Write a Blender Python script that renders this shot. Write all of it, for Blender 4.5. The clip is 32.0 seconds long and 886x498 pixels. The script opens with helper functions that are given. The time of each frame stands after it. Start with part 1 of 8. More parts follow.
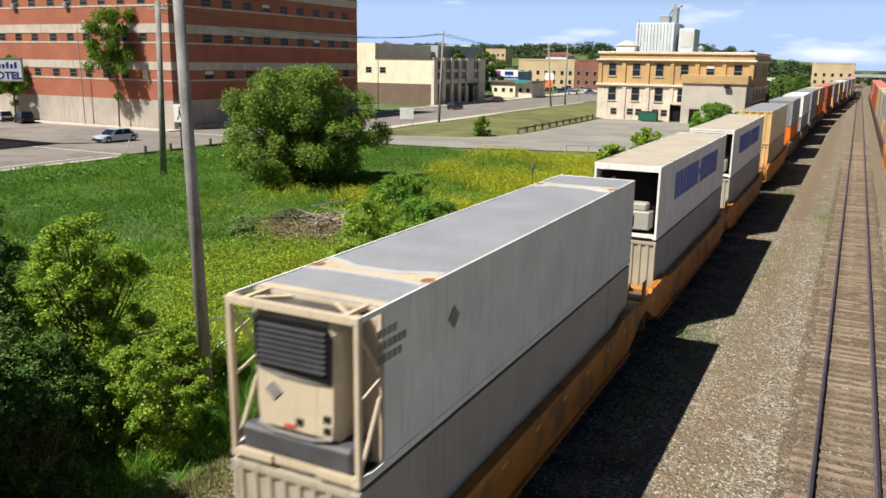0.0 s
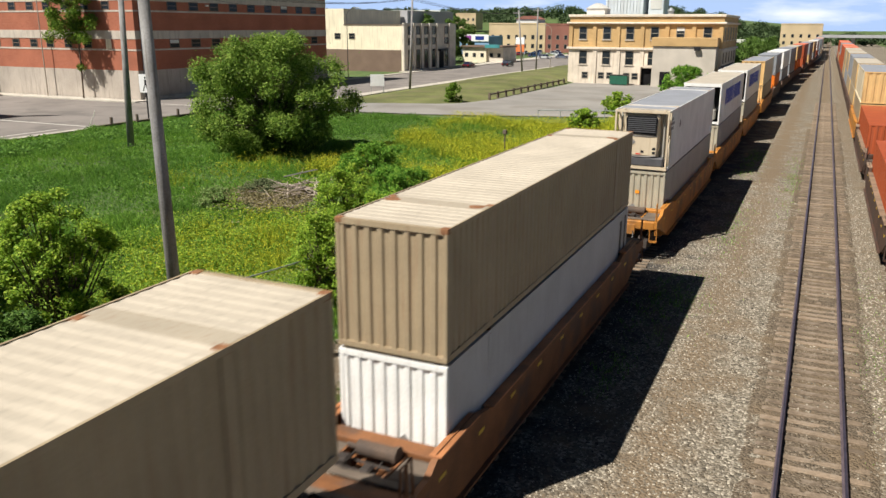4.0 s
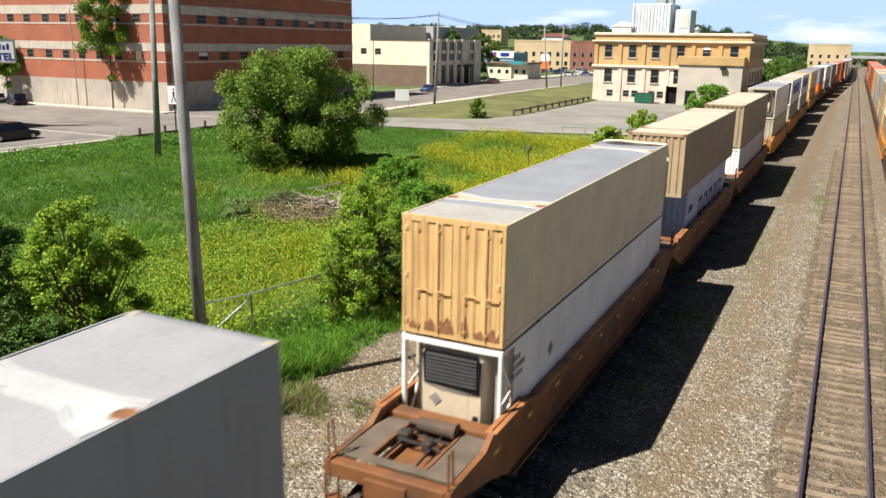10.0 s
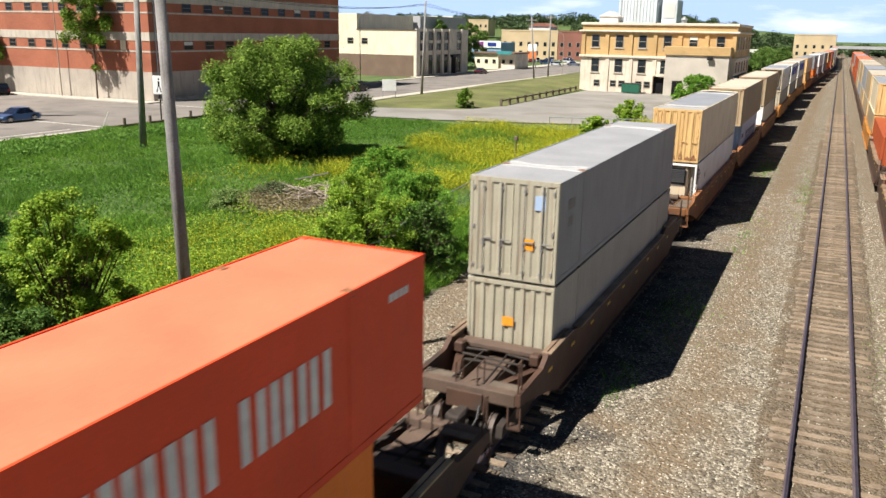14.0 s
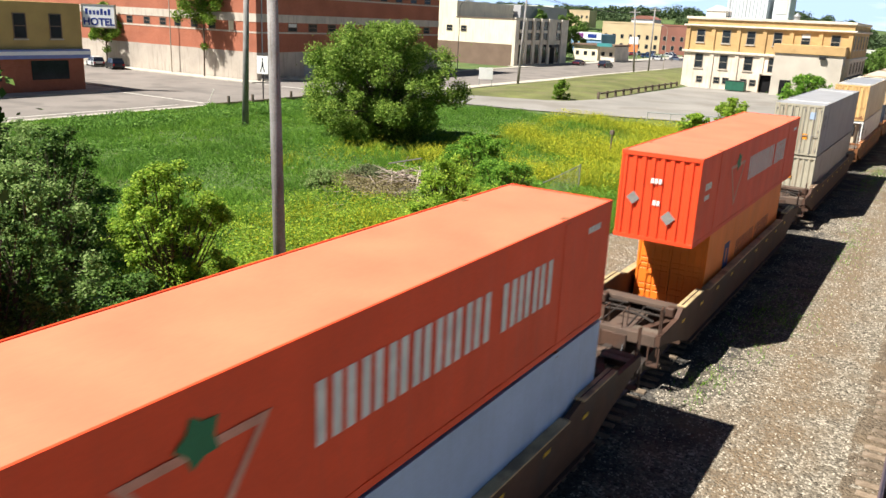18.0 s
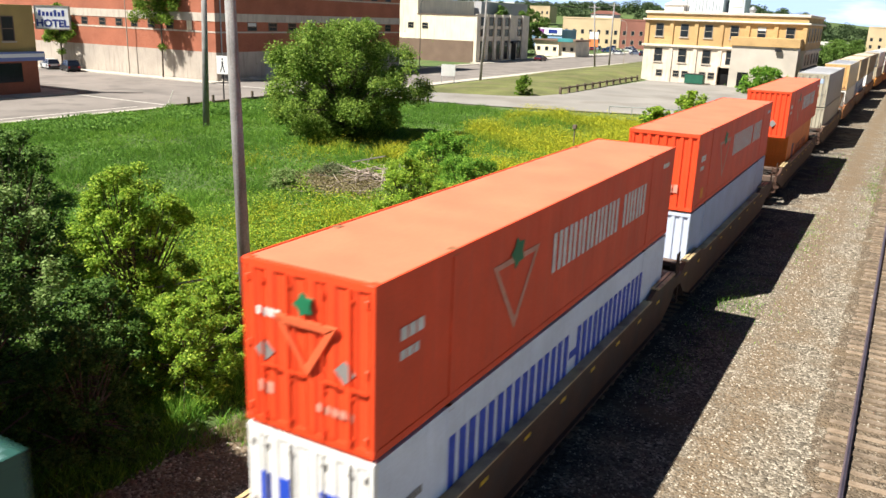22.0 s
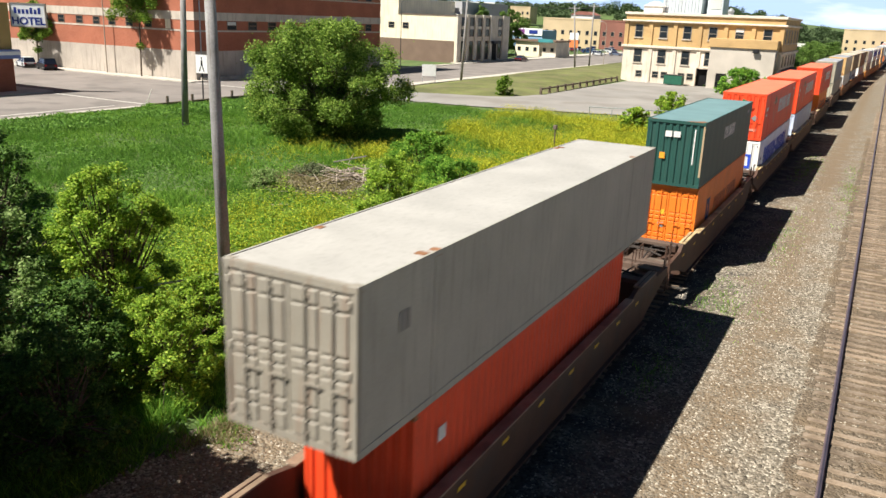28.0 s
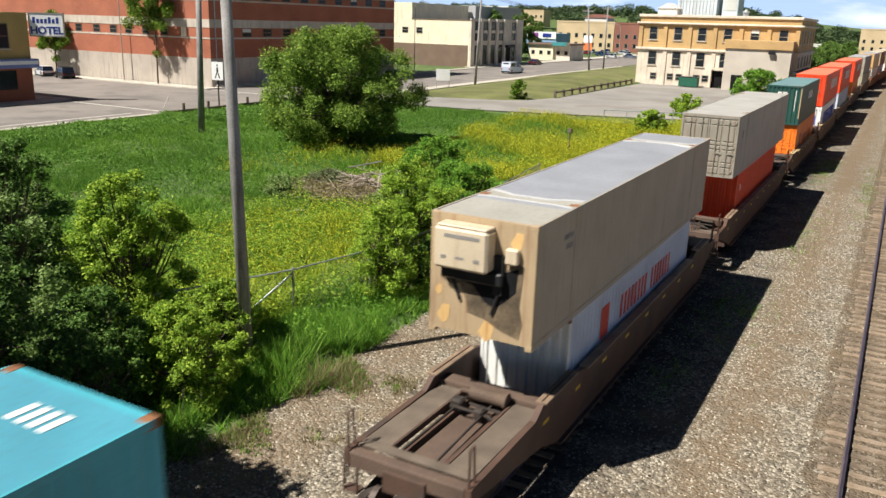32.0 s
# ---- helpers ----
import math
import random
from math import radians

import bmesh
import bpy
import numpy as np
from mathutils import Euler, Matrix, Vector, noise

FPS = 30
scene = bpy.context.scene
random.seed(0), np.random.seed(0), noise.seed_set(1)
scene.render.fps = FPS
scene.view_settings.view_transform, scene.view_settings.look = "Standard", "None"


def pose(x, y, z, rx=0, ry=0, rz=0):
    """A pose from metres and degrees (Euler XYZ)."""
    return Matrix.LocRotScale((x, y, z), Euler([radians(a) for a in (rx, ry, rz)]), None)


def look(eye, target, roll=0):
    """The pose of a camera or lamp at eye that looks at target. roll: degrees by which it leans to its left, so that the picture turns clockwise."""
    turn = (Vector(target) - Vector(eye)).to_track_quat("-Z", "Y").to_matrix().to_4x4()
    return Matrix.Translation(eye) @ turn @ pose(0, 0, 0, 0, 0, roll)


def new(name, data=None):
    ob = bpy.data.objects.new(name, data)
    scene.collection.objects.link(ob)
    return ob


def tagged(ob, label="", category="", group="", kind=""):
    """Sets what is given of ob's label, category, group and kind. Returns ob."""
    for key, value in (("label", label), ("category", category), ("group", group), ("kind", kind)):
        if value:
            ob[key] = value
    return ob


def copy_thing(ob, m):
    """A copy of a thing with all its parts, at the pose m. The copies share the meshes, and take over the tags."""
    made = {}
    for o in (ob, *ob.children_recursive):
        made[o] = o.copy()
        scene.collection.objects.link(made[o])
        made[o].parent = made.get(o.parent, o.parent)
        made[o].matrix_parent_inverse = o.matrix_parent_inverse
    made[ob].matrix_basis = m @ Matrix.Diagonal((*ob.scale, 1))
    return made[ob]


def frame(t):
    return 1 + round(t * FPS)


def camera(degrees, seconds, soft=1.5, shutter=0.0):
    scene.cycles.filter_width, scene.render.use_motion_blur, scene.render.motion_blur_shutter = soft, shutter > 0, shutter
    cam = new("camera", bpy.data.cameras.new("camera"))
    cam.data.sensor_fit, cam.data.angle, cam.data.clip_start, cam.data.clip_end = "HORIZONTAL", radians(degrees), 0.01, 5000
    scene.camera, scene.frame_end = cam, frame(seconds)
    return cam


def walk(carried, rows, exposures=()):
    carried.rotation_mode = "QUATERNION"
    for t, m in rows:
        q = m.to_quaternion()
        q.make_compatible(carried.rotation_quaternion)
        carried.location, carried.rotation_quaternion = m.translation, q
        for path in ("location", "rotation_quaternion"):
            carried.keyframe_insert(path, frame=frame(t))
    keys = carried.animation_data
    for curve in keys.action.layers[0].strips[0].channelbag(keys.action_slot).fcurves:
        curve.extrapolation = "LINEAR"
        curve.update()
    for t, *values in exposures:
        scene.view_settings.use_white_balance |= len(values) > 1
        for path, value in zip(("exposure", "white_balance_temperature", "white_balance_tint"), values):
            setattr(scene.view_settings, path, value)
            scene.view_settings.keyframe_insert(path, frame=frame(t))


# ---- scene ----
cam = camera(57.76, 32.0, 1.5, 0.5)
PATH = [
    (0.0, pose(0.053, 0.064, 10.207, 76.824, -0.850, 26.909)),
    (0.5, pose(0.091, 0.051, 10.216, 76.293, -1.074, 25.949)),
    (1.0, pose(0.077, 0.066, 10.254, 75.533, -1.440, 24.910)),
    (1.5, pose(0.055, 0.034, 10.260, 75.229, -0.665, 25.015)),
    (2.0, pose(0.045, 0.039, 10.250, 75.181, -0.663, 25.501)),
    (2.5, pose(0.061, 0.028, 10.247, 75.295, -0.204, 25.317)),
    (3.0, pose(0.058, 0.040, 10.245, 74.884, -0.313, 25.101)),
    (3.5, pose(0.069, 0.055, 10.250, 74.444, -0.142, 24.826)),
    (5.5, pose(0.056, 0.057, 10.250, 74.817, -0.826, 25.315)),
    (6.0, pose(0.066, 0.023, 10.248, 74.806, -1.088, 25.759)),
    (6.5, pose(0.041, 0.023, 10.238, 74.810, -1.268, 26.345)),
    (7.0, pose(0.053, 0.035, 10.234, 74.679, -1.052, 26.311)),
    (7.5, pose(0.041, 0.047, 10.240, 74.548, -1.020, 26.190)),
    (8.0, pose(0.041, 0.031, 10.239, 74.620, -0.904, 26.180)),
    (8.5, pose(0.043, 0.021, 10.250, 74.692, -1.495, 26.937)),
    (9.0, pose(0.044, 0.027, 10.253, 75.104, -1.427, 26.725)),
    (9.5, pose(0.041, 0.016, 10.244, 75.478, -1.271, 26.778)),
    (10.0, pose(0.054, 0.024, 10.242, 75.553, -0.871, 26.589)),
    (10.5, pose(0.055, 0.022, 10.230, 75.729, -0.424, 26.278)),
    (11.0, pose(0.043, 0.029, 10.240, 75.538, 0.163, 25.969)),
    (11.5, pose(0.029, 0.030, 10.245, 75.412, -0.023, 25.584)),
    (12.0, pose(0.010, 0.037, 10.245, 75.190, -0.289, 25.546)),
    (12.5, pose(-0.001, 0.021, 10.240, 75.084, -0.743, 25.580)),
    (13.0, pose(0.000, 0.000, 10.228, 74.939, -0.894, 25.571)),
    (13.5, pose(0.004, 0.031, 10.237, 74.901, -0.902, 25.580)),
    (15.5, pose(-0.015, 0.052, 10.247, 74.543, -1.039, 26.292)),
    (16.0, pose(-0.050, 0.059, 10.264, 73.438, -0.681, 26.541)),
    (16.5, pose(-0.088, 0.017, 10.247, 73.343, -2.500, 29.505)),
    (17.0, pose(-0.081, -0.031, 10.233, 73.151, -3.618, 30.955)),
    (17.5, pose(-0.075, -0.083, 10.232, 73.993, -2.735, 32.458)),
    (18.0, pose(-0.044, -0.081, 10.230, 73.895, -2.605, 32.498)),
    (18.5, pose(-0.049, -0.088, 10.208, 73.537, -1.811, 32.384)),
    (19.0, pose(-0.010, -0.070, 10.236, 73.393, -2.891, 30.224)),
    (19.5, pose(-0.033, -0.036, 10.236, 74.135, -2.474, 29.266)),
    (20.0, pose(-0.013, -0.030, 10.202, 74.206, -1.431, 29.280)),
    (20.5, pose(-0.011, -0.020, 10.202, 73.284, -1.751, 28.828)),
    (21.0, pose(-0.043, -0.028, 10.208, 73.332, -1.715, 28.642)),
    (21.5, pose(-0.063, -0.037, 10.203, 73.449, -2.128, 29.464)),
    (22.0, pose(-0.041, -0.044, 10.202, 73.819, -1.939, 29.836)),
    (22.5, pose(-0.037, -0.029, 10.199, 74.101, -1.851, 28.868)),
    (23.0, pose(-0.068, -0.001, 10.194, 74.264, -1.935, 28.895)),
    (23.5, pose(-0.033, -0.018, 10.204, 74.363, -1.772, 29.000)),
    (24.0, pose(-0.040, -0.015, 10.211, 74.350, -1.578, 29.047)),
    (24.5, pose(-0.053, -0.027, 10.216, 74.355, -1.792, 29.112)),
    (25.0, pose(-0.060, -0.031, 10.214, 74.585, -1.915, 29.438)),
    (25.5, pose(-0.085, -0.045, 10.227, 74.510, -2.134, 30.214)),
    (26.0, pose(-0.091, -0.057, 10.206, 73.750, -2.171, 29.842)),
    (26.5, pose(-0.070, -0.048, 10.212, 73.772, -2.317, 29.263)),
    (28.5, pose(-0.064, -0.048, 10.213, 73.833, -2.222, 28.429)),
    (29.0, pose(-0.065, -0.039, 10.212, 73.754, -2.201, 28.400)),
    (29.5, pose(-0.073, -0.045, 10.210, 73.848, -2.034, 28.781)),
    (30.0, pose(-0.058, -0.042, 10.203, 73.930, -1.723, 28.463)),
    (30.5, pose(-0.070, -0.050, 10.219, 74.092, -1.979, 28.575)),
    (31.0, pose(-0.086, -0.059, 10.210, 74.154, -1.585, 28.715)),
    (31.5, pose(-0.087, -0.081, 10.224, 73.829, -1.670, 29.443)),
    (32.0, pose(-0.073, -0.094, 10.242, 74.125, -1.607, 29.429)),
]
walk(cam, PATH, [(0, 0.62), (3, 0.60), (6, 0.54), (9, 0.80), (13, 0.86), (15.5, 0.86), (17.5, 1.10), (22, 1.12), (26, 1.10), (29, 0.88), (32, 0.76)])
SUN, SKY = 5.0, 0.021

# ---- world and sun ----
world = bpy.data.worlds.new("sky")
scene.world = world
world.use_nodes = True
wn, wl = world.node_tree.nodes, world.node_tree.links
wn.clear()
w_out, w_bg = wn.new("ShaderNodeOutputWorld"), wn.new("ShaderNodeBackground")
w_sky = wn.new("ShaderNodeTexSky")
w_sky.sky_type, w_sky.sun_disc = "NISHITA", False
w_sky.sun_elevation, w_sky.sun_rotation = radians(53), radians(212.7)
w_sky.air_density, w_sky.dust_density, w_sky.ozone_density = 1.0, 0.3, 1.0
w_co, w_map = wn.new("ShaderNodeTexCoord"), wn.new("ShaderNodeMapping")
w_map.inputs["Scale"].default_value = (1.0, 1.0, 5.5)
w_cl = wn.new("ShaderNodeTexNoise")
w_cl.inputs["Scale"].default_value, w_cl.inputs["Detail"].default_value, w_cl.inputs["Roughness"].default_value = 5.0, 7.0, 0.55
w_rm = wn.new("ShaderNodeMapRange")
w_rm.inputs["From Min"].default_value, w_rm.inputs["From Max"].default_value = 0.54, 0.72
w_rm.inputs["To Max"].default_value = 0.85
w_mix = wn.new("ShaderNodeMix")
w_mix.data_type = "RGBA"
w_mix.inputs["B"].default_value = (36.0, 37.0, 39.0, 1)
wl.new(w_co.outputs["Generated"], w_map.inputs["Vector"])
wl.new(w_map.outputs["Vector"], w_cl.inputs["Vector"])
wl.new(w_cl.outputs["Fac"], w_rm.inputs["Value"])
# fair-weather clouds thin out overhead
w_sep2, w_thin, w_cov = wn.new("ShaderNodeSeparateXYZ"), wn.new("ShaderNodeMapRange"), wn.new("ShaderNodeMath")
w_thin.inputs["From Min"].default_value, w_thin.inputs["From Max"].default_value = 0.18, 0.55
w_thin.inputs["To Min"].default_value, w_thin.inputs["To Max"].default_value = 1.0, 0.12
w_cov.operation = "MULTIPLY"
wl.new(w_co.outputs["Generated"], w_sep2.inputs["Vector"])
wl.new(w_sep2.outputs["Z"], w_thin.inputs["Value"])
wl.new(w_rm.outputs["Result"], w_cov.inputs[0])
wl.new(w_thin.outputs["Result"], w_cov.inputs[1])
wl.new(w_cov.outputs["Value"], w_mix.inputs["Factor"])
w_hue = wn.new("ShaderNodeHueSaturation")
w_hue.inputs["Saturation"].default_value = 1.35
w_hue.inputs["Value"].default_value = 0.72
w_up, w_nm = wn.new("ShaderNodeVectorMath"), wn.new("ShaderNodeVectorMath")
w_up.operation, w_nm.operation = "ADD", "NORMALIZE"
w_up.inputs[1].default_value = (0.0, 0.0, 0.07)
wl.new(w_co.outputs["Generated"], w_up.inputs[0])
wl.new(w_up.outputs["Vector"], w_nm.inputs[0])
wl.new(w_nm.outputs["Vector"], w_sky.inputs["Vector"])
wl.new(w_sky.outputs["Color"], w_hue.inputs["Color"])
# pale haze low over the horizon
w_sep, w_hz, w_low = wn.new("ShaderNodeSeparateXYZ"), wn.new("ShaderNodeMapRange"), wn.new("ShaderNodeMix")
w_hz.inputs["From Min"].default_value, w_hz.inputs["From Max"].default_value = 0.06, 0.14
w_hz.inputs["To Min"].default_value, w_hz.inputs["To Max"].default_value = 0.9, 0.0
w_low.data_type = "RGBA"
w_low.inputs["B"].default_value = (17.0, 23.0, 35.0, 1)
wl.new(w_co.outputs["Generated"], w_sep.inputs["Vector"])
wl.new(w_sep.outputs["Z"], w_hz.inputs["Value"])
wl.new(w_hz.outputs["Result"], w_low.inputs["Factor"])
wl.new(w_hue.outputs["Color"], w_low.inputs["A"])
wl.new(w_low.outputs["Result"], w_mix.inputs["A"])
wl.new(w_mix.outputs["Result"], w_bg.inputs["Color"])
wl.new(w_bg.outputs["Background"], w_out.inputs["Surface"])
w_bg.inputs["Strength"].default_value = SKY
sun = new("sun", bpy.data.lights.new("sun", "SUN"))
sun.data.energy, sun.data.angle, sun.data.color = SUN, radians(0.53), (1.0, 0.95, 0.86)
sun.matrix_world = look((-26.3, -41.0, 65.0), (0, 0, 0))


# ---- materials ----
def hexa(c):
    return (c[0], c[1], c[2], 1.0)


def surf(name, base, rough=0.7, metal=0.0, var=0.18, scale=1.5, fine=40.0, bump=0.15, dirt=None, dirt_amt=0.4, dirt_scale=0.8,
         streak=False, rand=0.0, spec=0.5, dirt_edge=0.12):
    """A weathered surface: broad blotches, fine grain, relief, and dirt of its own colour (streak: it runs down)."""
    m = bpy.data.materials.new(name)
    m.use_nodes = True
    n, l = m.node_tree.nodes, m.node_tree.links
    bs = n["Principled BSDF"]
    bs.inputs["Roughness"].default_value, bs.inputs["Metallic"].default_value = rough, metal
    bs.inputs["Specular IOR Level"].default_value = spec
    co = n.new("ShaderNodeTexCoord")

    def noise_tex(s, detail=4.0, stretch=None):
        t = n.new("ShaderNodeTexNoise")
        t.inputs["Scale"].default_value, t.inputs["Detail"].default_value = s, detail
        if stretch:
            mp = n.new("ShaderNodeMapping")
            mp.inputs["Scale"].default_value = stretch
            l.new(co.outputs["Object"], mp.inputs["Vector"])
            l.new(mp.outputs["Vector"], t.inputs["Vector"])
        else:
            l.new(co.outputs["Object"], t.inputs["Vector"])
        return t

    def mix(a, b, fac, mode="MIX"):
        x = n.new("ShaderNodeMix")
        x.data_type, x.blend_type = "RGBA", mode
        for sock, v in (("A", a), ("B", b), ("Factor", fac)):
            if isinstance(v, (tuple, float, int)):
                x.inputs[sock].default_value = v
            else:
                l.new(v, x.inputs[sock])
        return x.outputs["Result"]

    big, small = noise_tex(scale), noise_tex(fine, 3.0)
    br = n.new("ShaderNodeMapRange")
    br.inputs["From Min"].default_value, br.inputs["From Max"].default_value = 0.3, 0.7
    br.inputs["To Min"].default_value, br.inputs["To Max"].default_value = 1 - var, 1 + var
    l.new(big.outputs["Fac"], br.inputs["Value"])
    hv = n.new("ShaderNodeHueSaturation")
    hv.inputs["Color"].default_value = hexa(base)
    val = br.outputs["Result"]
    fr = n.new("ShaderNodeMapRange")
    fr.inputs["From Min"].default_value, fr.inputs["From Max"].default_value = 0.3, 0.7
    fr.inputs["To Min"].default_value, fr.inputs["To Max"].default_value = 1 - var * 0.6, 1 + var * 0.6
    l.new(small.outputs["Fac"], fr.inputs["Value"])
    mu = n.new("ShaderNodeMath")
    mu.operation = "MULTIPLY"
    l.new(val, mu.inputs[0])
    l.new(fr.outputs["Result"], mu.inputs[1])
    val = mu.outputs["Value"]
    if rand:
        oi, rr, m2 = n.new("ShaderNodeObjectInfo"), n.new("ShaderNodeMapRange"), n.new("ShaderNodeMath")
        rr.inputs["To Min"].default_value, rr.inputs["To Max"].default_value = 1 - rand, 1 + rand
        l.new(oi.outputs["Random"], rr.inputs["Value"])
        m2.operation = "MULTIPLY"
        l.new(val, m2.inputs[0])
        l.new(rr.outputs["Result"], m2.inputs[1])
        val = m2.outputs["Value"]
    l.new(val, hv.inputs["Value"])
    col = hv.outputs["Color"]
    if dirt:
        dt = noise_tex(dirt_scale, 6.0, (6.0, 6.0, 0.5) if streak else None)
        dr = n.new("ShaderNodeMapRange")
        dr.inputs["From Min"].default_value, dr.inputs["From Max"].default_value = 0.52, 0.52 + dirt_edge
        dr.inputs["To Max"].default_value = dirt_amt
        l.new(dt.outputs["Fac"], dr.inputs["Value"])
        col = mix(col, hexa(dirt), dr.outputs["Result"])
    l.new(col, bs.inputs["Base Color"])
    if bump:
        bp = n.new("ShaderNodeBump")
        bp.inputs["Strength"].default_value, bp.inputs["Distance"].default_value = bump, 0.02
        l.new(small.outputs["Fac"], bp.inputs["Height"])
        l.new(bp.outputs["Normal"], bs.inputs["Normal"])
    return m


def leafy(name, base, tip, trans=0.35, rough=0.55):
    """Leaves: each island its own mix of two greens, some light shining through."""
    m = bpy.data.materials.new(name)
    m.use_nodes = True
    n, l = m.node_tree.nodes, m.node_tree.links
    bs, out = n["Principled BSDF"], n["Material Output"]
    bs.inputs["Roughness"].default_value = rough
    bs.inputs["Specular IOR Level"].default_value = 0.15
    ge, rp = n.new("ShaderNodeNewGeometry"), n.new("ShaderNodeValToRGB")
    rp.color_ramp.elements[0].color = hexa([c * 0.55 for c in base])
    rp.color_ramp.elements[1].color = hexa(tip)
    e = rp.color_ramp.elements.new(0.55)
    e.color = hexa(base)
    l.new(ge.outputs["Random Per Island"], rp.inputs["Fac"])
    l.new(rp.outputs["Color"], bs.inputs["Base Color"])
    tr, mx = n.new("ShaderNodeBsdfTranslucent"), n.new("ShaderNodeMixShader")
    l.new(rp.outputs["Color"], tr.inputs["Color"])
    mx.inputs["Fac"].default_value = trans
    l.new(bs.outputs["BSDF"], mx.inputs[1])
    l.new(tr.outputs["BSDF"], mx.inputs[2])
    l.new(mx.outputs["Shader"], out.inputs["Surface"])
    return m


def gravel(name, cols, cell=14.0, dirt=(0.17, 0.13, 0.09), dirt_amt=0.6, dirt_lo=0.5, bands=(), grease_shade=()):
    """Loose stones: each cell its own tone, dark joints, patches of fines; bands (x, half width, amount): ragged lanes
    of dirt along y; the like near-black lanes: black grease with train shade painted in.
    """
    m = bpy.data.materials.new(name)
    m.use_nodes = True
    n, l = m.node_tree.nodes, m.node_tree.links
    bs = n["Principled BSDF"]
    bs.inputs["Roughness"].default_value = 0.9
    bs.inputs["Specular IOR Level"].default_value = 0.2
    co = n.new("ShaderNodeTexCoord")
    vo = n.new("ShaderNodeTexVoronoi")
    vo.inputs["Scale"].default_value = cell
    v2 = n.new("ShaderNodeTexVoronoi")
    v2.inputs["Scale"].default_value = cell * 0.45
    l.new(co.outputs["Object"], vo.inputs["Vector"])
    l.new(co.outputs["Object"], v2.inputs["Vector"])
    rp = n.new("ShaderNodeValToRGB")
    rp.color_ramp.elements[0].color, rp.color_ramp.elements[1].color = hexa(cols[0]), hexa(cols[-1])
    for i, c in enumerate(cols[1:-1]):
        rp.color_ramp.elements.new((i + 1) / (len(cols) - 1)).color = hexa(c)
    sp = n.new("ShaderNodeSeparateColor")
    l.new(vo.outputs["Color"], sp.inputs["Color"])
    l.new(sp.outputs["Red"], rp.inputs["Fac"])
    big = n.new("ShaderNodeTexNoise")
    big.inputs["Scale"].default_value, big.inputs["Detail"].default_value = 0.55, 9.0
    l.new(co.outputs["Object"], big.inputs["Vector"])
    dr = n.new("ShaderNodeMapRange")
    dr.inputs["From Min"].default_value, dr.inputs["From Max"].default_value = dirt_lo, dirt_lo + 0.18
    dr.inputs["To Max"].default_value = dirt_amt
    l.new(big.outputs["Fac"], dr.inputs["Value"])
    mx = n.new("ShaderNodeMix")
    mx.data_type = "RGBA"
    l.new(rp.outputs["Color"], mx.inputs["A"])
    mx.inputs["B"].default_value = hexa(dirt)
    fac = dr.outputs["Result"]
    sx, wob = n.new("ShaderNodeSeparateXYZ"), n.new("ShaderNodeTexNoise")
    wob.inputs["Scale"].default_value, wob.inputs["Detail"].default_value = 0.9, 7.0
    l.new(co.outputs["Object"], sx.inputs["Vector"])
    l.new(co.outputs["Object"], wob.inputs["Vector"])

    def calc(op, a, b):
        t = n.new("ShaderNodeMath")
        t.operation = op
        for i, v in enumerate((a, b)):
            if isinstance(v, (int, float)):
                t.inputs[i].default_value = v
            else:
                l.new(v, t.inputs[i])
        return t.outputs["Value"]
    def lanes(rows, fac):
      for xb, hw, amt in rows:
        d = calc("ABSOLUTE", calc("SUBTRACT", sx.outputs["X"], xb), 0)
        k = calc("ADD", calc("SUBTRACT", 1.0, calc("DIVIDE", d, hw)), calc("MULTIPLY", calc("SUBTRACT", wob.outputs["Fac"], 0.5), 3.0))
        t = n.new("ShaderNodeClamp")
        l.new(calc("MULTIPLY", k, 1.2), t.inputs["Value"])
        fac = calc("MAXIMUM", fac, calc("MULTIPLY", t.outputs["Result"], amt))
      return fac
    l.new(lanes(bands, fac), mx.inputs["Factor"])
    last = mx.outputs["Result"]
    if grease_shade:
        mo = n.new("ShaderNodeMix")
        mo.data_type = "RGBA"
        # near-black of grease, deepened to paint in the train's shadow
        mo.inputs["B"].default_value = (0.034, 0.035, 0.038, 1)
        l.new(last, mo.inputs["A"])
        l.new(lanes(grease_shade, 0.0), mo.inputs["Factor"])
        last = mo.outputs["Result"]
    l.new(last, bs.inputs["Base Color"])
    ad, bp = n.new("ShaderNodeMath"), n.new("ShaderNodeBump")
    l.new(vo.outputs["Distance"], ad.inputs[0])
    l.new(v2.outputs["Distance"], ad.inputs[1])
    bp.invert = True
    bp.inputs["Strength"].default_value, bp.inputs["Distance"].default_value = 0.9, 0.06
    l.new(ad.outputs["Value"], bp.inputs["Height"])
    l.new(bp.outputs["Normal"], bs.inputs["Normal"])
    return m


def glazing(name, tint=(0.02, 0.025, 0.03), rough=0.08):
    m = surf(name, tint, rough, 0.0, 0.3, 0.5, 8.0, 0.02, spec=0.12)
    return m


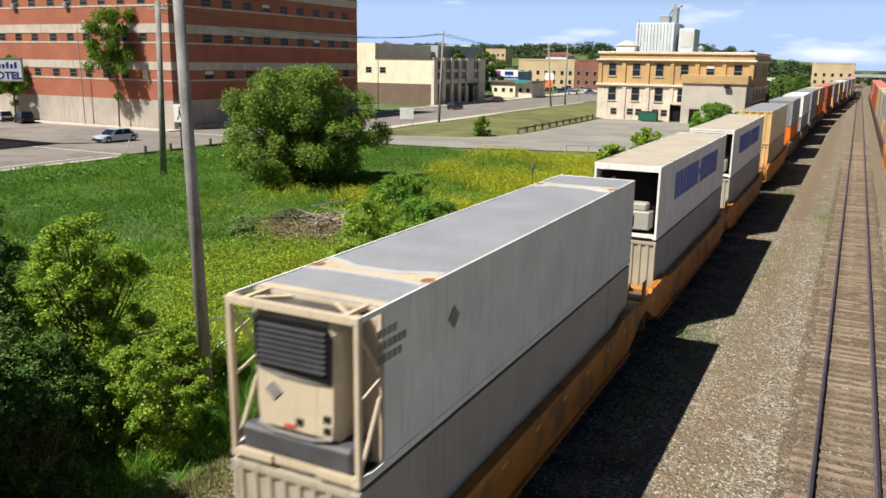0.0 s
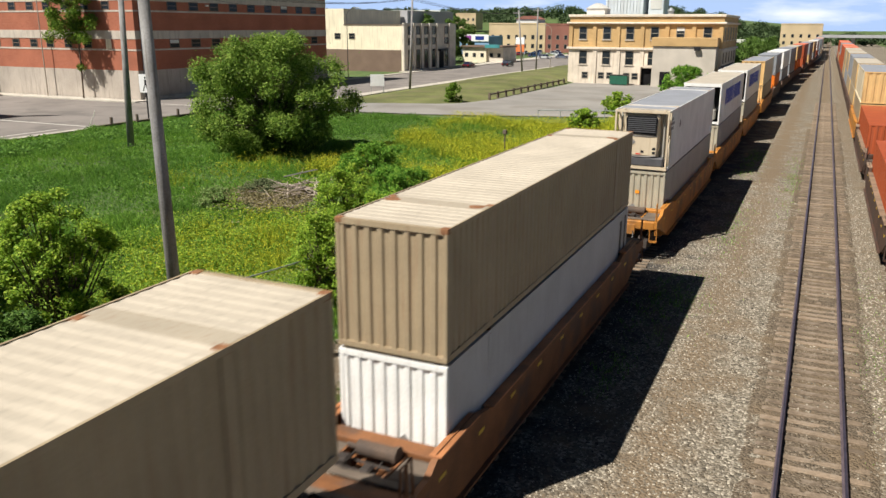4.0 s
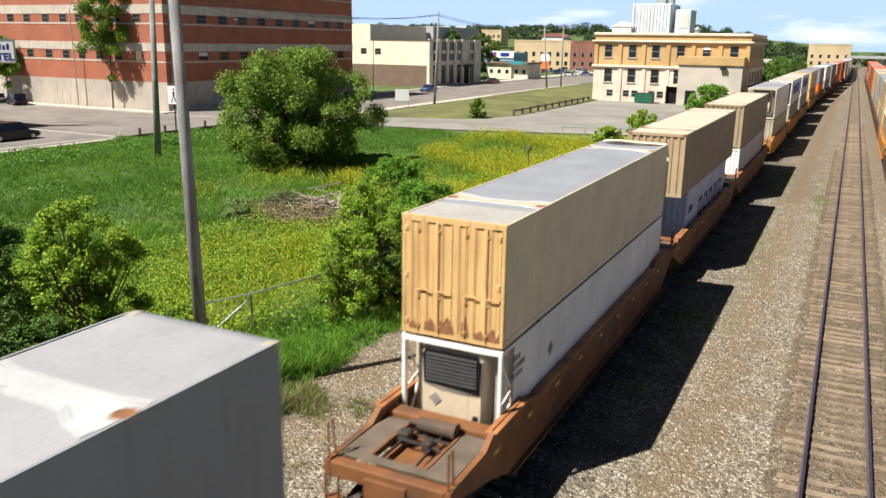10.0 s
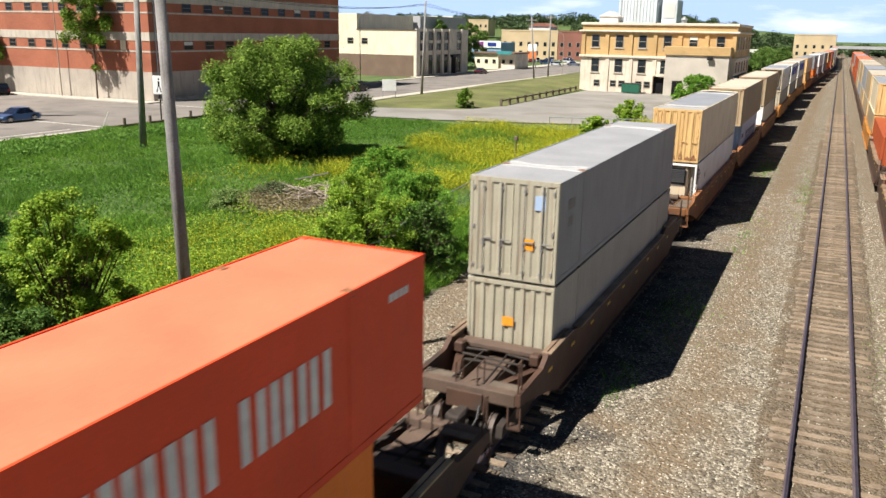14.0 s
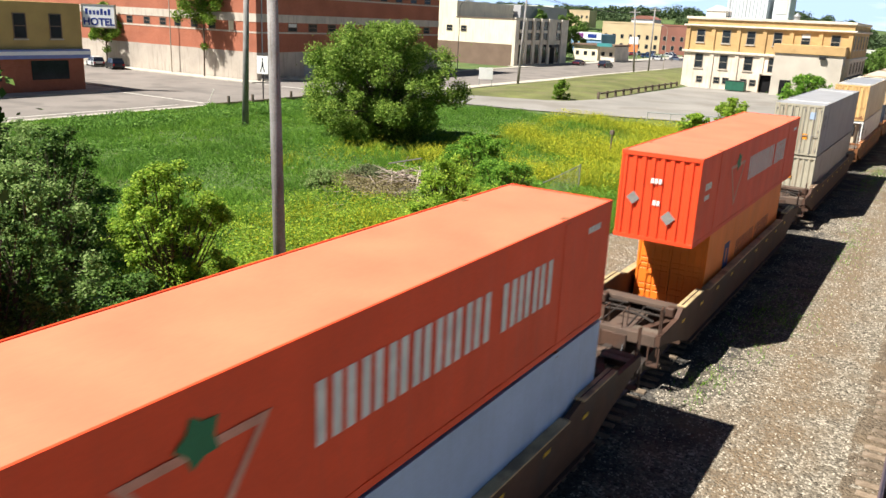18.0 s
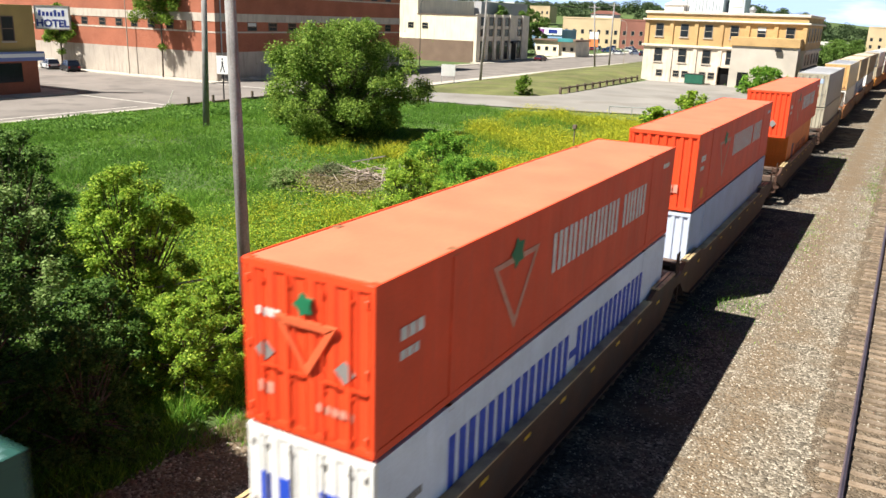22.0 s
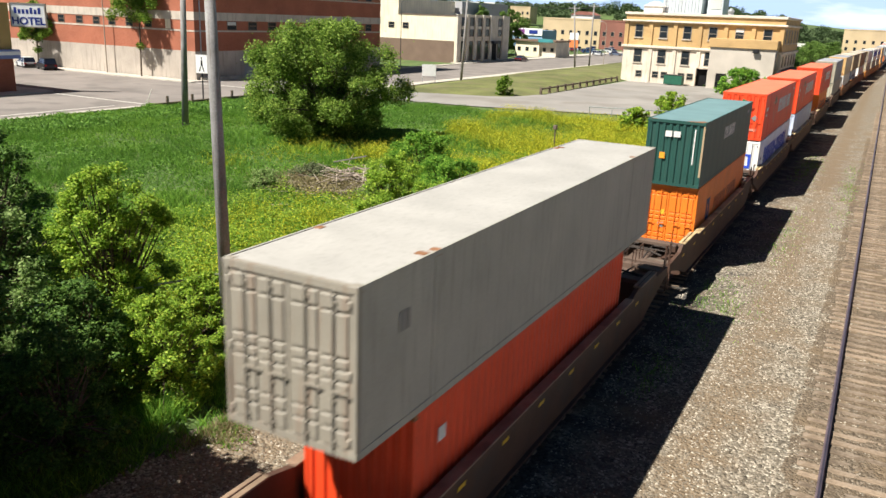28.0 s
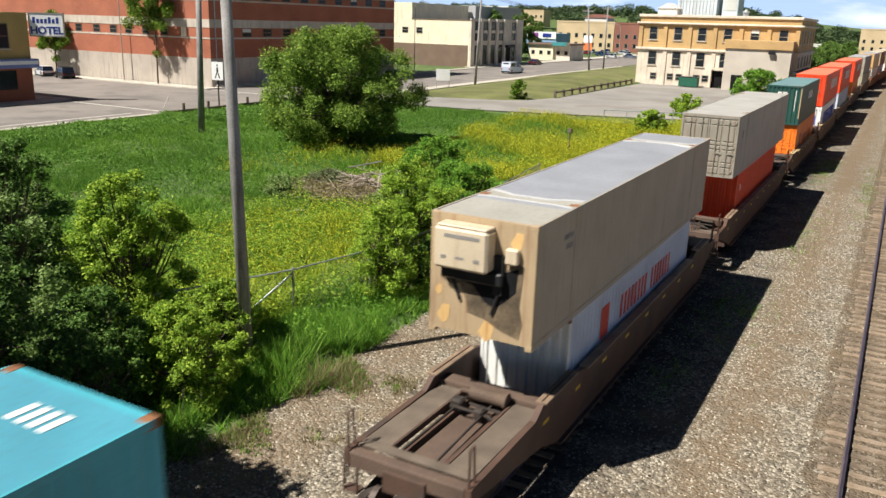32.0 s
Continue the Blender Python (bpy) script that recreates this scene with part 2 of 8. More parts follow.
RUST = (0.20, 0.075, 0.028)
GRIME = (0.10, 0.085, 0.065)
M = {
    # last lane: greasy stone beside the train, darkened further as its shadow
    "ballast": gravel("ballast_stone", [(0.045, 0.038, 0.029), (0.245, 0.212, 0.162), (0.115, 0.097, 0.072), (0.46, 0.41, 0.33), (0.08, 0.068, 0.052), (0.30, 0.258, 0.20)], 12.5, (0.185, 0.136, 0.088), 0.85, 0.47, ((-2.6, 1.2, 0.9), (0.92, 1.4, 0.9), (3.0, 1.0, 0.6), (-12.8, 1.6, 0.75)), ((-6.6, 2.4, 0.78),)),
    "rail": surf("rail_steel", (0.13, 0.10, 0.115), 0.55, 0.3, 0.25, 3, 60, 0.1),
    "rail_top": surf("rail_running_band", (0.26, 0.22, 0.28), 0.35, 0.9, 0.2, 3, 60, 0.05),
    "tie": surf("tie_timber", (0.195, 0.145, 0.10), 0.9, 0, 0.35, 3, 25, 0.5, (0.24, 0.195, 0.15), 0.6, 3.0, rand=0.35),
    "soil": surf("field_soil", (0.075, 0.125, 0.03), 0.95, 0, 0.4, 0.12, 3.0, 0.6, (0.10, 0.10, 0.03), 0.6, 0.2),
    "lawn": surf("mown_grass", (0.125, 0.135, 0.042), 0.95, 0, 0.35, 0.2, 6.0, 0.6, (0.16, 0.14, 0.07), 0.6, 0.3),
    "asphalt": surf("worn_asphalt", (0.205, 0.182, 0.166), 0.9, 0, 0.16, 0.15, 12, 0.2, (0.13, 0.118, 0.108), 0.7, 0.25),
    "lot": surf("gravelled_lot", (0.25, 0.235, 0.215), 0.92, 0, 0.16, 0.12, 10, 0.3, (0.19, 0.17, 0.15), 0.7, 0.15),
    "concrete": surf("pale_concrete", (0.48, 0.44, 0.38), 0.85, 0, 0.14, 0.5, 20, 0.15, (0.30, 0.26, 0.22), 0.5, 0.6),
    "curb": surf("kerb_concrete", (0.42, 0.38, 0.33), 0.85, 0, 0.15, 1, 20, 0.15),
    "paint_line": surf("faded_road_paint", (0.55, 0.53, 0.48), 0.8, 0, 0.2, 2, 30, 0.05, (0.25, 0.23, 0.21), 0.8, 2.0),
    "glass": glazing("window_glass"),
    "dark": surf("dark_recess", (0.010, 0.010, 0.011), 0.8, 0, 0.3, 2, 20, 0.05, spec=0.12),
    "black": surf("black_plastic", (0.018, 0.018, 0.020), 0.45, 0, 0.2, 3, 40, 0.1, spec=0.25),
    "tyre": surf("tyre_rubber", (0.02, 0.02, 0.02), 0.9, 0, 0.2, 4, 50, 0.2, spec=0.2),
    "chrome": surf("bare_metal", (0.55, 0.55, 0.55), 0.3, 0.9, 0.1, 4, 50, 0.05),
    "galv": surf("galvanised_steel", (0.42, 0.44, 0.45), 0.5, 0.7, 0.2, 4, 40, 0.1),
    "pole": surf("weathered_pole_timber", (0.26, 0.25, 0.245), 0.9, 0, 0.25, 1.2, 18, 0.5, (0.14, 0.12, 0.10), 0.6, 1.5, True),
    "wire": surf("cable_sheath", (0.03, 0.03, 0.03), 0.7, 0, 0.1, 3, 30, 0.0),
    "post": surf("post_timber", (0.13, 0.10, 0.075), 0.9, 0, 0.3, 3, 25, 0.4),
    "white": surf("white_sign_paint", (0.80, 0.80, 0.80), 0.5, 0, 0.05, 2, 30, 0.02),
    "signblue": surf("navy_sign_paint", (0.01, 0.03, 0.22), 0.5, 0, 0.05, 2, 30, 0.02),
    "orange_sign": surf("orange_sign_sheet", (0.85, 0.30, 0.01), 0.5, 0, 0.05, 2, 30, 0.02),
    "bark": surf("bark", (0.10, 0.075, 0.055), 0.95, 0, 0.4, 4, 30, 0.7),
    "twig": surf("dead_twigs", (0.38, 0.315, 0.265), 0.95, 0, 0.3, 4, 30, 0.5, rand=0.35),
    "leaf_big": leafy("maple_leaves", (0.125, 0.23, 0.025), (0.32, 0.45, 0.075)),
    "leaf_tree": leafy("fresh_tree_leaves", (0.15, 0.255, 0.038), (0.38, 0.50, 0.10), 0.4),
    "leaf_field": leafy("coarse_meadow_leaves", (0.115, 0.25, 0.042), (0.23, 0.40, 0.07), 0.4),
    "leaf_ashen": leafy("ashen_brush_leaves", (0.13, 0.17, 0.075), (0.30, 0.31, 0.17), 0.25),
    "leaf_lime": leafy("lime_green_leaves", (0.245, 0.405, 0.048), (0.56, 0.68, 0.095), 0.5),
    "leaf_dark": leafy("shrub_leaves", (0.065, 0.14, 0.024), (0.17, 0.27, 0.06), 0.25),
    "leaf_weed": leafy("tall_weeds", (0.13, 0.30, 0.035), (0.33, 0.52, 0.075), 0.4),
    "leaf_grey": leafy("grey_green_leaves", (0.22, 0.34, 0.10), (0.46, 0.58, 0.23), 0.5),
    "leaf_far": leafy("distant_foliage", (0.065, 0.105, 0.045), (0.12, 0.165, 0.075), 0.2),
    "leaf_mid": leafy("hazy_green_leaves", (0.10, 0.185, 0.035), (0.21, 0.31, 0.07), 0.3),
    "blade": leafy("meadow_grass", (0.165, 0.335, 0.042), (0.285, 0.46, 0.065), 0.45),
    "blade_d": leafy("meadow_grass_dark", (0.105, 0.245, 0.036), (0.20, 0.36, 0.055), 0.45),
    "blade_y": leafy("meadow_grass_yellow", (0.32, 0.40, 0.035), (0.54, 0.57, 0.06), 0.45),
    "flower": leafy("yellow_blossom", (0.52, 0.50, 0.03), (0.70, 0.66, 0.045), 0.3),
    "dry": leafy("dry_grass", (0.26, 0.22, 0.11), (0.36, 0.31, 0.17), 0.3),
}


# ---- mesh building ----
class Build:
    """Gathers boxes, tubes and sheets into one mesh."""

    def __init__(self):
        self.v, self.f = [], []

    def add(self, vs, fs):
        k = len(self.v)
        self.v += [tuple(p) for p in vs]
        self.f += [tuple(i + k for i in q) for q in fs]
        return self

    def box(self, x0, x1, y0, y1, z0, z1, c=0.0):
        if c <= 0:
            return self.add([(x0, y0, z0), (x1, y0, z0), (x1, y1, z0), (x0, y1, z0), (x0, y0, z1), (x1, y0, z1), (x1, y1, z1), (x0, y1, z1)],
                            [(3, 2, 1, 0), (4, 5, 6, 7), (0, 1, 5, 4), (1, 2, 6, 5), (2, 3, 7, 6), (3, 0, 4, 7)])
        bm = bmesh.new()
        bmesh.ops.create_cube(bm, size=1.0)
        for q in bm.verts:
            q.co = ((x0 + x1) / 2 + q.co.x * (x1 - x0), (y0 + y1) / 2 + q.co.y * (y1 - y0), (z0 + z1) / 2 + q.co.z * (z1 - z0))
        c = min(c, 0.45 * min(x1 - x0, y1 - y0, z1 - z0))
        bmesh.ops.bevel(bm, geom=bm.edges[:], offset=c, segments=1, affect="EDGES")
        bm.verts.index_update()
        self.add([q.co[:] for q in bm.verts], [[q.index for q in fc.verts] for fc in bm.faces])
        bm.free()
        return self

    def tube(self, a, b, r0, r1=None, n=8):
        a, b = Vector(a), Vector(b)
        r1 = r0 if r1 is None else r1
        d = (b - a).normalized()
        u = d.orthogonal().normalized()
        w = d.cross(u)
        ring = [(math.cos(2 * math.pi * i / n), math.sin(2 * math.pi * i / n)) for i in range(n)]
        vs = [a + (u * c + w * s) * r0 for c, s in ring] + [b + (u * c + w * s) * r1 for c, s in ring]
        fs = [(i, (i + 1) % n, n + (i + 1) % n, n + i) for i in range(n)] + [tuple(range(n - 1, -1, -1)), tuple(range(n, 2 * n))]
        return self.add(vs, fs)

    def line(self, pts, r, n=4):
        """A round bar bent through the points, in one piece."""
        pts = [Vector(p) for p in pts]
        k = len(self.v)
        for i, p in enumerate(pts):
            d = (pts[min(i + 1, len(pts) - 1)] - pts[max(i - 1, 0)]).normalized()
            u = (Vector((0, 0, 1)) if abs(d.z) < 0.9 else Vector((1, 0, 0))).cross(d).normalized()
            w = d.cross(u)
            self.v += [tuple(p + (u * math.cos(2 * math.pi * j / n) + w * math.sin(2 * math.pi * j / n)) * r) for j in range(n)]
        m = len(pts)
        self.f += [(k + i * n + j, k + i * n + (j + 1) % n, k + (i + 1) * n + (j + 1) % n, k + (i + 1) * n + j) for i in range(m - 1) for j in range(n)]
        self.f += [tuple(k + j for j in range(n - 1, -1, -1)), tuple(k + (m - 1) * n + j for j in range(n))]
        return self

    def prism(self, poly, axis, a, b):
        """poly: outline in the two other axes, in order x, y, z."""
        def p(q, h):
            return (h, q[0], q[1]) if axis == "x" else (q[0], h, q[1]) if axis == "y" else (q[0], q[1], h)
        n = len(poly)
        vs = [p(q, a) for q in poly] + [p(q, b) for q in poly]
        return self.add(vs, [(i, (i + 1) % n, n + (i + 1) % n, n + i) for i in range(n)] + [tuple(range(n - 1, -1, -1)), tuple(range(n, 2 * n))])

    def ribs(self, axis, u0, u1, at, out, z0, z1, pitch=0.28, depth=0.035):
        """A corrugated sheet that stands upright along x or y; its troughs lie depth behind at."""
        k = max(2, round((u1 - u0) / pitch))
        s, us = (u1 - u0) / k, []
        for i in range(k):
            b = u0 + i * s
            us += [(b, 0), (b + s * 0.36, 0), (b + s * 0.5, 1), (b + s * 0.86, 1)]
        us.append((u1, 0))
        vs = []
        for z in (z0, z1):
            for u, t in us:
                h = at - out * depth * t
                vs.append((u, h, z) if axis == "x" else (h, u, z))
        n = len(us)
        return self.add(vs, [(i, i + 1, n + i + 1, n + i) for i in range(n - 1)])

    def ribs_flat(self, y0, y1, x0, x1, z, pitch=0.4, depth=0.015):
        """A roof sheet with shallow cross ribs."""
        k = max(2, round((y1 - y0) / pitch))
        s, us = (y1 - y0) / k, []
        for i in range(k):
            b = y0 + i * s
            us += [(b, 0), (b + s * 0.4, 0), (b + s * 0.5, 1), (b + s * 0.9, 1)]
        us.append((y1, 0))
        n = len(us)
        vs = [(x, u, z - depth * t) for x in (x0, x1) for u, t in us]
        return self.add(vs, [(n + i, n + i + 1, i + 1, i) for i in range(n - 1)])

    def mesh(self, name, material, smooth=False):
        me = bpy.data.meshes.new(name)
        me.from_pydata(self.v, [], self.f)
        me.materials.append(material)
        if smooth:
            me.polygons.foreach_set("use_smooth", [True] * len(me.polygons))
        me.update()
        return me


def part(name, b, material, parent, label="", smooth=False):
    ob = new(name, b.mesh(name, material, smooth))
    ob.parent = parent
    if label:
        ob["label"] = label
    return ob


def thing(name, label, category, group="", m=None, kind=""):
    ob = new(name)
    ob.empty_display_size = 0.3
    if m is not None:
        ob.matrix_world = m
    return tagged(ob, label, category, group, kind)


def solid(name, b, material, label="", category="", group="", kind="", smooth=False):
    return tagged(new(name, b.mesh(name, material, smooth)), label, category, group, kind)


def faces_mesh(name, P, material):
    """One mesh from an array of n polygons with k corners each."""
    P = np.asarray(P, dtype=np.float32)
    n, k = P.shape[:2]
    me = bpy.data.meshes.new(name)
    me.vertices.add(n * k)
    me.vertices.foreach_set("co", P.reshape(-1))
    me.loops.add(n * k)
    me.loops.foreach_set("vertex_index", np.arange(n * k, dtype=np.int32))
    me.polygons.add(n)
    me.polygons.foreach_set("loop_start", np.arange(0, n * k, k, dtype=np.int32))
    me.update(calc_edges=True)
    me.materials.append(material)
    return me


# ---- the train ----
def paint(name, c, rust=0.35, rough=0.55, var=0.10):
    return surf("container_" + name, c, rough, 0.0, var, 0.7, 22, 0.04, RUST if rust > 0.3 else GRIME, rust, 1.3, True, dirt_edge=0.25)


C = {
    "white": paint("white_paint", (0.78, 0.775, 0.75), 0.22),
    "roof_gray": paint("roof_grey_sheet", (0.285, 0.295, 0.325), 0.24, 0.5),
    "cream": paint("cream_paint", (0.56, 0.47, 0.34), 0.32),
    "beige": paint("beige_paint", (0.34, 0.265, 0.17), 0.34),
    # lighter copy of the beige, with sun on the roof put into the colour
    "beige_roof": paint("sunlit_beige_roof", (0.49, 0.43, 0.345), 0.3),
    "beige_strap": paint("dull_beige_roof_strap", (0.40, 0.345, 0.265), 0.34),
    "tan": paint("tan_paint", (0.70, 0.60, 0.42), 0.22),
    "tan_end": paint("yellowed_door_paint", (0.62, 0.40, 0.17), 0.5),
    "taupe": paint("taupe_paint", (0.395, 0.34, 0.27), 0.26),
    "tan_streak": paint("streaked_tan_paint", (0.40, 0.30, 0.185), 0.6),
    "gray": paint("grey_paint", (0.25, 0.262, 0.28), 0.22),
    "gray_light": paint("light_grey_paint", (0.36, 0.345, 0.305), 0.28),
    "gray_end": paint("grey_door_paint", (0.38, 0.35, 0.27), 0.45),
    "pale_door": paint("weathered_grey_door_paint", (0.27, 0.245, 0.20), 0.42),
    "pale": paint("pale_grey_paint", (0.37, 0.355, 0.31), 0.3),
    "cool_pale": paint("cool_pale_roof_sheet", (0.47, 0.47, 0.475), 0.15),
    "roof_pale": paint("pale_roof_paint", (0.40, 0.385, 0.355), 0.22),
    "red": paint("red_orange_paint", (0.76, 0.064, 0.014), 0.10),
    # lighter copy of the red that paints in the sunlit roof
    "red_roof": paint("sunlit_red_roof", (0.74, 0.195, 0.105), 0.08),
    "orange": paint("orange_paint", (0.82, 0.20, 0.016), 0.12),
    "orange2": paint("deep_orange_paint", (0.36, 0.07, 0.02), 0.2),
    "blue_white": paint("blue_white_paint", (0.50, 0.56, 0.68), 0.14),
    "gray_blue": paint("grey_blue_paint", (0.36, 0.47, 0.66), 0.12),
    # white side paint tinted blue to carry the skylight on it
    "skylit_white": paint("skylit_white_paint", (0.72, 0.79, 0.90), 0.10),
    "roof_mid": paint("weathered_roof_sheet", (0.34, 0.34, 0.355), 0.2, 0.5),
    "faded": paint("faded_logo_orange", (0.71, 0.125, 0.045), 0.1),
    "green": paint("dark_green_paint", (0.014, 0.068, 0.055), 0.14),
    # a paler, greyer green than the sides
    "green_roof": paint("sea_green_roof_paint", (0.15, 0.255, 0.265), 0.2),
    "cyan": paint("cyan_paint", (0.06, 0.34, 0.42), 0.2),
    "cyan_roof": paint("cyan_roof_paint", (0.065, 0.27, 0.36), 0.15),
    "soot_end": surf("sooty_end_stain", (0.115, 0.085, 0.052), 0.8, 0, 0.5, 1.6, 14, 0.05, (0.30, 0.22, 0.12), 0.7, 1.8, dirt_edge=0.3),
    "soot": surf("sooty_roof_stain", (0.055, 0.05, 0.045), 0.8, 0, 0.4, 1.2, 12, 0.05, (0.16, 0.145, 0.12), 0.7, 1.4),
    "rustcast": surf("rusty_casting", (0.26, 0.12, 0.055), 0.8, 0.2, 0.3, 6, 40, 0.3),
    "yellowcar": surf("car_yellow_paint", (0.46, 0.185, 0.028), 0.6, 0.1, 0.2, 1.2, 25, 0.1, (0.09, 0.06, 0.04), 0.6, 0.9),
    "browncar": surf("car_brown_paint", (0.078, 0.040, 0.026), 0.7, 0.1, 0.25, 1.2, 25, 0.1, (0.05, 0.04, 0.035), 0.6, 0.9),
    "darkcar": surf("car_dark_brown_paint", (0.085, 0.048, 0.034), 0.7, 0.1, 0.25, 1.2, 25, 0.1, (0.05, 0.04, 0.035), 0.6, 0.9),
    "rustcar": surf("car_rust_red_paint", (0.20, 0.080, 0.028), 0.7, 0.1, 0.25, 1.2, 25, 0.1, (0.07, 0.05, 0.04), 0.6, 0.9),
    "dusty": surf("dusty_brown_deck", (0.115, 0.076, 0.056), 0.8, 0.1, 0.25, 1.0, 20, 0.15, (0.08, 0.055, 0.045), 0.6, 1.1),
    "deck": surf("greasy_deck_plate", (0.10, 0.066, 0.046), 0.8, 0.05, 0.3, 1.5, 25, 0.15, (0.05, 0.04, 0.035), 0.5, 1.2),
    "grating": surf("walkway_grating", (0.135, 0.105, 0.08), 0.75, 0.1, 0.25, 2, 60, 0.5),
    # flange tops lightened for sunlight, against side paint darkened for shade
    "worn": surf("sunlit_brown_edge", (0.26, 0.18, 0.12), 0.65, 0.1, 0.3, 1.0, 20, 0.1, (0.12, 0.075, 0.05), 0.6, 1.2),
    "lit_rust": surf("sunlit_orange_edge", (0.42, 0.17, 0.065), 0.65, 0.1, 0.3, 1.0, 20, 0.1, (0.16, 0.08, 0.045), 0.6, 1.2),
    "sill_top": surf("sunlit_sill_top", (0.50, 0.38, 0.20), 0.6, 0.1, 0.25, 1.0, 20, 0.1, (0.14, 0.08, 0.05), 0.6, 1.2),
    "tank": surf("dark_grey_tank_paint", (0.075, 0.075, 0.082), 0.6, 0.1, 0.2, 2, 30, 0.05),
    "truck": surf("cast_truck_steel", (0.045, 0.035, 0.03), 0.8, 0.3, 0.3, 3, 30, 0.3),
    "wheel": surf("wheel_steel", (0.09, 0.07, 0.06), 0.6, 0.5, 0.3, 3, 30, 0.1),
    "mk_white": surf("white_marking", (0.72, 0.70, 0.67), 0.6, 0, 0.15, 3, 30, 0.02),
    "faded_mark": surf("faded_pale_marking", (0.60, 0.27, 0.20), 0.6, 0, 0.2, 3, 30, 0.02),
    "louvre": surf("satin_black_louvre", (0.07, 0.07, 0.075), 0.35, 0.2, 0.2, 3, 30, 0.05),
    "mk_blue": surf("blue_marking", (0.015, 0.065, 0.50), 0.6, 0, 0.15, 3, 30, 0.02),
    "mk_navy": surf("navy_marking", (0.02, 0.035, 0.14), 0.6, 0, 0.15, 3, 30, 0.02),
    "mk_red": surf("red_marking", (0.55, 0.04, 0.02), 0.6, 0, 0.15, 3, 30, 0.02),
    "mk_green": surf("green_marking", (0.01, 0.16, 0.07), 0.6, 0, 0.15, 3, 30, 0.02),
    "mk_gray": surf("grey_marking", (0.22, 0.21, 0.20), 0.6, 0, 0.15, 3, 30, 0.02),
    "mk_orange": surf("orange_placard", (0.80, 0.30, 0.02), 0.6, 0, 0.15, 3, 30, 0.02),
    "mk_yellow": surf("yellow_reflector", (0.65, 0.42, 0.03), 0.5, 0, 0.15, 3, 30, 0.02),
}
W = 2.59
HW = W / 2


def glyph(b, ch, u, v, w, h, t, put):
    """One plain mark: X block, p pair of uprights, O hollow box, i upright, - dash."""
    if ch in "iX":
        put(b, u, u + (t if ch == "i" else w), v, v + h)
    elif ch == "-":
        put(b, u, u + w * 0.7, v + h * 0.42, v + h * 0.58)
    else:
        put(b, u, u + t, v, v + h)
        put(b, u + w - t, u + w, v, v + h)
        if ch == "O":
            put(b, u + t, u + w - t, v + h - t * 0.8, v + h)
            put(b, u + t, u + w - t, v, v + t * 0.8)
    return b


def side_bars(ob, y, z, h, w, pattern, m, gap=0.25, name="letter_bar", thick=0.28):
    """A row of plain marks on the side wall: they stand for a sign that is not spelled out."""
    u = y
    for ch in pattern:
        if ch != " ":
            part(name, glyph(Build(), ch, u, z, w, h, w * thick, lambda b, a, c, d, e: b.box(HW + 0.004, HW + 0.009, a, c, d, e)), m, ob)
        u += w * (0.7 if ch in " -" else (thick if ch == "i" else 1.0) + gap)


def end_bars(ob, x, z, h, w, pattern, m, y=-0.012, name="letter_bar", thick=0.28):
    u = x
    for ch in pattern:
        if ch != " ":
            part(name, glyph(Build(), ch, u, z, w, h, w * thick, lambda b, a, c, d, e: b.box(a, c, y - 0.004, y, d, e)), m, ob)
        u += w * 1.25


def diamond(ob, x, z, r, m, side=False, y=0.0, name="placard"):
    b = Build()
    if side:
        b.prism([(y, z - r), (y + r, z), (y, z + r), (y - r, z)], "x", HW + 0.004, HW + 0.010)
    else:
        b.prism([(x - r, z), (x, z - r), (x + r, z), (x, z + r)], "y", y - 0.02, y - 0.008)
    return part(name, b, m, ob)


def doors(ob, H, m, rod_m, grid=False):
    """Two door leaves with lock rods on the near end."""
    for s in (-1, 1):
        x0, x1 = (-HW + 0.10, -0.01) if s < 0 else (0.01, HW - 0.10)
        b = Build()
        if grid:
            b.box(x0, x1, 0.03, 0.06, 0.12, H - 0.12)
        else:
            b.ribs("x", x0, x1, 0.0, -1, 0.12, H - 0.12, 0.40, 0.035)
        d = part("door", b, m, ob)
        w0 = 0.16
        for i, share in enumerate((0.13, 0.09, 0.23, 0.075, 0.075, 0.29, 0.11) if grid else ()):
            hh = share * (H - 0.30)
            for j in range(2):
                u0 = x0 + 0.05 + j * (x1 - x0 - 0.05) / 2
                part("panel", Build().box(u0, u0 + (x1 - x0) / 2 - 0.10, 0.0, 0.032, w0, w0 + hh - 0.05, 0.014), m, d)
            w0 += hh
        for k in (0.28, 0.72):
            x = x0 + (x1 - x0) * k
            r = Build().tube((x, -0.035, 0.10), (x, -0.035, H - 0.10), 0.018, n=6)
            for z in (0.25, 0.95, 1.05, H - 0.3):
                r.box(x - 0.05, x + 0.05, -0.03, 0.005, z - 0.03, z + 0.03)
            r.box(x, x + 0.30, -0.055, -0.035, 1.10, 1.14)
            part("lock_rod", r, rod_m, d)
        hb = Build()
        for z in (0.3, H * 0.5, H - 0.3):
            xx = x0 if s < 0 else x1 - 0.07
            hb.box(xx, xx + 0.07, -0.03, 0.01, z - 0.06, z + 0.06, 0.01)
        part("hinge", hb, rod_m, d)


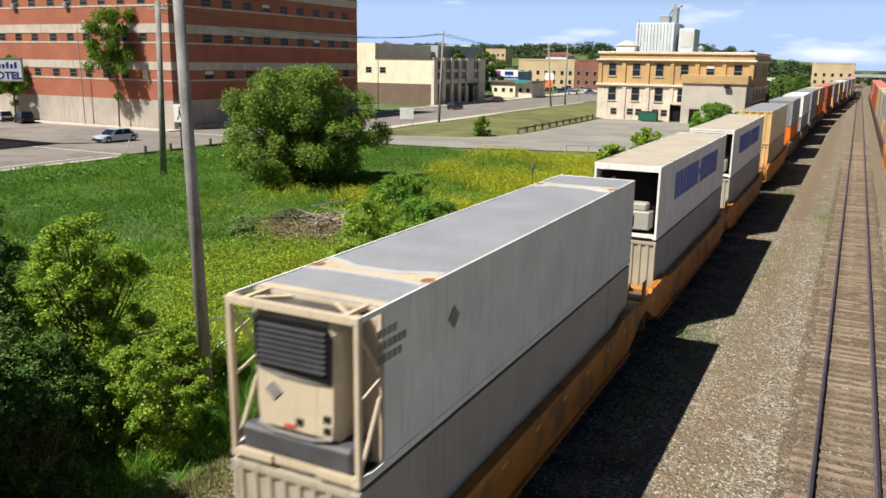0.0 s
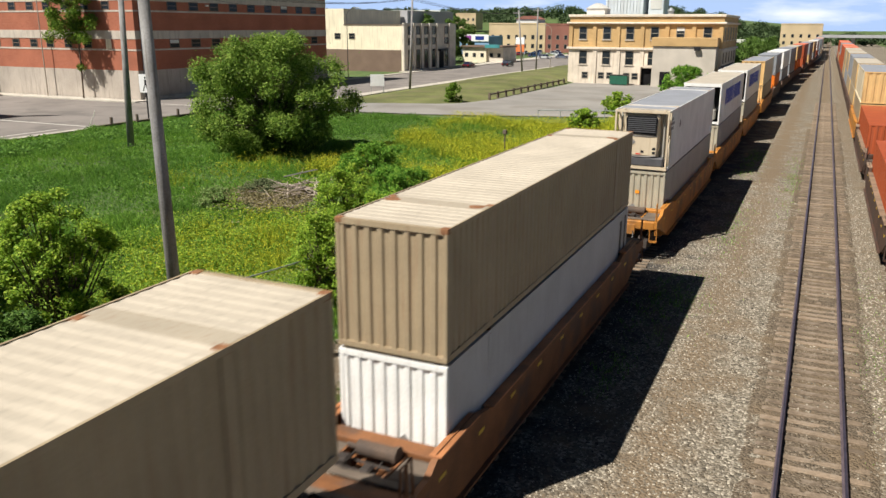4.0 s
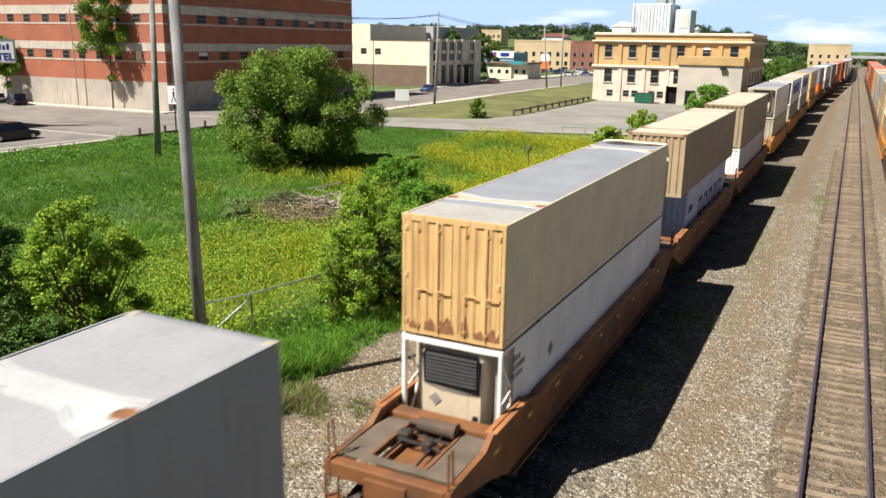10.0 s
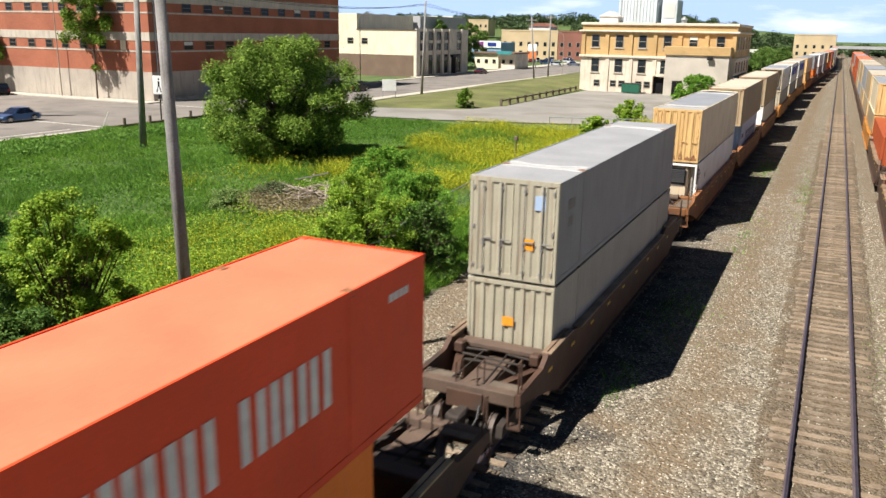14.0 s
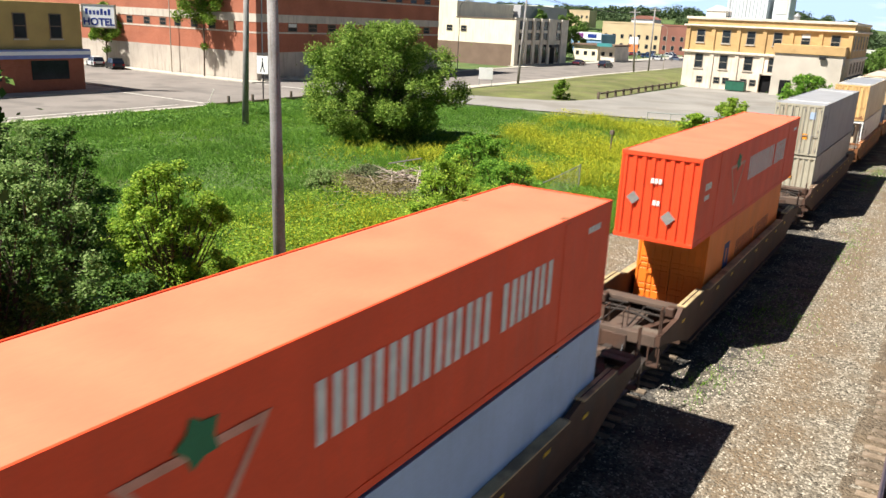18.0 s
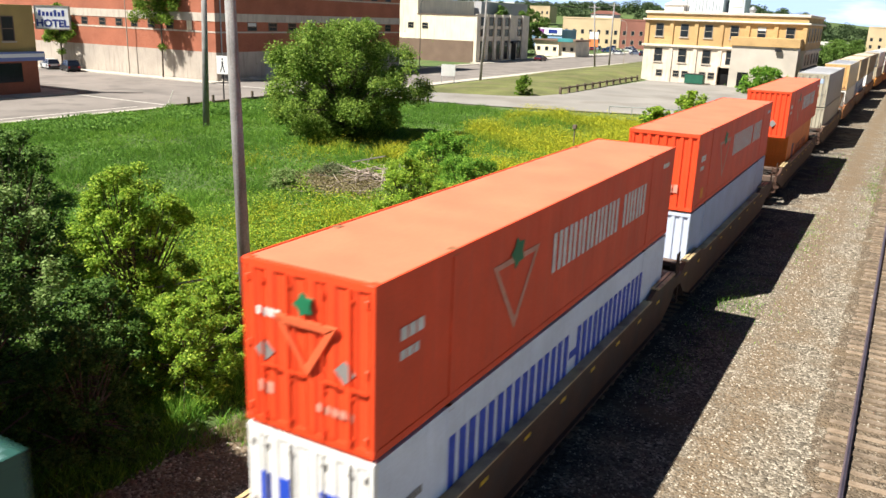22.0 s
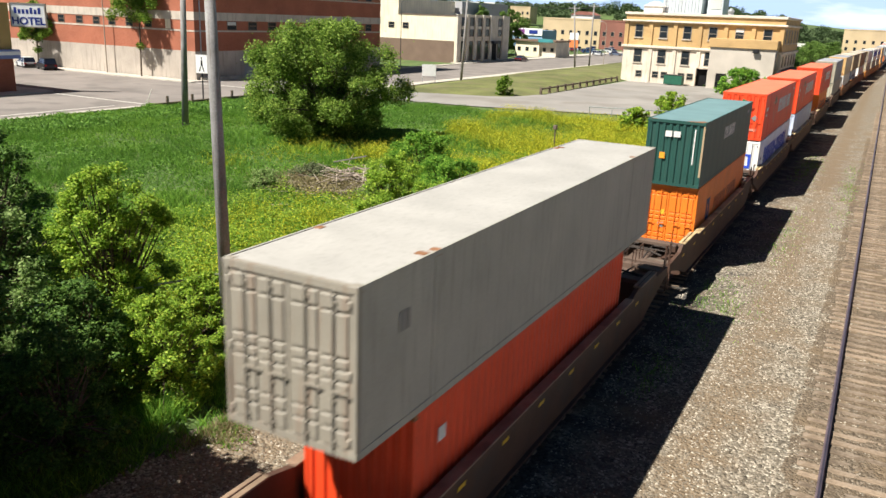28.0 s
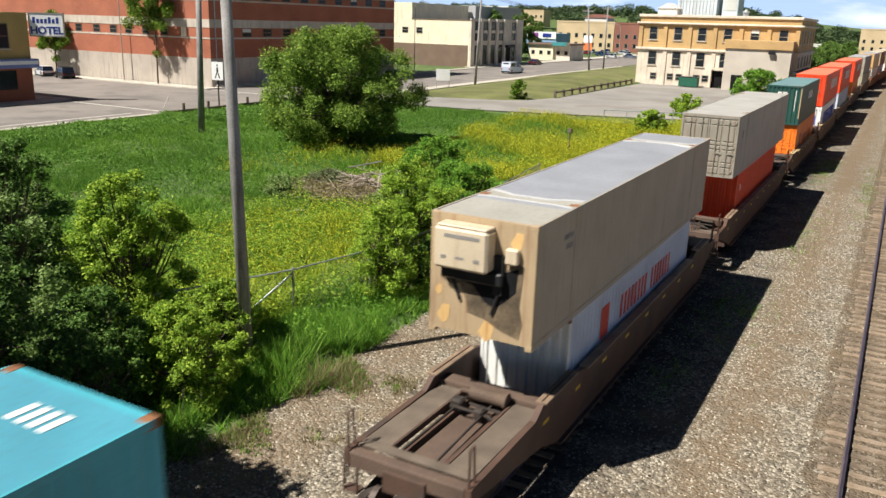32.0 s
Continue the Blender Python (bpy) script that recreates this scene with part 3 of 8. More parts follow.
def reefer_end(ob, H, m):
    """A cooling unit in an open pipe frame: black louvred grille over a rounded cover, a tank below."""
    part("end_wall", Build().box(-HW + 0.02, HW - 0.02, 0.70, 0.74, 0.1, H - 0.03), C["cream"], ob)
    cover = Build()
    prof = [(-0.80, 0.62), (0.80, 0.62), (0.84, 1.0), (0.84, 2.50), (0.74, 2.68), (-0.74, 2.68), (-0.84, 2.50), (-0.84, 1.0)]
    cover.prism(prof, "y", 0.22, 0.70)
    inner = [(x * 0.90, 1.62 + (z - 1.62) * 0.93) for x, z in prof]
    k = len(prof)
    cover.add([(x, 0.22, z) for x, z in prof] + [(x, 0.10, z) for x, z in inner], [(i, (i + 1) % k, k + (i + 1) % k, k + i) for i in range(k)] + [tuple(range(k, 2 * k))])
    u = part("cooling_unit", cover, C["cream"], ob, "cream cooling unit cover with rounded corners")
    part("grille", Build().prism([(-0.72, 1.74), (0.72, 1.64), (0.76, 2.42), (0.68, 2.58), (-0.68, 2.58), (-0.76, 2.42)], "y", 0.055, 0.12), M["dark"], u, "black louvred grille")
    for i in range(8):
        z = 1.80 + i * 0.092
        part("louvre", Build().prism([(0.012, z), (0.054, z + 0.015), (0.054, z + 0.05), (0.020, z + 0.035)], "x", -0.66, 0.66), C["louvre"], u)
    part("cover_lip", Build().line([(-0.76, 0.08, 0.70), (-0.4, 0.05, 0.63), (0.4, 0.05, 0.63), (0.76, 0.08, 0.70)], 0.03, 6), C["mk_gray"], u)
    part("cover_seam", Build().line([(-0.72, 0.09, 1.70), (-0.3, 0.085, 1.62), (0.3, 0.085, 1.60), (0.74, 0.09, 1.62)], 0.018, 5), C["mk_gray"], u)
    part("sticker", Build().box(-0.22, 0.0, 0.088, 0.096, 0.72, 0.78), C["mk_red"], u)
    for x, z in ((0.02, 0.80), (0.56, 0.76), (0.56, 0.96)):
        part("vent", Build().box(x, x + 0.14, 0.085, 0.099, z, z + 0.12), M["black"], u)
    diamond(u, -0.42, 1.32, 0.17, C["mk_gray"], y=0.10)
    part("fuel_tank", Build().box(-1.12, 1.12, 0.05, 0.69, 0.16, 0.60, 0.06), C["tank"], ob, "dark grey fuel tank")
    part("roof_recess", Build().box(-0.95, 0.95, 0.14, 0.70, H - 0.16, H - 0.10), C["soot"], ob)
    for k in (-1, 1):
        part("roof_brace", Build().tube((k * 1.2, 0.10, H - 0.06), (k * 0.45, 0.66, H - 0.06), 0.035, n=6), m, ob)
        part("post_guard", Build().box(k * (HW - 0.21) - 0.09, k * (HW - 0.21) + 0.09, 0.68, 0.698, 0.3, H - 0.2), m, ob)
    for x in (-0.98, 0.98):
        part("roof_bar", Build().box(x - 0.05, x + 0.05, 0.12, 0.74, H - 0.07, H - 0.005), m, ob)
    for s in (-1, 1):
        part("brace", Build().tube((s * 1.24, 0.10, 0.20), (s * 1.24, 0.70, 1.30), 0.035, n=6), m, ob)
        part("brace", Build().tube((s * 1.24, 0.06, 1.42), (s * 1.24, 0.72, 1.62), 0.030, n=6), m, ob)
        part("brace", Build().tube((s * 1.24, 0.10, 2.55), (s * 1.24, 0.70, 1.75), 0.030, n=6), m, ob)
        part("pipe", Build().tube((s * 1.02, 0.45, 0.6), (s * 1.02, 0.45, H - 0.1), 0.05, n=8), C["gray_light"], ob)
    part("end_sill", Build().box(-HW + 0.1, -0.45, 0.0, 0.1, 0.02, 0.16).box(-0.45, 0.45, 0.05, 0.1, 0.02, 0.16).box(0.45, HW - 0.1, 0.0, 0.1, 0.02, 0.16), m, ob)


def genset_end(ob, H, m):
    """An open end with a dark recess and a generator set inside."""
    part("end_wall", Build().box(-HW + 0.1, HW - 0.1, 0.9, 0.94, 0.1, H - 0.1), M["dark"], ob)
    part("frame_bar", Build().box(-HW + 0.1, HW - 0.1, 0.0, 0.08, H - 0.22, H - 0.08), m, ob)
    part("frame_bar", Build().box(-HW + 0.1, HW - 0.1, 0.0, 0.08, 0.05, 0.2), m, ob)
    g = part("generator_set", Build().box(-0.2, 0.95, 0.15, 0.85, 0.30, 1.05, 0.05).box(0.1, 0.8, 0.2, 0.8, 1.05, 1.35, 0.05), C["gray_light"], ob, "grey generator set")
    part("grille", Build().box(-0.05, 0.35, 0.13, 0.16, 0.45, 0.9), M["black"], g)
    part("pipe", Build().tube((-0.6, 0.4, 0.2), (-0.6, 0.4, 2.3), 0.07), C["mk_gray"], ob)


def box_unit_end(ob, H, m):
    """A flat end with a small cooling unit that stands out, and a sooty recess below it."""
    part("end_wall", Build().box(-HW + 0.08, HW - 0.08, 0.0, 0.05, 0.1, H - 0.1), m, ob)
    u = part("cooling_unit", Build().box(-0.98, 0.34, -0.46, 0.0, 1.72, 2.66, 0.06), C["cream"], ob, "cream cooling unit")
    part("lid", Build().box(-0.92, 0.30, -0.43, 0.0, 2.66, 2.71, 0.02), C["cream"], u)
    for x0, x1, z in ((-0.7, 0.15, 2.44), (-0.78, -0.66, 1.95), (0.02, 0.16, 1.95)):
        part("vent", Build().box(x0, x1, -0.468, -0.46, z, z + 0.08), C["mk_gray"], u)
    part("logo_patch", Build().box(-0.42, -0.22, -0.468, -0.46, 1.98, 2.03), C["mk_gray"], u)
    part("condenser", Build().box(-0.92, 0.60, -0.22, 0.0, 1.42, 1.72, 0.04), M["black"], ob)
    part("bracket", Build().box(0.34, 0.56, -0.10, 0.0, 1.2, 2.1), M["black"], ob)
    part("hose", Build().tube((-0.7, -0.05, 1.45), (-0.5, -0.02, 0.9), 0.04), M["black"], ob)
    part("hose", Build().tube((0.45, -0.05, 1.2), (0.3, -0.02, 0.7), 0.04), M["black"], ob)
    part("junction_box", Build().box(0.62, 0.92, -0.16, 0.0, 1.95, 2.30, 0.03), C["cream"], ob)
    part("reflector", Build().box(-1.05, -0.90, -0.02, 0.0, 2.30, 2.50), C["mk_orange"], ob)
    part("soot_stain", Build().prism([(-1.0, 1.72), (-1.02, 1.35), (-0.72, 1.22), (-0.52, 1.28), (-0.36, 0.92), (-0.30, 0.62), (0.10, 0.55), (0.55, 0.34), (0.98, 0.22), (1.05, 0.60), (0.96, 1.0), (1.04, 1.9), (0.78, 2.0), (0.60, 1.72)], "y", -0.006, -0.002), C["soot_end"], ob)
    part("soot_stain", Build().prism([(-0.95, 1.70), (-0.9, 1.42), (-0.2, 1.30), (0.1, 0.95), (0.35, 0.85), (0.62, 1.05), (0.86, 1.3), (0.9, 1.85), (0.6, 1.72)], "y", -0.010, -0.0065), M["dark"], ob)
    for px, pz, pr in ((-0.9, 0.5, 0.22), (0.85, 2.45, 0.20), (-1.05, 1.05, 0.12), (0.2, 0.3, 0.25)):
        part("rust_stain", Build().prism([(px + math.cos(q * 0.9) * pr * (0.6 + 0.4 * (q * 5 % 3) / 2), pz + math.sin(q * 0.9) * pr * (0.7 + 0.5 * (q * 3 % 4) / 3)) for q in range(7)], "y", -0.005, -0.001), C["tan_end"], ob)


def container(label, L, H, m, roof=None, endm=None, side="flat", end="ribs", roof_ribs=False, long_box=None, cap=None, far_ribs=True):
    """A freight container: near end at y = 0, length along +y, base at z = 0."""
    ob = thing("container", label, "container", "containers on the train")
    roof, endm = roof or m, endm or m
    long_box = L > 15 if long_box is None else long_box
    y_in = 0.74 if end == "reefer" else 0.1
    for s in (-1, 1):
        b = Build()
        if side == "ribs":
            b.ribs("y", 0.12, L - 0.12, s * (HW - 0.004), s, 0.10, H - 0.06, 0.30, 0.034)
            if s > 0:
                b.f = [q[::-1] for q in b.f]
        else:
            b.ribs("y", y_in, L - 0.10, s * (HW - 0.001), s, 0.10, H - 0.05, 1.22, 0.007)
            if s > 0:
                b.f = [q[::-1] for q in b.f]
        part("side_wall", b, m, ob)
        part("top_rail", Build().box(s * HW - 0.035, s * HW + 0.008, 0.1, L - 0.1, H - 0.085, H + 0.004), m, ob)
        part("bottom_rail", Build().box(s * HW - 0.06, s * HW + 0.008, 0.1, L - 0.1, 0.0, 0.14), m, ob)
    b = Build()
    if roof_ribs:
        b.ribs_flat(0.1, L - 0.1, -HW + 0.03, HW - 0.03, H - 0.004, 0.30, 0.012)
    else:
        b.box(-HW + 0.03, HW - 0.03, y_in, L - 0.1, H - 0.03, H - 0.006)
    part("roof", b, roof, ob)
    part("floor", Build().box(-HW + 0.06, HW - 0.06, 0.12, L - 0.1, 0.05, 0.13), C["truck"], ob)
    for y0 in (0.0, L - 0.12):
        for s in (-1, 1):
            part("corner_post", Build().box(s * HW - 0.09 if s > 0 else -HW, HW if s > 0 else -HW + 0.09, y0, y0 + 0.12, 0.1, H - 0.1, 0.01), endm if y0 == 0 else m, ob)
    ys = [0.0, L - 0.18] + ([(L - 12.35) / 2, (L + 12.35) / 2 - 0.18] if long_box else [])
    for i, y0 in enumerate(ys):
        for s in (-1, 1):
            x0, x1 = (HW - 0.16, HW + 0.006) if s > 0 else (-HW - 0.006, -HW + 0.16)
            for z0 in (0.0 - 0.002, H - 0.11):
                part("corner_casting", Build().box(x0, x1, y0 - 0.004, y0 + 0.18, z0, z0 + 0.118, 0.008), C["rustcast"] if i > 1 or z0 > 1 and side == "ribs" else endm, ob)
            if i > 1:
                part("lift_post", Build().box(s * HW - 0.02, s * HW + 0.006, y0 - 0.02, y0 + 0.22, 0.10, H - 0.09), m, ob)
    part("end_header", Build().box(-HW + 0.09, HW - 0.09, 0.0, 0.12, H - 0.12, H), endm, ob)
    part("end_header", Build().box(-HW + 0.09, HW - 0.09, L - 0.12, L, H - 0.12, H), m, ob)
    fe = Build().ribs("x", -HW + 0.08, HW - 0.08, L, 1, 0.05, H - 0.1, 0.30, 0.04)
    part("end_wall", fe, m, ob)
    if end == "ribs":
        part("end_wall", Build().ribs("x", -HW + 0.08, HW - 0.08, 0.02, -1, 0.05, H - 0.1, 0.29, 0.05), endm, ob)
        part("end_sill", Build().box(-HW + 0.09, HW - 0.09, 0.0, 0.1, 0.0, 0.12), endm, ob)
    elif end == "wide_ribs":
        part("end_wall", Build().ribs("x", -HW + 0.08, HW - 0.08, 0.02, -1, 0.05, H - 0.1, 0.56, 0.05), endm, ob)
        part("end_sill", Build().box(-HW + 0.09, HW - 0.09, 0.0, 0.1, 0.0, 0.12), endm, ob)
    elif end in ("doors", "grid_doors"):
        doors(ob, H, endm, C["mk_gray"] if end == "doors" and endm not in (C["red"], C["tan_end"]) else endm, end == "grid_doors")
        part("end_sill", Build().box(-HW + 0.09, HW - 0.09, 0.0, 0.1, 0.0, 0.14), endm, ob)
    elif end == "reefer":
        reefer_end(ob, H, endm)
    elif end == "genset":
        genset_end(ob, H, endm)
    elif end == "unit":
        box_unit_end(ob, H, endm)
    if cap:
        # pale cross straps and patch where the lifting frames meet the roof
        y1 = (L - 12.35) / 2
        for ya, sg in ((y1, 1), (L - y1, -1)):
            st = [(-HW + 0.05, ya - sg * 0.10), (HW - 0.05, ya - sg * 0.10), (HW - 0.05, ya + sg * 0.55), (HW - 0.45, ya + sg * 0.42), (HW - 0.8, ya + sg * 0.22), (-HW + 0.8, ya + sg * 0.22), (-HW + 0.45, ya + sg * 0.42), (-HW + 0.05, ya + sg * 0.55)]
            part("roof_strap", Build().prism(st if sg > 0 else st[::-1], "z", H - 0.006, H + 0.003), cap, ob)
            for d, z in ((0.0, 0.008), (0.10, 0.006)):
                part("roof_seam", Build().line([(-HW + 0.06, ya + sg * (0.57 + d), H + z), (-HW + 0.45, ya + sg * (0.45 + d), H + z), (-HW + 0.8, ya + sg * (0.25 + d), H + z), (HW - 0.8, ya + sg * (0.25 + d), H + z), (HW - 0.45, ya + sg * (0.45 + d), H + z), (HW - 0.06, ya + sg * (0.57 + d), H + z)], 0.022, 5), C["cool_pale"], ob)
            part("roof_seam", Build().line([(-HW + 0.06, ya - sg * 0.22, H + 0.004), (-HW + 0.5, ya - sg * 0.12, H + 0.004), (HW - 0.5, ya - sg * 0.12, H + 0.004), (HW - 0.06, ya - sg * 0.22, H + 0.004)], 0.02, 5), C["cool_pale"], ob)
            for k in (-1, 1):
                part("strap_stain", Build().prism([(k * (HW - 0.12) + c0 * 0.13, ya + sg * 0.12 + c1 * 0.16) for c0, c1 in ((-1, -0.4), (-0.3, -1), (0.7, -0.8), (1, 0.3), (0.2, 1), (-0.8, 0.6))], "z", H + 0.003, H + 0.005), C["rustcast"], ob)
    return ob


def leaf_logo(ob, y, z, r):
    """A plain outlined triangle with a small green patch over it."""
    b = Build()
    p = [(y - r * 1.1, z + r * 0.62), (y + r * 1.1, z + r * 0.62), (y, z - r * 0.95)]
    q = [(y - r * 0.88, z + r * 0.50), (y + r * 0.88, z + r * 0.50), (y, z - r * 0.70)]
    for i in range(3):
        j = (i + 1) % 3
        b.prism([p[i], p[j], q[j], q[i]], "x", HW + 0.004, HW + 0.009)
    part("logo_triangle", b, C["faded_mark"], ob, "faded pale triangle")
    g = [(y + math.cos(a) * r * k, z + r * 0.68 + math.sin(a) * r * k) for a, k in [(i * math.pi / 5, 0.34 if i % 2 else 0.22) for i in range(10)]]
    part("logo_patch", Build().prism(g, "x", HW + 0.010, HW + 0.016), C["mk_green"], ob)


def bogie(parent, y, steel):
    """A two-axle truck: side frames, bolster and four wheels."""
    t = part("truck", Build().box(-0.9, 0.9, y - 0.2, y + 0.2, 0.45, 0.8, 0.03), steel, parent)
    for s in (-1, 1):
        part("side_frame", Build().prism([(y - 1.25, 0.36), (y - 0.9, 0.36), (y - 0.45, 0.22), (y + 0.45, 0.22), (y + 0.9, 0.36), (y + 1.25, 0.36), (y + 1.2, 0.66), (y + 0.35, 0.80), (y - 0.35, 0.80), (y - 1.2, 0.66)], "x", s * 1.0 - 0.09, s * 1.0 + 0.09), steel, t)
        for k in (-0.89, 0.89):
            part("wheel", Build().tube((s * 0.70, y + k, 0.42), (s * 0.84, y + k, 0.42), 0.42, n=20).tube((s * 0.68, y + k, 0.42), (s * 0.71, y + k, 0.42), 0.45, n=20), C["wheel"], t)
    for k in (-0.89, 0.89):
        part("axle", Build().tube((-0.7, y + k, 0.42), (0.7, y + k, 0.42), 0.08), steel, t)


def well_car(label, w0, w1, e0, e1, m, top):
    """A well car: the well runs from w0 to w1, the end platforms out to e0 and e1. Rail head at z = 0."""
    ob = thing("well_car", label, "rail car", "well cars of the train")
    open_deck = m in (C["browncar"], C["sill_top"])
    zt, zm, zd = 1.90, 1.72, 1.60
    for s in (-1, 1):
        x0, x1 = sorted((s * 1.36, s * 1.50))
        sill = part("side_sill", Build().prism([(w0 - 0.7, 0.80), (w0 + 0.3, 0.45), (w1 - 0.3, 0.45), (w1 + 0.7, 0.80), (e1 - 0.5, 1.22), (e1, 1.28), (e1, zd), (w1 + 1.15, zd + 0.05), (w1 + 0.75, zt), (w1 - 1.3, zt), (w1 - 2.1, zm), (w0 + 2.1, zm), (w0 + 1.3, zt),
                                                (w0 - 0.75, zt), (w0 - 1.15, zd + 0.05), (e0, zd), (e0, 1.28), (e0 + 0.5, 1.22)], "x", x0, x1), m, ob)
        # the top colour paints sunlight onto the flanges of brown and rust cars
        f0, f1 = sorted((s * 1.30, s * 1.58))
        part("top_flange", Build().box(f0, f1, w0 + 2.1, w1 - 2.1, zm + 0.002, zm + 0.05, 0.01), top, sill)
        for ya, yb in ((w0 - 0.75, w0 + 1.298), (w1 - 1.298, w1 + 0.75)):
            part("flange_end", Build().box(f0, f1, ya, yb, zt + 0.002, zt + 0.055, 0.01), top, sill)
            part("flange_seam", Build().box((f0 + f1) / 2 - 0.012, (f0 + f1) / 2 + 0.012, ya + 0.05, yb - 0.05, zt + 0.056, zt + 0.075), m, sill)
        part("bottom_flange", Build().box(min(s * 1.2, s * 1.6), max(s * 1.2, s * 1.6), w0 + 0.35, w1 - 0.35, 0.38, 0.449), m, sill)
        for y in [w0 - 1.0 + i * 2.1 for i in range(int((w1 - w0 + 2.4) / 2.1))]:
            part("reflector", Build().box(min(s * 1.503, s * 1.512), max(s * 1.503, s * 1.512), y + 0.3, y + 0.62, 1.36, 1.45), C["mk_yellow"], sill)
    part("well_floor", Build().box(-1.3, 1.3, w0, w0 + 2.6, 0.34, 0.40).box(-1.3, 1.3, w1 - 2.6, w1, 0.34, 0.40).box(-0.15, 0.15, w0, w1, 0.34, 0.39)
         .box(-1.3, 1.3, (w0 + w1) / 2 - 0.3, (w0 + w1) / 2 + 0.3, 0.34, 0.40), C["deck"], ob)
    for sgn, w, e in ((-1, w0, e0), (1, w1, e1)):
        def Y(d):
            """The place d metres out from the well's end."""
            return w + sgn * d

        def bx(b, x0, x1, d0, d1, z0, z1, c=0.0):
            return b.box(x0, x1, min(Y(d0), Y(d1)), max(Y(d0), Y(d1)), z0, z1, c)
        D = abs(e - w)
        part("bulkhead", bx(Build(), -1.358, 1.358, 0.0, 0.06, 0.40, zd + 0.02), m, ob)
        dk = part("end_platform", bx(bx(bx(Build(), -1.358, 1.358, 0.06, 0.50, zd, zd + 0.14, 0.015), -0.40, 0.40, 0.06, D, 1.08, 1.36, 0.02), -1.358, 1.358, D - 0.30, D, 1.22, zd - 0.02, 0.02), C["dusty"] if m in (C["browncar"], C["darkcar"]) else m, ob)
        part("buffer_plate", bx(Build(), -0.5, 0.5, D, D + 0.05, 0.95, 1.42, 0.01), m, dk)
        for s in (-1, 1):
            if open_deck:
                part("draft_arm", Build().prism([(s * 0.36, Y(D - 0.32)), (s * 0.58, Y(D - 0.32)), (s * 1.34, Y(0.5)), (s * 1.12, Y(0.5))], "z", 1.16, 1.42), m, dk)
                part("walkway", bx(Build(), min(s * 0.52, s * 1.34), max(s * 0.52, s * 1.34), D - 0.62, D - 0.32, zd - 0.08, zd - 0.03, 0.008), C["grating"], dk)
                part("hand_rail", Build().line([(s * 0.30, Y(D - 0.1), 1.58), (s * 0.30, Y(D - 0.1), 2.10), (s * 0.30, Y(D - 0.55), 2.12), (s * 0.30, Y(D - 0.55), 1.40)], 0.022, 6), m, dk)
                part("cross_rod", Build().tube((s * 0.30, Y(0.62), zd + 0.02), (s * 1.2, Y(0.72), zd + 0.02), 0.035, n=6), C["truck"], dk)
                part("lug", bx(Build(), s * 1.12 - 0.14, s * 1.12 + 0.14, 0.52, 0.86, zd - 0.1, zd + 0.22, 0.04), m, dk)
            else:
                part("grating", bx(Build(), min(s * 0.66, s * 1.34), max(s * 0.66, s * 1.34), 0.52, D - 0.62, zd - 0.03, zd + 0.02, 0.008), C["grating"], dk)
                part("grating_edge", bx(Build(), s * 0.66 - 0.03, s * 0.66 + 0.03, 0.52, D - 0.62, zd - 0.10, zd + 0.045), m, dk)
                part("cross_brace", Build().prism([(s * 0.42, Y(0.6)), (s * 0.62, Y(0.6)), (s * 0.62, Y(D - 0.7)), (s * 0.42, Y(D - 0.7))], "z", 1.20, 1.44), m, dk)
            part("grab_iron", Build().line([(s * 1.42, Y(D - 0.06), 0.95), (s * 1.42, Y(D - 0.06), 2.42), (s * 1.42, Y(D - 0.22), 2.45), (s * 1.42, Y(D - 0.30), 1.62)], 0.026, 6), m, dk)
            st = bx(bx(bx(Build(), s * 1.34 - 0.18, s * 1.34 + 0.18, D - 0.28, D, 0.62, 0.67), s * 1.34 - 0.18, s * 1.34 - 0.14, D - 0.06, D, 0.62, 1.24), s * 1.34 + 0.14, s * 1.34 + 0.18, D - 0.06, D, 0.62, 1.24)
            part("step", st, m, dk)
        if not open_deck:
            part("walkway", bx(Build(), -1.34, 1.34, D - 0.58, D - 0.32, zd - 0.02, zd + 0.03, 0.008), C["grating"], dk)
            part("brake_cylinder", Build().tube((-0.35, Y(0.72), zd + 0.12), (0.52, Y(0.72), zd + 0.12), 0.17, n=14).tube((0.52, Y(0.72), zd + 0.12), (0.60, Y(0.72), zd + 0.12), 0.20, n=14).tube((-0.62, Y(0.72), zd + 0.12), (-0.35, Y(0.72), zd + 0.12), 0.06), C["deck"], dk)
            part("valve", bx(Build(), -0.62, -0.30, 1.05, 1.35, 1.42, zd + 0.16, 0.05), C["truck"], dk)
            part("valve", bx(Build(), 0.05, 0.30, 1.15, 1.45, 1.40, zd + 0.10, 0.05), C["truck"], dk)
        rods = Build().tube((-0.95, Y(0.95), zd - 0.04), (0.95, Y(1.05), zd - 0.04), 0.035, n=6).tube((-0.48, Y(0.5), zd - 0.05), (-0.48, Y(D - 0.4), zd - 0.06), 0.035, n=6).tube((0.22, Y(0.5), zd - 0.04), (0.34, Y(D - 0.35), zd - 0.10), 0.03, n=6)
        rods.line([(-0.8, Y(1.2), zd - 0.1), (-0.3, Y(1.45), zd + 0.04), (0.3, Y(1.35), zd - 0.02), (0.85, Y(1.5), zd - 0.12)], 0.04, 6)
        part("brake_rigging", rods, C["truck"], dk)
        part("air_hose", Build().line([(0.42, e, 1.15), (0.46, e + sgn * 0.25, 0.85), (0.36, e + sgn * 0.5, 0.55), (0.2, e + sgn * 0.62, 0.62)], 0.03, 6), M["black"], ob)
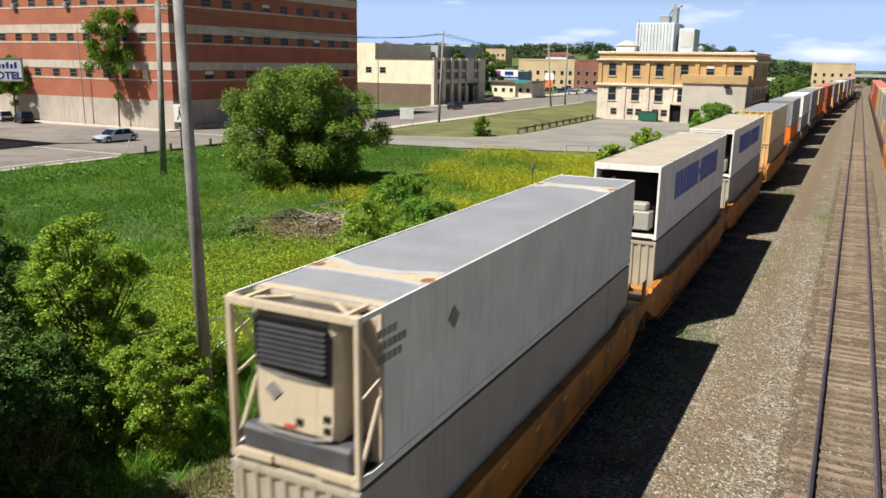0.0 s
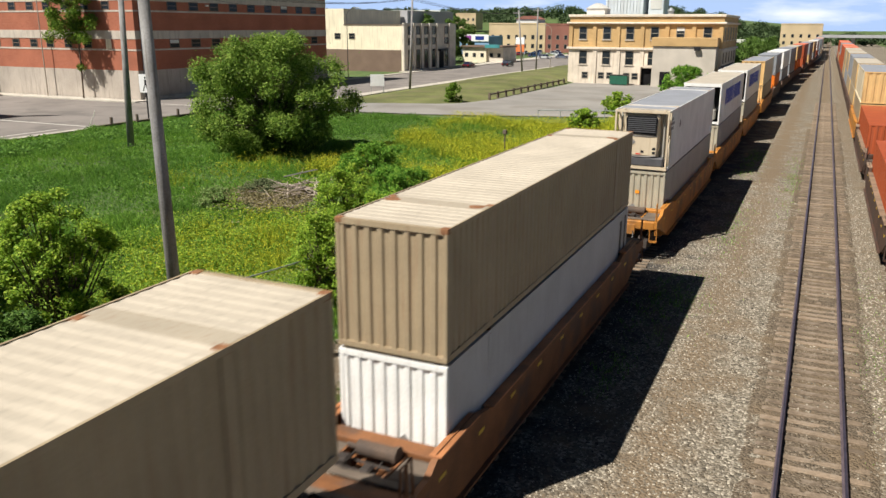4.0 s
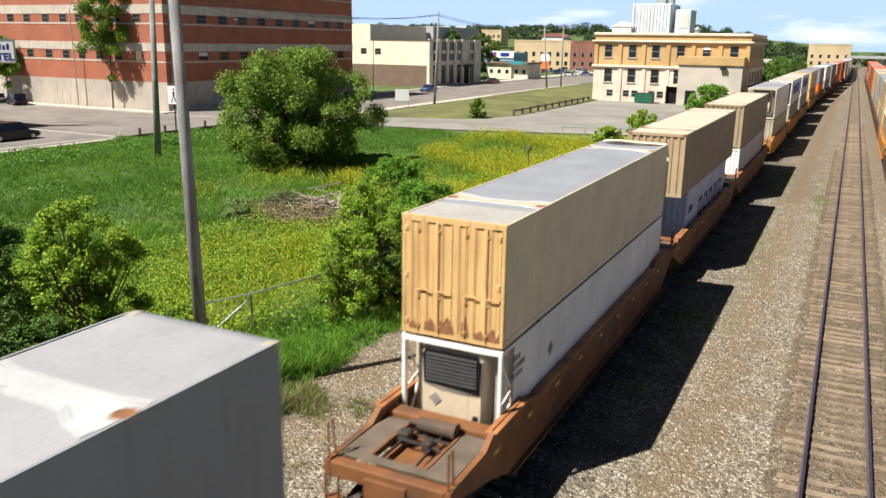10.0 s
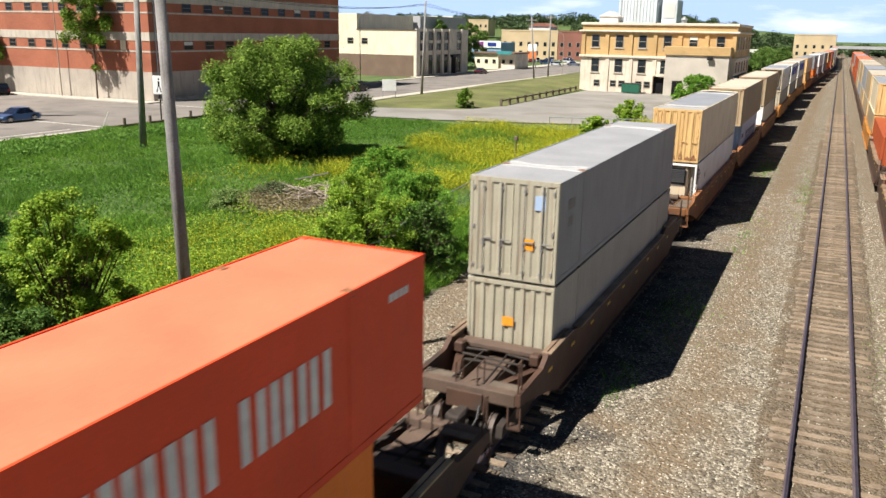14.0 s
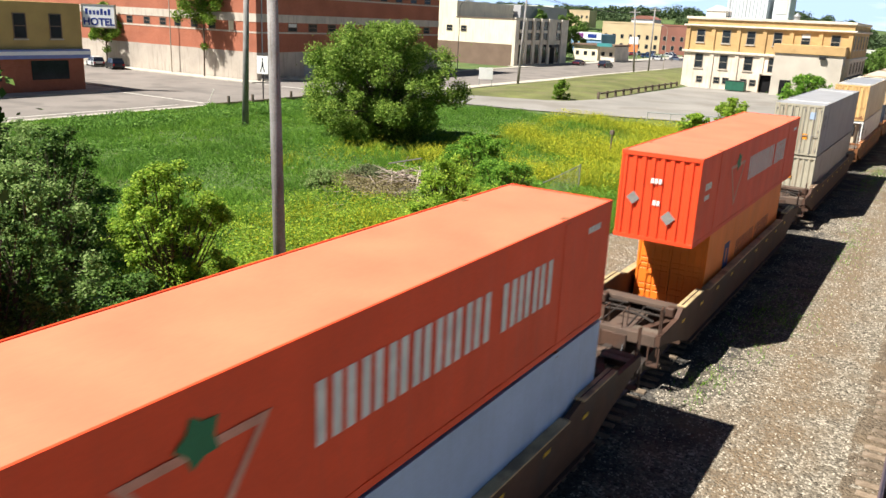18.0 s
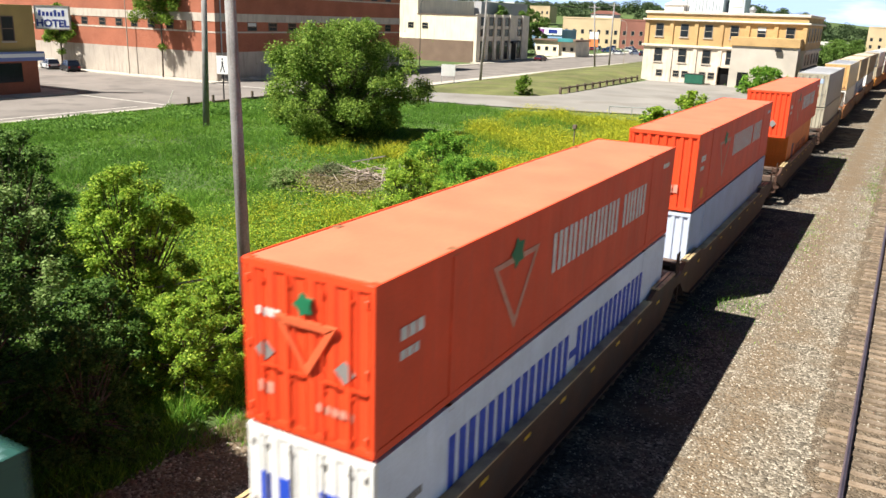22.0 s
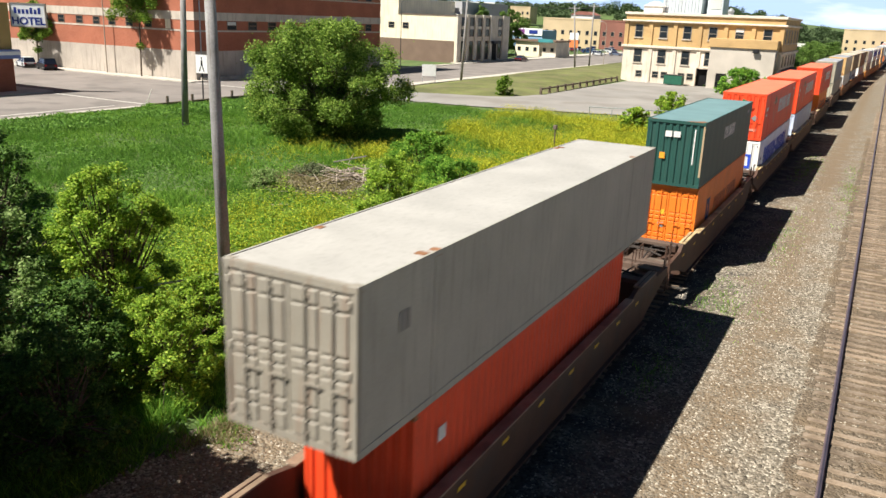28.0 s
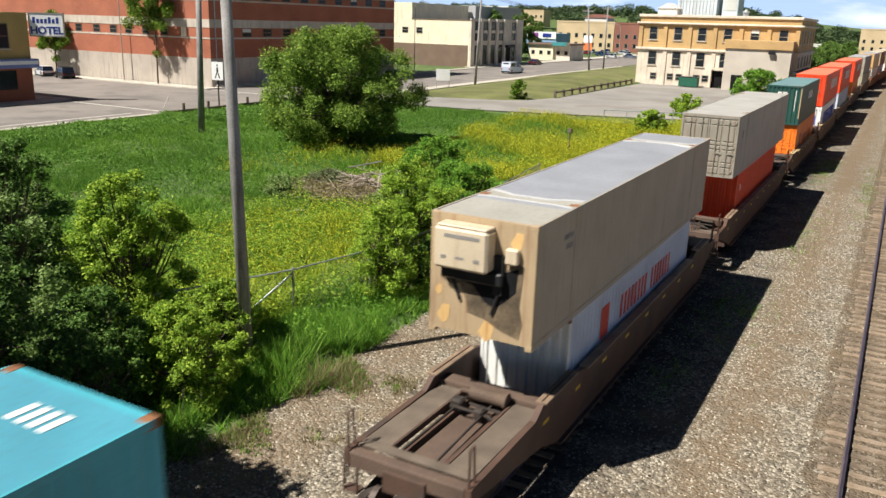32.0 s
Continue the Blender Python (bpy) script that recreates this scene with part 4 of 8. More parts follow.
        part("coupler", Build().box(-0.14, 0.14, min(e, e + sgn * 0.6), max(e, e + sgn * 0.6), 0.78, 1.02, 0.03).box(-0.23, 0.23, min(e + sgn * 0.35, e + sgn * 0.72), max(e + sgn * 0.35, e + sgn * 0.72), 0.72, 1.08, 0.06).box(-0.10, 0.24, min(e + sgn * 0.55, e + sgn * 0.85), max(e + sgn * 0.55, e + sgn * 0.85), 0.70, 1.10, 0.05), C["truck"], ob)
        bogie(ob, e - sgn * 1.15, C["truck"])
    return ob


XT, SPEED, Z_LOW, H53 = -7.53, 7.36, 0.64, 2.84
TRAIN = []


def drift(y):
    """How far the moving train's track has swung over towards the others at y."""
    t = min(1, max(0, (y - 130) / 220))
    return 5.0 * t * t * (3 - 2 * t)


def on_track(s, z):
    turn = -math.degrees(math.atan2(drift(s + 12) - drift(s + 4), 8))
    return pose(XT + drift(s), s, z, 0, 0, turn)


def ride(ob, s, z, iso=False):
    """Set a thing on the train: s is its place along the track at the start."""
    ob.matrix_world = pose(XT, s, z)
    if iso:
        ob.scale = (2.44 / W, 1, 1)
    TRAIN.append((ob, s, z))
    return ob


Z_UP = Z_LOW + H53 + 0.09
L53, L40 = 17.05, 12.8


def unit_codes(ob, L, H, m):
    """Small illegible lines of stencilled codes near the near end of the side."""
    b = Build()
    for z, n in ((H - 0.5, 4), (H - 0.72, 6), (H - 0.94, 5)):
        for i in range(n):
            b.box(HW + 0.004, HW + 0.008, 0.55 + i * 0.16, 0.55 + i * 0.16 + 0.11, z, z + 0.14)
    tagged(part("code_lines", b, m, ob), kind="stuff")


def end_rust(ob):
    """Ragged rust along the foot of an end wall."""
    for i, x in enumerate((-1.0, -0.55, -0.12, 0.35, 0.72, 1.02)):
        w, h = 0.10 + 0.05 * (i * 7 % 3), 0.22 + 0.10 * (i * 5 % 4)
        part("rust_stain", Build().prism([(x - w, 0.12), (x + w, 0.12), (x + w * 0.8, 0.12 + h * 0.5), (x + w * 0.15, 0.12 + h), (x - w * 0.4, 0.12 + h * 0.6), (x - w * 0.9, 0.12 + h * 0.75)], "y", -0.010, -0.004), C["rustcast"], ob)


def stains(ob, spots):
    """Ragged rust patches on a roof, one part each."""
    for i, (x, y) in enumerate(spots):
        pts = [(x + math.cos(a * 0.698) * 0.26 * (0.6 + 0.4 * ((a * 7 + i * 3) % 5) / 4), y + math.sin(a * 0.698) * 0.22 * (0.6 + 0.4 * ((a * 11 + i) % 4) / 3)) for a in range(9)]
        part("rust_stain", Build().prism(pts, "z", H53 - 0.002, H53 + 0.003), C["rustcast"], ob)


# reefer on a grey box
c = ride(container("white refrigerated container with a louvred cooling unit", L53, H53, C["white"], C["roof_gray"], C["cream"], end="reefer", cap=C["cream"]), 9.76, Z_UP)
unit_codes(c, L53, H53, C["mk_gray"])
diamond(c, 0, 1.95, 0.24, C["mk_gray"], True, 3.3)
part("roof_patch", Build().box(-HW + 0.05, HW - 0.05, 0.76, 1.0, H53 - 0.006, H53 - 0.001), C["cream"], c)
c = ride(container("grey corrugated freight container, rust-streaked end, in a yellow well car", L53, H53, C["gray_light"], endm=C["gray_end"], end="ribs"), 9.76, Z_LOW)
end_bars(c, -0.10, 1.75, 0.16, 0.2, "X", C["mk_orange"])
diamond(c, -0.2, 1.05, 0.2, C["mk_gray"])
ride(well_car("yellow-orange well car, greasy and worn", -0.1, L53 + 0.1, -2.5, L53 + 2.0, C["yellowcar"], C["yellowcar"]), 9.76, 0)

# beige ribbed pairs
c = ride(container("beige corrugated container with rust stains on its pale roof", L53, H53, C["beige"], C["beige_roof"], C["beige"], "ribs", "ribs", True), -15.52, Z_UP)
stains(c, ((HW - 0.28, 2.18), (-HW + 0.22, 2.15), (HW - 0.28, L53 - 2.18)))
part("roof_strap", Build().box(-HW + 0.05, HW - 0.05, 1.95, 2.45, H53 - 0.012, H53 - 0.001), C["beige_strap"], c)
part("roof_strap", Build().box(-HW + 0.05, HW - 0.05, L53 - 2.45, L53 - 1.95, H53 - 0.012, H53 - 0.001), C["beige_strap"], c)
# sides take a duller white than the end, with their shade painted in
c = ride(container("white container with grey diamond placards under a beige one", L53, H53, C["cool_pale"], endm=C["white"], end="ribs"), -15.52, Z_LOW)
diamond(c, 0.3, 0.9, 0.22, C["mk_gray"])
part("black_panel", Build().box(HW + 0.004, HW + 0.012, L53 - 1.3, L53 - 1.0, 1.0, 2.5), M["black"], c)
part("black_panel", Build().box(HW + 0.004, HW + 0.012, L53 - 0.55, L53 - 0.35, 0.8, 2.6), M["black"], c)
ride(well_car("brown well car, rusty and dusty", -0.1, L53 + 0.1, -2.1, L53 + 2.6, C["rustcar"], C["lit_rust"]), -15.52, 0)

c = ride(container("beige corrugated container with a ribbed rust-streaked end", L53, H53, C["beige"], C["beige_roof"], C["tan_streak"], "ribs", "ribs", True), -36.73, Z_UP)
stains(c, ((HW - 0.3, 2.2), (-HW + 0.25, 2.15)))
part("roof_strap", Build().box(-HW + 0.05, HW - 0.05, 1.95, 2.45, H53 - 0.012, H53 - 0.001), C["beige_strap"], c)
part("roof_strap", Build().box(-HW + 0.05, HW - 0.05, L53 - 2.45, L53 - 1.95, H53 - 0.012, H53 - 0.001), C["beige_strap"], c)
end_bars(c, -0.45, 1.9, 0.12, 0.12, "XX", C["mk_orange"])
c = ride(container("blue-white container with large navy marks, under a longer beige one", L40, H53, C["blue_white"], endm=C["gray_blue"], side="ribs", end="ribs"), -34.61, Z_LOW, True)
side_bars(c, 3.6, 0.95, 1.05, 1.15, "OOOOO", C["mk_navy"], 0.45, thick=0.26)
side_bars(c, 0.7, 1.7, 0.35, 0.22, "XXXX", C["mk_navy"])
side_bars(c, 0.9, 0.55, 0.5, 0.1, "X  X", C["mk_navy"])
ride(well_car("rust-red well car with a longer well than its load", -0.1, L53 + 0.1, -2.1, L53 + 2.1, C["rustcar"], C["lit_rust"]), -36.73, 0)

c = ride(container("tan smooth-sided container with a yellowed ribbed end and grey roof", L53, H53, C["tan"], C["roof_gray"], C["tan_end"], "flat", "doors", cap=C["cream"]), -57.8, Z_UP)
part("roof_patch", Build().box(-HW + 0.05, HW - 0.05, 0.12, 1.7, H53 - 0.006, H53 - 0.001), C["roof_pale"], c)
end_rust(c)
# flat dark patch paints the shaded hollow and soot of a roof recess
part("roof_recess", Build().prism([(-1.1, L53 - 0.95), (-0.5, L53 - 1.25), (0.3, L53 - 1.15), (1.0, L53 - 0.8), (1.12, L53 - 0.32), (0.2, L53 - 0.26), (-1.0, L53 - 0.3)], "z", H53 - 0.004, H53 + 0.003), C["soot"], c, "flat dark patch for a stained roof recess")
for d, z in ((0.05, 0.03), (0.28, 0.012)):
    part("end_rail", Build().line([(-HW + 0.04, L53 - d, H53 + 0.01), (-0.6, L53 - d - 0.02, H53 + z + 0.03), (0.2, L53 - d, H53 + z), (HW - 0.04, L53 - d - 0.02, H53 + 0.01)], 0.035, 6), C["cream"], c)
part("end_lattice", Build().line([(HW - 0.05, L53 + 0.02, 0.3), (HW - 0.05, L53 + 0.5, 0.9), (HW - 0.05, L53 + 0.5, 2.3), (HW - 0.05, L53 + 0.02, H53 - 0.1)], 0.05, 6), C["tan"], c)
c = ride(container("white refrigerated container with a dark louvred unit, under a tan one", L53, H53, C["white"], endm=C["white"], end="reefer"), -57.8, Z_LOW)
unit_codes(c, L53, H53, C["mk_gray"])
diamond(c, 0, 1.8, 0.22, C["mk_gray"], True, 3.4)
ride(well_car("brown well car with a greasy end platform", -0.1, L53 + 0.1, -3.0, L53 + 2.1, C["rustcar"], C["lit_rust"]), -57.8, 0)

# grey pair
c = ride(container("grey smooth container with a pale strapped roof and weathered doors", L53, H53, C["gray"], C["roof_mid"], C["gray_end"], "flat", "doors", cap=C["cool_pale"]), -82.71, Z_UP)
end_bars(c, 0.35, 0.9, 0.32, 0.28, "X", C["mk_orange"], -0.004)
end_bars(c, 0.62, 2.05, 0.40, 0.30, "X", C["gray_blue"], -0.004)
side_bars(c, 0.9, 1.95, 0.3, 0.18, "XXX", C["mk_gray"])
side_bars(c, 1.0, 1.45, 0.3, 0.18, "XX", C["mk_gray"])
c = ride(container("grey corrugated container with a rust-stained ribbed end", L53, H53, C["gray_light"], endm=C["gray_end"], end="ribs"), -82.71, Z_LOW)
end_bars(c, -0.20, 1.55, 0.26, 0.34, "X", C["mk_orange"])
ride(well_car("dark brown well car carrying two grey containers", -0.1, L53 + 0.1, -3.0, L53 + 3.0, C["browncar"], C["worn"]), -82.71, 0)


def red_box(label, s, end):
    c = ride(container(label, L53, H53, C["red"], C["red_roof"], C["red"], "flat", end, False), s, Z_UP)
    leaf_logo(c, 5.0, 1.5, 1.0)
    side_bars(c, 6.9, 1.22, 0.92, 0.52, "pppppipp pipp", C["mk_white"], 0.20, thick=0.36)
    side_bars(c, 0.7, 1.75, 0.22, 0.2, "XXX", C["mk_white"])
    side_bars(c, 0.7, 1.42, 0.16, 0.16, "XXX", C["mk_white"])
    side_bars(c, L53 - 1.3, 2.3, 0.14, 0.14, "XXXX", C["mk_white"])
    return c


# red boxes
c = red_box("red-orange corrugated container with pale lettering bars, on an orange container", -107.69, "ribs")
end_bars(c, -0.25, 1.9, 0.16, 0.1, "XXX", C["mk_white"])
end_bars(c, -0.12, 1.2, 0.16, 0.1, "XX", C["mk_white"])
diamond(c, -0.78, 1.35, 0.22, C["mk_gray"])
diamond(c, 0.42, 0.85, 0.24, C["mk_gray"])
c = ride(container("orange forty-foot container with panelled doors under a red one", L40, H53, C["orange"], endm=C["orange"], side="flat", end="grid_doors"), -105.15, Z_LOW, True)
side_bars(c, 2.5, 1.0, 1.0, 0.75, "O", C["mk_navy"], thick=0.38)
side_bars(c, 4.4, 1.15, 0.62, 0.50, "ppppp pippp", C["orange2"], 0.22, thick=0.36)
ride(well_car("brown well car whose well is longer than its orange load", -0.1, L53 + 0.1, -3.0, L53 + 3.0, C["browncar"], C["sill_top"]), -107.69, 0)

c = red_box("red-orange container with ribbed end and pale markings, on a grey-blue container", -132.36, "ribs")
diamond(c, -0.75, 1.75, 0.22, C["mk_white"])
end_bars(c, -0.1, 1.0, 0.3, 0.16, "XX", C["faded_mark"])
end_bars(c, 0.35, 0.65, 0.3, 0.16, "XX", C["faded_mark"])
part("reflector", Build().box(HW + 0.004, HW + 0.010, 1.2, 1.6, 0.3, 0.7), C["mk_orange"], c)
c = ride(container("grey-blue smooth container with a white ribbed end", L53, H53, C["gray_blue"], endm=C["blue_white"], end="ribs"), -132.36, Z_LOW)
ride(well_car("brown well car with sill tops lightened as if sunlit", -0.1, L53 + 0.1, -1.8, L53 + 3.0, C["browncar"], C["sill_top"]), -132.36, 0)

c = red_box("red-orange container with doors and a green patch, on a white container", -152.86, "doors")
part("logo_patch", Build().prism([(math.cos(i * math.pi / 5) * (0.2 if i % 2 else 0.13), 2.3 + math.sin(i * math.pi / 5) * (0.2 if i % 2 else 0.13)) for i in range(10)], "y", -0.07, -0.0042), C["mk_green"], c)
end_bars(c, -1.0, 1.95, 0.14, 0.1, "XXXX", C["mk_white"], -0.004)
for tri in ([(-0.62, 2.05), (0.62, 2.05), (0.46, 1.93), (-0.46, 1.93)], [(0.62, 2.05), (0.06, 1.15), (0.0, 1.30), (0.44, 1.96)], [(-0.62, 2.05), (-0.44, 1.96), (0.0, 1.30), (0.06, 1.15)]):
    part("logo_stroke", Build().prism(tri, "y", -0.0042, -0.057), C["faded"], c)
diamond(c, -0.85, 1.35, 0.2, C["mk_gray"], y=0.006)
diamond(c, 0.75, 1.35, 0.2, C["mk_gray"], y=0.006)
end_bars(c, -1.0, 0.6, 0.2, 0.14, "XX", C["faded_mark"], -0.004)
end_bars(c, 0.2, 0.55, 0.14, 0.12, "XXXXX", C["faded_mark"], -0.004)
c = ride(container("white container with large blue lettering bars under a red one", L53, H53, C["skylit_white"], endm=C["white"], end="doors"), -152.86, Z_LOW)
side_bars(c, 2.4, 0.95, 1.25, 0.68, "ppppippp-ppppppp", C["mk_blue"], 0.20, thick=0.38)
end_bars(c, -1.02, 1.22, 0.80, 0.62, "p", C["mk_blue"], -0.004, thick=0.36)
end_bars(c, -0.20, 1.55, 0.14, 0.22, "X", C["mk_blue"], -0.004)
part("marking", Build().box(0.25, 0.85, -0.010, -0.004, 1.9, 2.05).box(0.25, 0.85, -0.010, -0.004, 1.15, 1.30).box(0.25, 0.42, -0.010, -0.004, 1.30, 1.9).box(0.68, 0.85, -0.010, -0.004, 1.30, 1.9), C["mk_blue"], c)
side_bars(c, 0.9, 1.6, 0.15, 0.12, "XXXX", C["mk_gray"])
ride(well_car("brown well car with pale sill edges carrying painted sunlight", -0.1, L53 + 0.1, -2.6, L53 + 1.8, C["browncar"], C["sill_top"]), -152.86, 0)

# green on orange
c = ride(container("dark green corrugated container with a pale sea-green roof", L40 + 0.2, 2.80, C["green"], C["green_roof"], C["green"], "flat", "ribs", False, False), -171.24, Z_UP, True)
end_bars(c, -0.45, 2.1, 0.25, 0.30, "XX", C["mk_white"])
end_bars(c, -0.62, 1.15, 0.26, 0.24, "X", C["mk_orange"])
part("rust_stain", Build().prism([(HW - 0.10, 0.02), (HW - 0.02, 0.45), (HW - 0.22, 0.62), (HW - 0.50, 0.30), (HW - 0.75, 0.22), (HW - 0.85, 0.05)], "z", 2.796, 2.803), C["rustcast"], c)
part("rust_stain", Build().prism([(-HW + 0.05, 0.02), (-HW + 0.40, 0.05), (-HW + 0.30, 0.22), (-HW + 0.06, 0.30)], "z", 2.796, 2.803), C["rustcast"], c)
part("rust_streak", Build().box(HW - 0.088, HW - 0.004, -0.008, -0.002, 0.5, 2.65), C["tan_streak"], c)
end_bars(c, 0.85, 1.0, 1.5, 0.05, "X", C["mk_white"])
side_bars(c, 4.9, 1.62, 0.55, 0.36, "pppippp", C["mk_white"], 0.22, thick=0.34)
side_bars(c, L40 - 1.4, 2.3, 0.14, 0.14, "XXXX", C["mk_gray"])
c = ride(container("bright orange forty-foot container with panelled doors under a green one", L40, H53, C["orange"], endm=C["orange"], side="flat", end="grid_doors"), -171.03, Z_LOW + 0.05, True)
side_bars(c, 2.3, 1.0, 1.0, 0.75, "O", C["mk_navy"], thick=0.38)
side_bars(c, 4.2, 1.15, 0.62, 0.50, "ppppp pippp", C["orange2"], 0.22, thick=0.36)
end_bars(c, -0.35, 1.55, 0.2, 0.2, "X", C["mk_yellow"], -0.004)
end_bars(c, -0.4, 0.95, 0.22, 0.26, "X", C["mk_gray"], -0.004)
ride(well_car("brown well car with pale yellow sill tops", -2.0, L40 + 1.2, -4.9, L40 + 2.6, C["browncar"], C["sill_top"]), -171.64, 0)

# pale grey on red
c = ride(container("pale grey container with panelled doors, on a red forty-foot container", L53, H53, C["pale"], C["roof_pale"], C["pale_door"], "flat", "grid_doors"), -197.02, Z_UP)
part("rust_stain", Build().box(HW - 0.25, HW - 0.05, 2.0, 2.2, H53 - 0.004, H53 + 0.004).box(-HW + 0.05, -HW + 0.25, L53 - 2.3, L53 - 2.1, H53 - 0.004, H53 + 0.004), C["rustcast"], c)
side_bars(c, 1.2, 1.75, 0.35, 0.14, "XX", C["mk_gray"])
c = ride(container("red corrugated forty-foot container under a longer pale grey one", L40, H53, C["red"], endm=C["red"], side="ribs", end="ribs"), -195.1, Z_LOW, True)
side_bars(c, 0.9, 1.9, 0.3, 0.3, "X", C["mk_white"])
ride(well_car("dark brown well car with open end platforms", -0.3, L53 + 0.3, -3.0, L53 + 3.1, C["browncar"], C["worn"]), -197.02, 0)

# beige reefer on white forty-foot box
c = ride(container("taupe smooth container with a small cream cooling unit on its end", L53, H53, C["taupe"], C["roof_gray"], C["tan_streak"], "flat", "unit", cap=C["pale"]), -220.37, Z_UP - 0.28)
part("roof_patch", Build().box(-HW + 0.05, HW - 0.05, 0.12, 1.9, H53 - 0.006, H53 - 0.001), C["gray_light"], c)
side_bars(c, 1.6, 2.2, 0.12, 0.12, "XXXX", C["mk_gray"])
side_bars(c, 1.75, 1.95, 0.12, 0.12, "XXX", C["mk_gray"])
c = ride(container("white corrugated forty-foot container with red lettering bars", L40, H53 - 0.28, C["blue_white"], endm=C["white"], side="ribs", end="ribs"), -217.73, Z_LOW, True)
side_bars(c, 2.5, 1.15, 0.95, 0.70, "X", C["mk_red"])
side_bars(c, 4.3, 1.25, 0.72, 0.58, "pppp pipp", C["mk_red"], 0.25, thick=0.34)
ride(well_car("dark brown well car with an open well end and brake gear", 1.2, L53 + 0.1, -3.1, L53 + 2.3, C["darkcar"], C["worn"]), -220.37, 0)

# cyan box
c = ride(container("cyan corrugated container with a bright roof and rusty corners", L40, H53, C["cyan"], C["cyan_roof"], C["cyan"], "ribs", "ribs", False, False), -230.37 - L40, Z_UP - 0.25, True)
for i in range(4):
    part("roof_mark", Build().box(-0.15 + i * 0.19, -0.03 + i * 0.19, L40 - 0.85, L40 - 0.5, H53 - 0.003, H53 + 0.003), C["mk_white"], c)
ride(container("grey forty-foot container under a cyan one", L40, H53 - 0.25, C["gray"], end="ribs", side="ribs"), -230.37 - L40, Z_LOW, True)
ride(well_car("brown well car under a cyan container", -0.3, L40 + 1.0, -3.1, L40 + 2.9, C["browncar"], C["worn"]), -230.37 - L40, 0)

# the part of the train that is already ahead
mo_up = ride(container("white container with blue lettering bars and an open generator end", L53, H53, C["white"], C["beige_roof"], C["white"], "flat", "genset"), 30.87, Z_UP)
side_bars(mo_up, 3.0, 1.15, 1.15, 0.62, "ppppippp-ppppppp", C["mk_blue"], 0.20, thick=0.38)
mo_low = ride(container("grey container with a ribbed tan end under a white one", L53, H53, C["gray"], endm=C["gray_end"], end="ribs"), 30.87, Z_LOW)
yc = ride(well_car("yellow-orange well car of an articulated set", -0.1, L53 + 0.1, -2.1, L53 + 2.0, C["yellowcar"], C["yellowcar"]), 30.87, 0)


def again(ob, s, z):
    d = copy_thing(ob, pose(XT, s, z))
    TRAIN.append((d, s, z))
    return d


again(mo_up, 51.17, Z_UP), again(mo_low, 51.17, Z_LOW), again(yc, 51.17, 0)
tan_up = ride(container("tan smooth container above another tan container", L53, H53, C["tan"], C["roof_gray"], C["tan_end"], "flat", "wide_ribs"), 74.93, Z_UP)
tan_low = ride(container("tan ribbed container in a yellow well car", L53, H53, C["beige"], endm=C["tan_end"], end="ribs"), 74.93, Z_LOW)
again(yc, 74.93, 0)
gray_up = ride(container("grey forty-foot container on an orange one", L40, H53, C["gray"], C["roof_gray"], C["gray"], "flat", "doors", False, False), 99.8, Z_UP)
or_low = ride(container("bright orange forty-foot container beneath a grey one", L40, H53, C["orange"], endm=C["orange"], side="ribs", end="grid_doors"), 99.8, Z_LOW)
bc = ride(well_car("brown well car far along the train", -0.1, L53 + 0.1, -2.1, L53 + 2.0, C["browncar"], C["worn"]), 97.67, 0)


def plain_box(label, L, m, roof, endm):
    """A container that only shows far off."""
    ob = thing("container", label, "container", "containers on the train")
    for k in (-1, 1):
        b = Build().ribs("y", 0.1, L - 0.1, k * HW, k, 0.0, H53, 0.6, 0.03)
        part("side_wall", b, m, ob)
    part("roof", Build().box(-HW, HW, 0.0, L, H53 - 0.05, H53), roof, ob)
    part("end_wall", Build().ribs("x", -HW, HW, 0.0, -1, 0.0, H53 - 0.05, 0.4, 0.04), endm, ob)
    part("end_wall", Build().ribs("x", -HW, HW, L, 1, 0.0, H53 - 0.05, 0.4, 0.04), m, ob)
    part("floor", Build().box(-HW + 0.04, HW - 0.04, 0.06, L - 0.06, 0.0, 0.08), C["truck"], ob)
    return ob


def plain_car(label, m):
    """A well car that only shows far off."""
    ob = thing("well_car", label, "rail car", "well cars of the train")
    for k in (-1, 1):
        part("side_sill", Build().prism([(-1.1, 1.05), (-0.3, 0.45), (L53 + 0.3, 0.45), (L53 + 1.1, 1.05), (L53 + 0.3, 1.68), (-0.3, 1.68)], "x", k * 1.44 - 0.1, k * 1.44 + 0.1), m, ob)
    for k, e in ((-1, -2.1), (1, L53 + 2.1)):
        part("end_platform", Build().box(-1.34, 1.34, min(e, e - k * 2.0), max(e, e - k * 2.0), 0.95, 1.15, 0.02), C["deck"], ob)
        t = part("truck", Build().box(-1.08, 1.08, e - k * 1.15 - 1.2, e - k * 1.15 + 1.2, 0.3, 0.75, 0.06), C["truck"], ob)
        for w in (-0.89, 0.89):
            part("wheel", Build().tube((-0.82, e - k * 1.15 + w, 0.42), (0.82, e - k * 1.15 + w, 0.42), 0.42, n=14), C["wheel"], t)
    part("well_floor", Build().box(-1.3, 1.3, 0.0, L53, 0.34, 0.40), C["deck"], ob)
    return ob


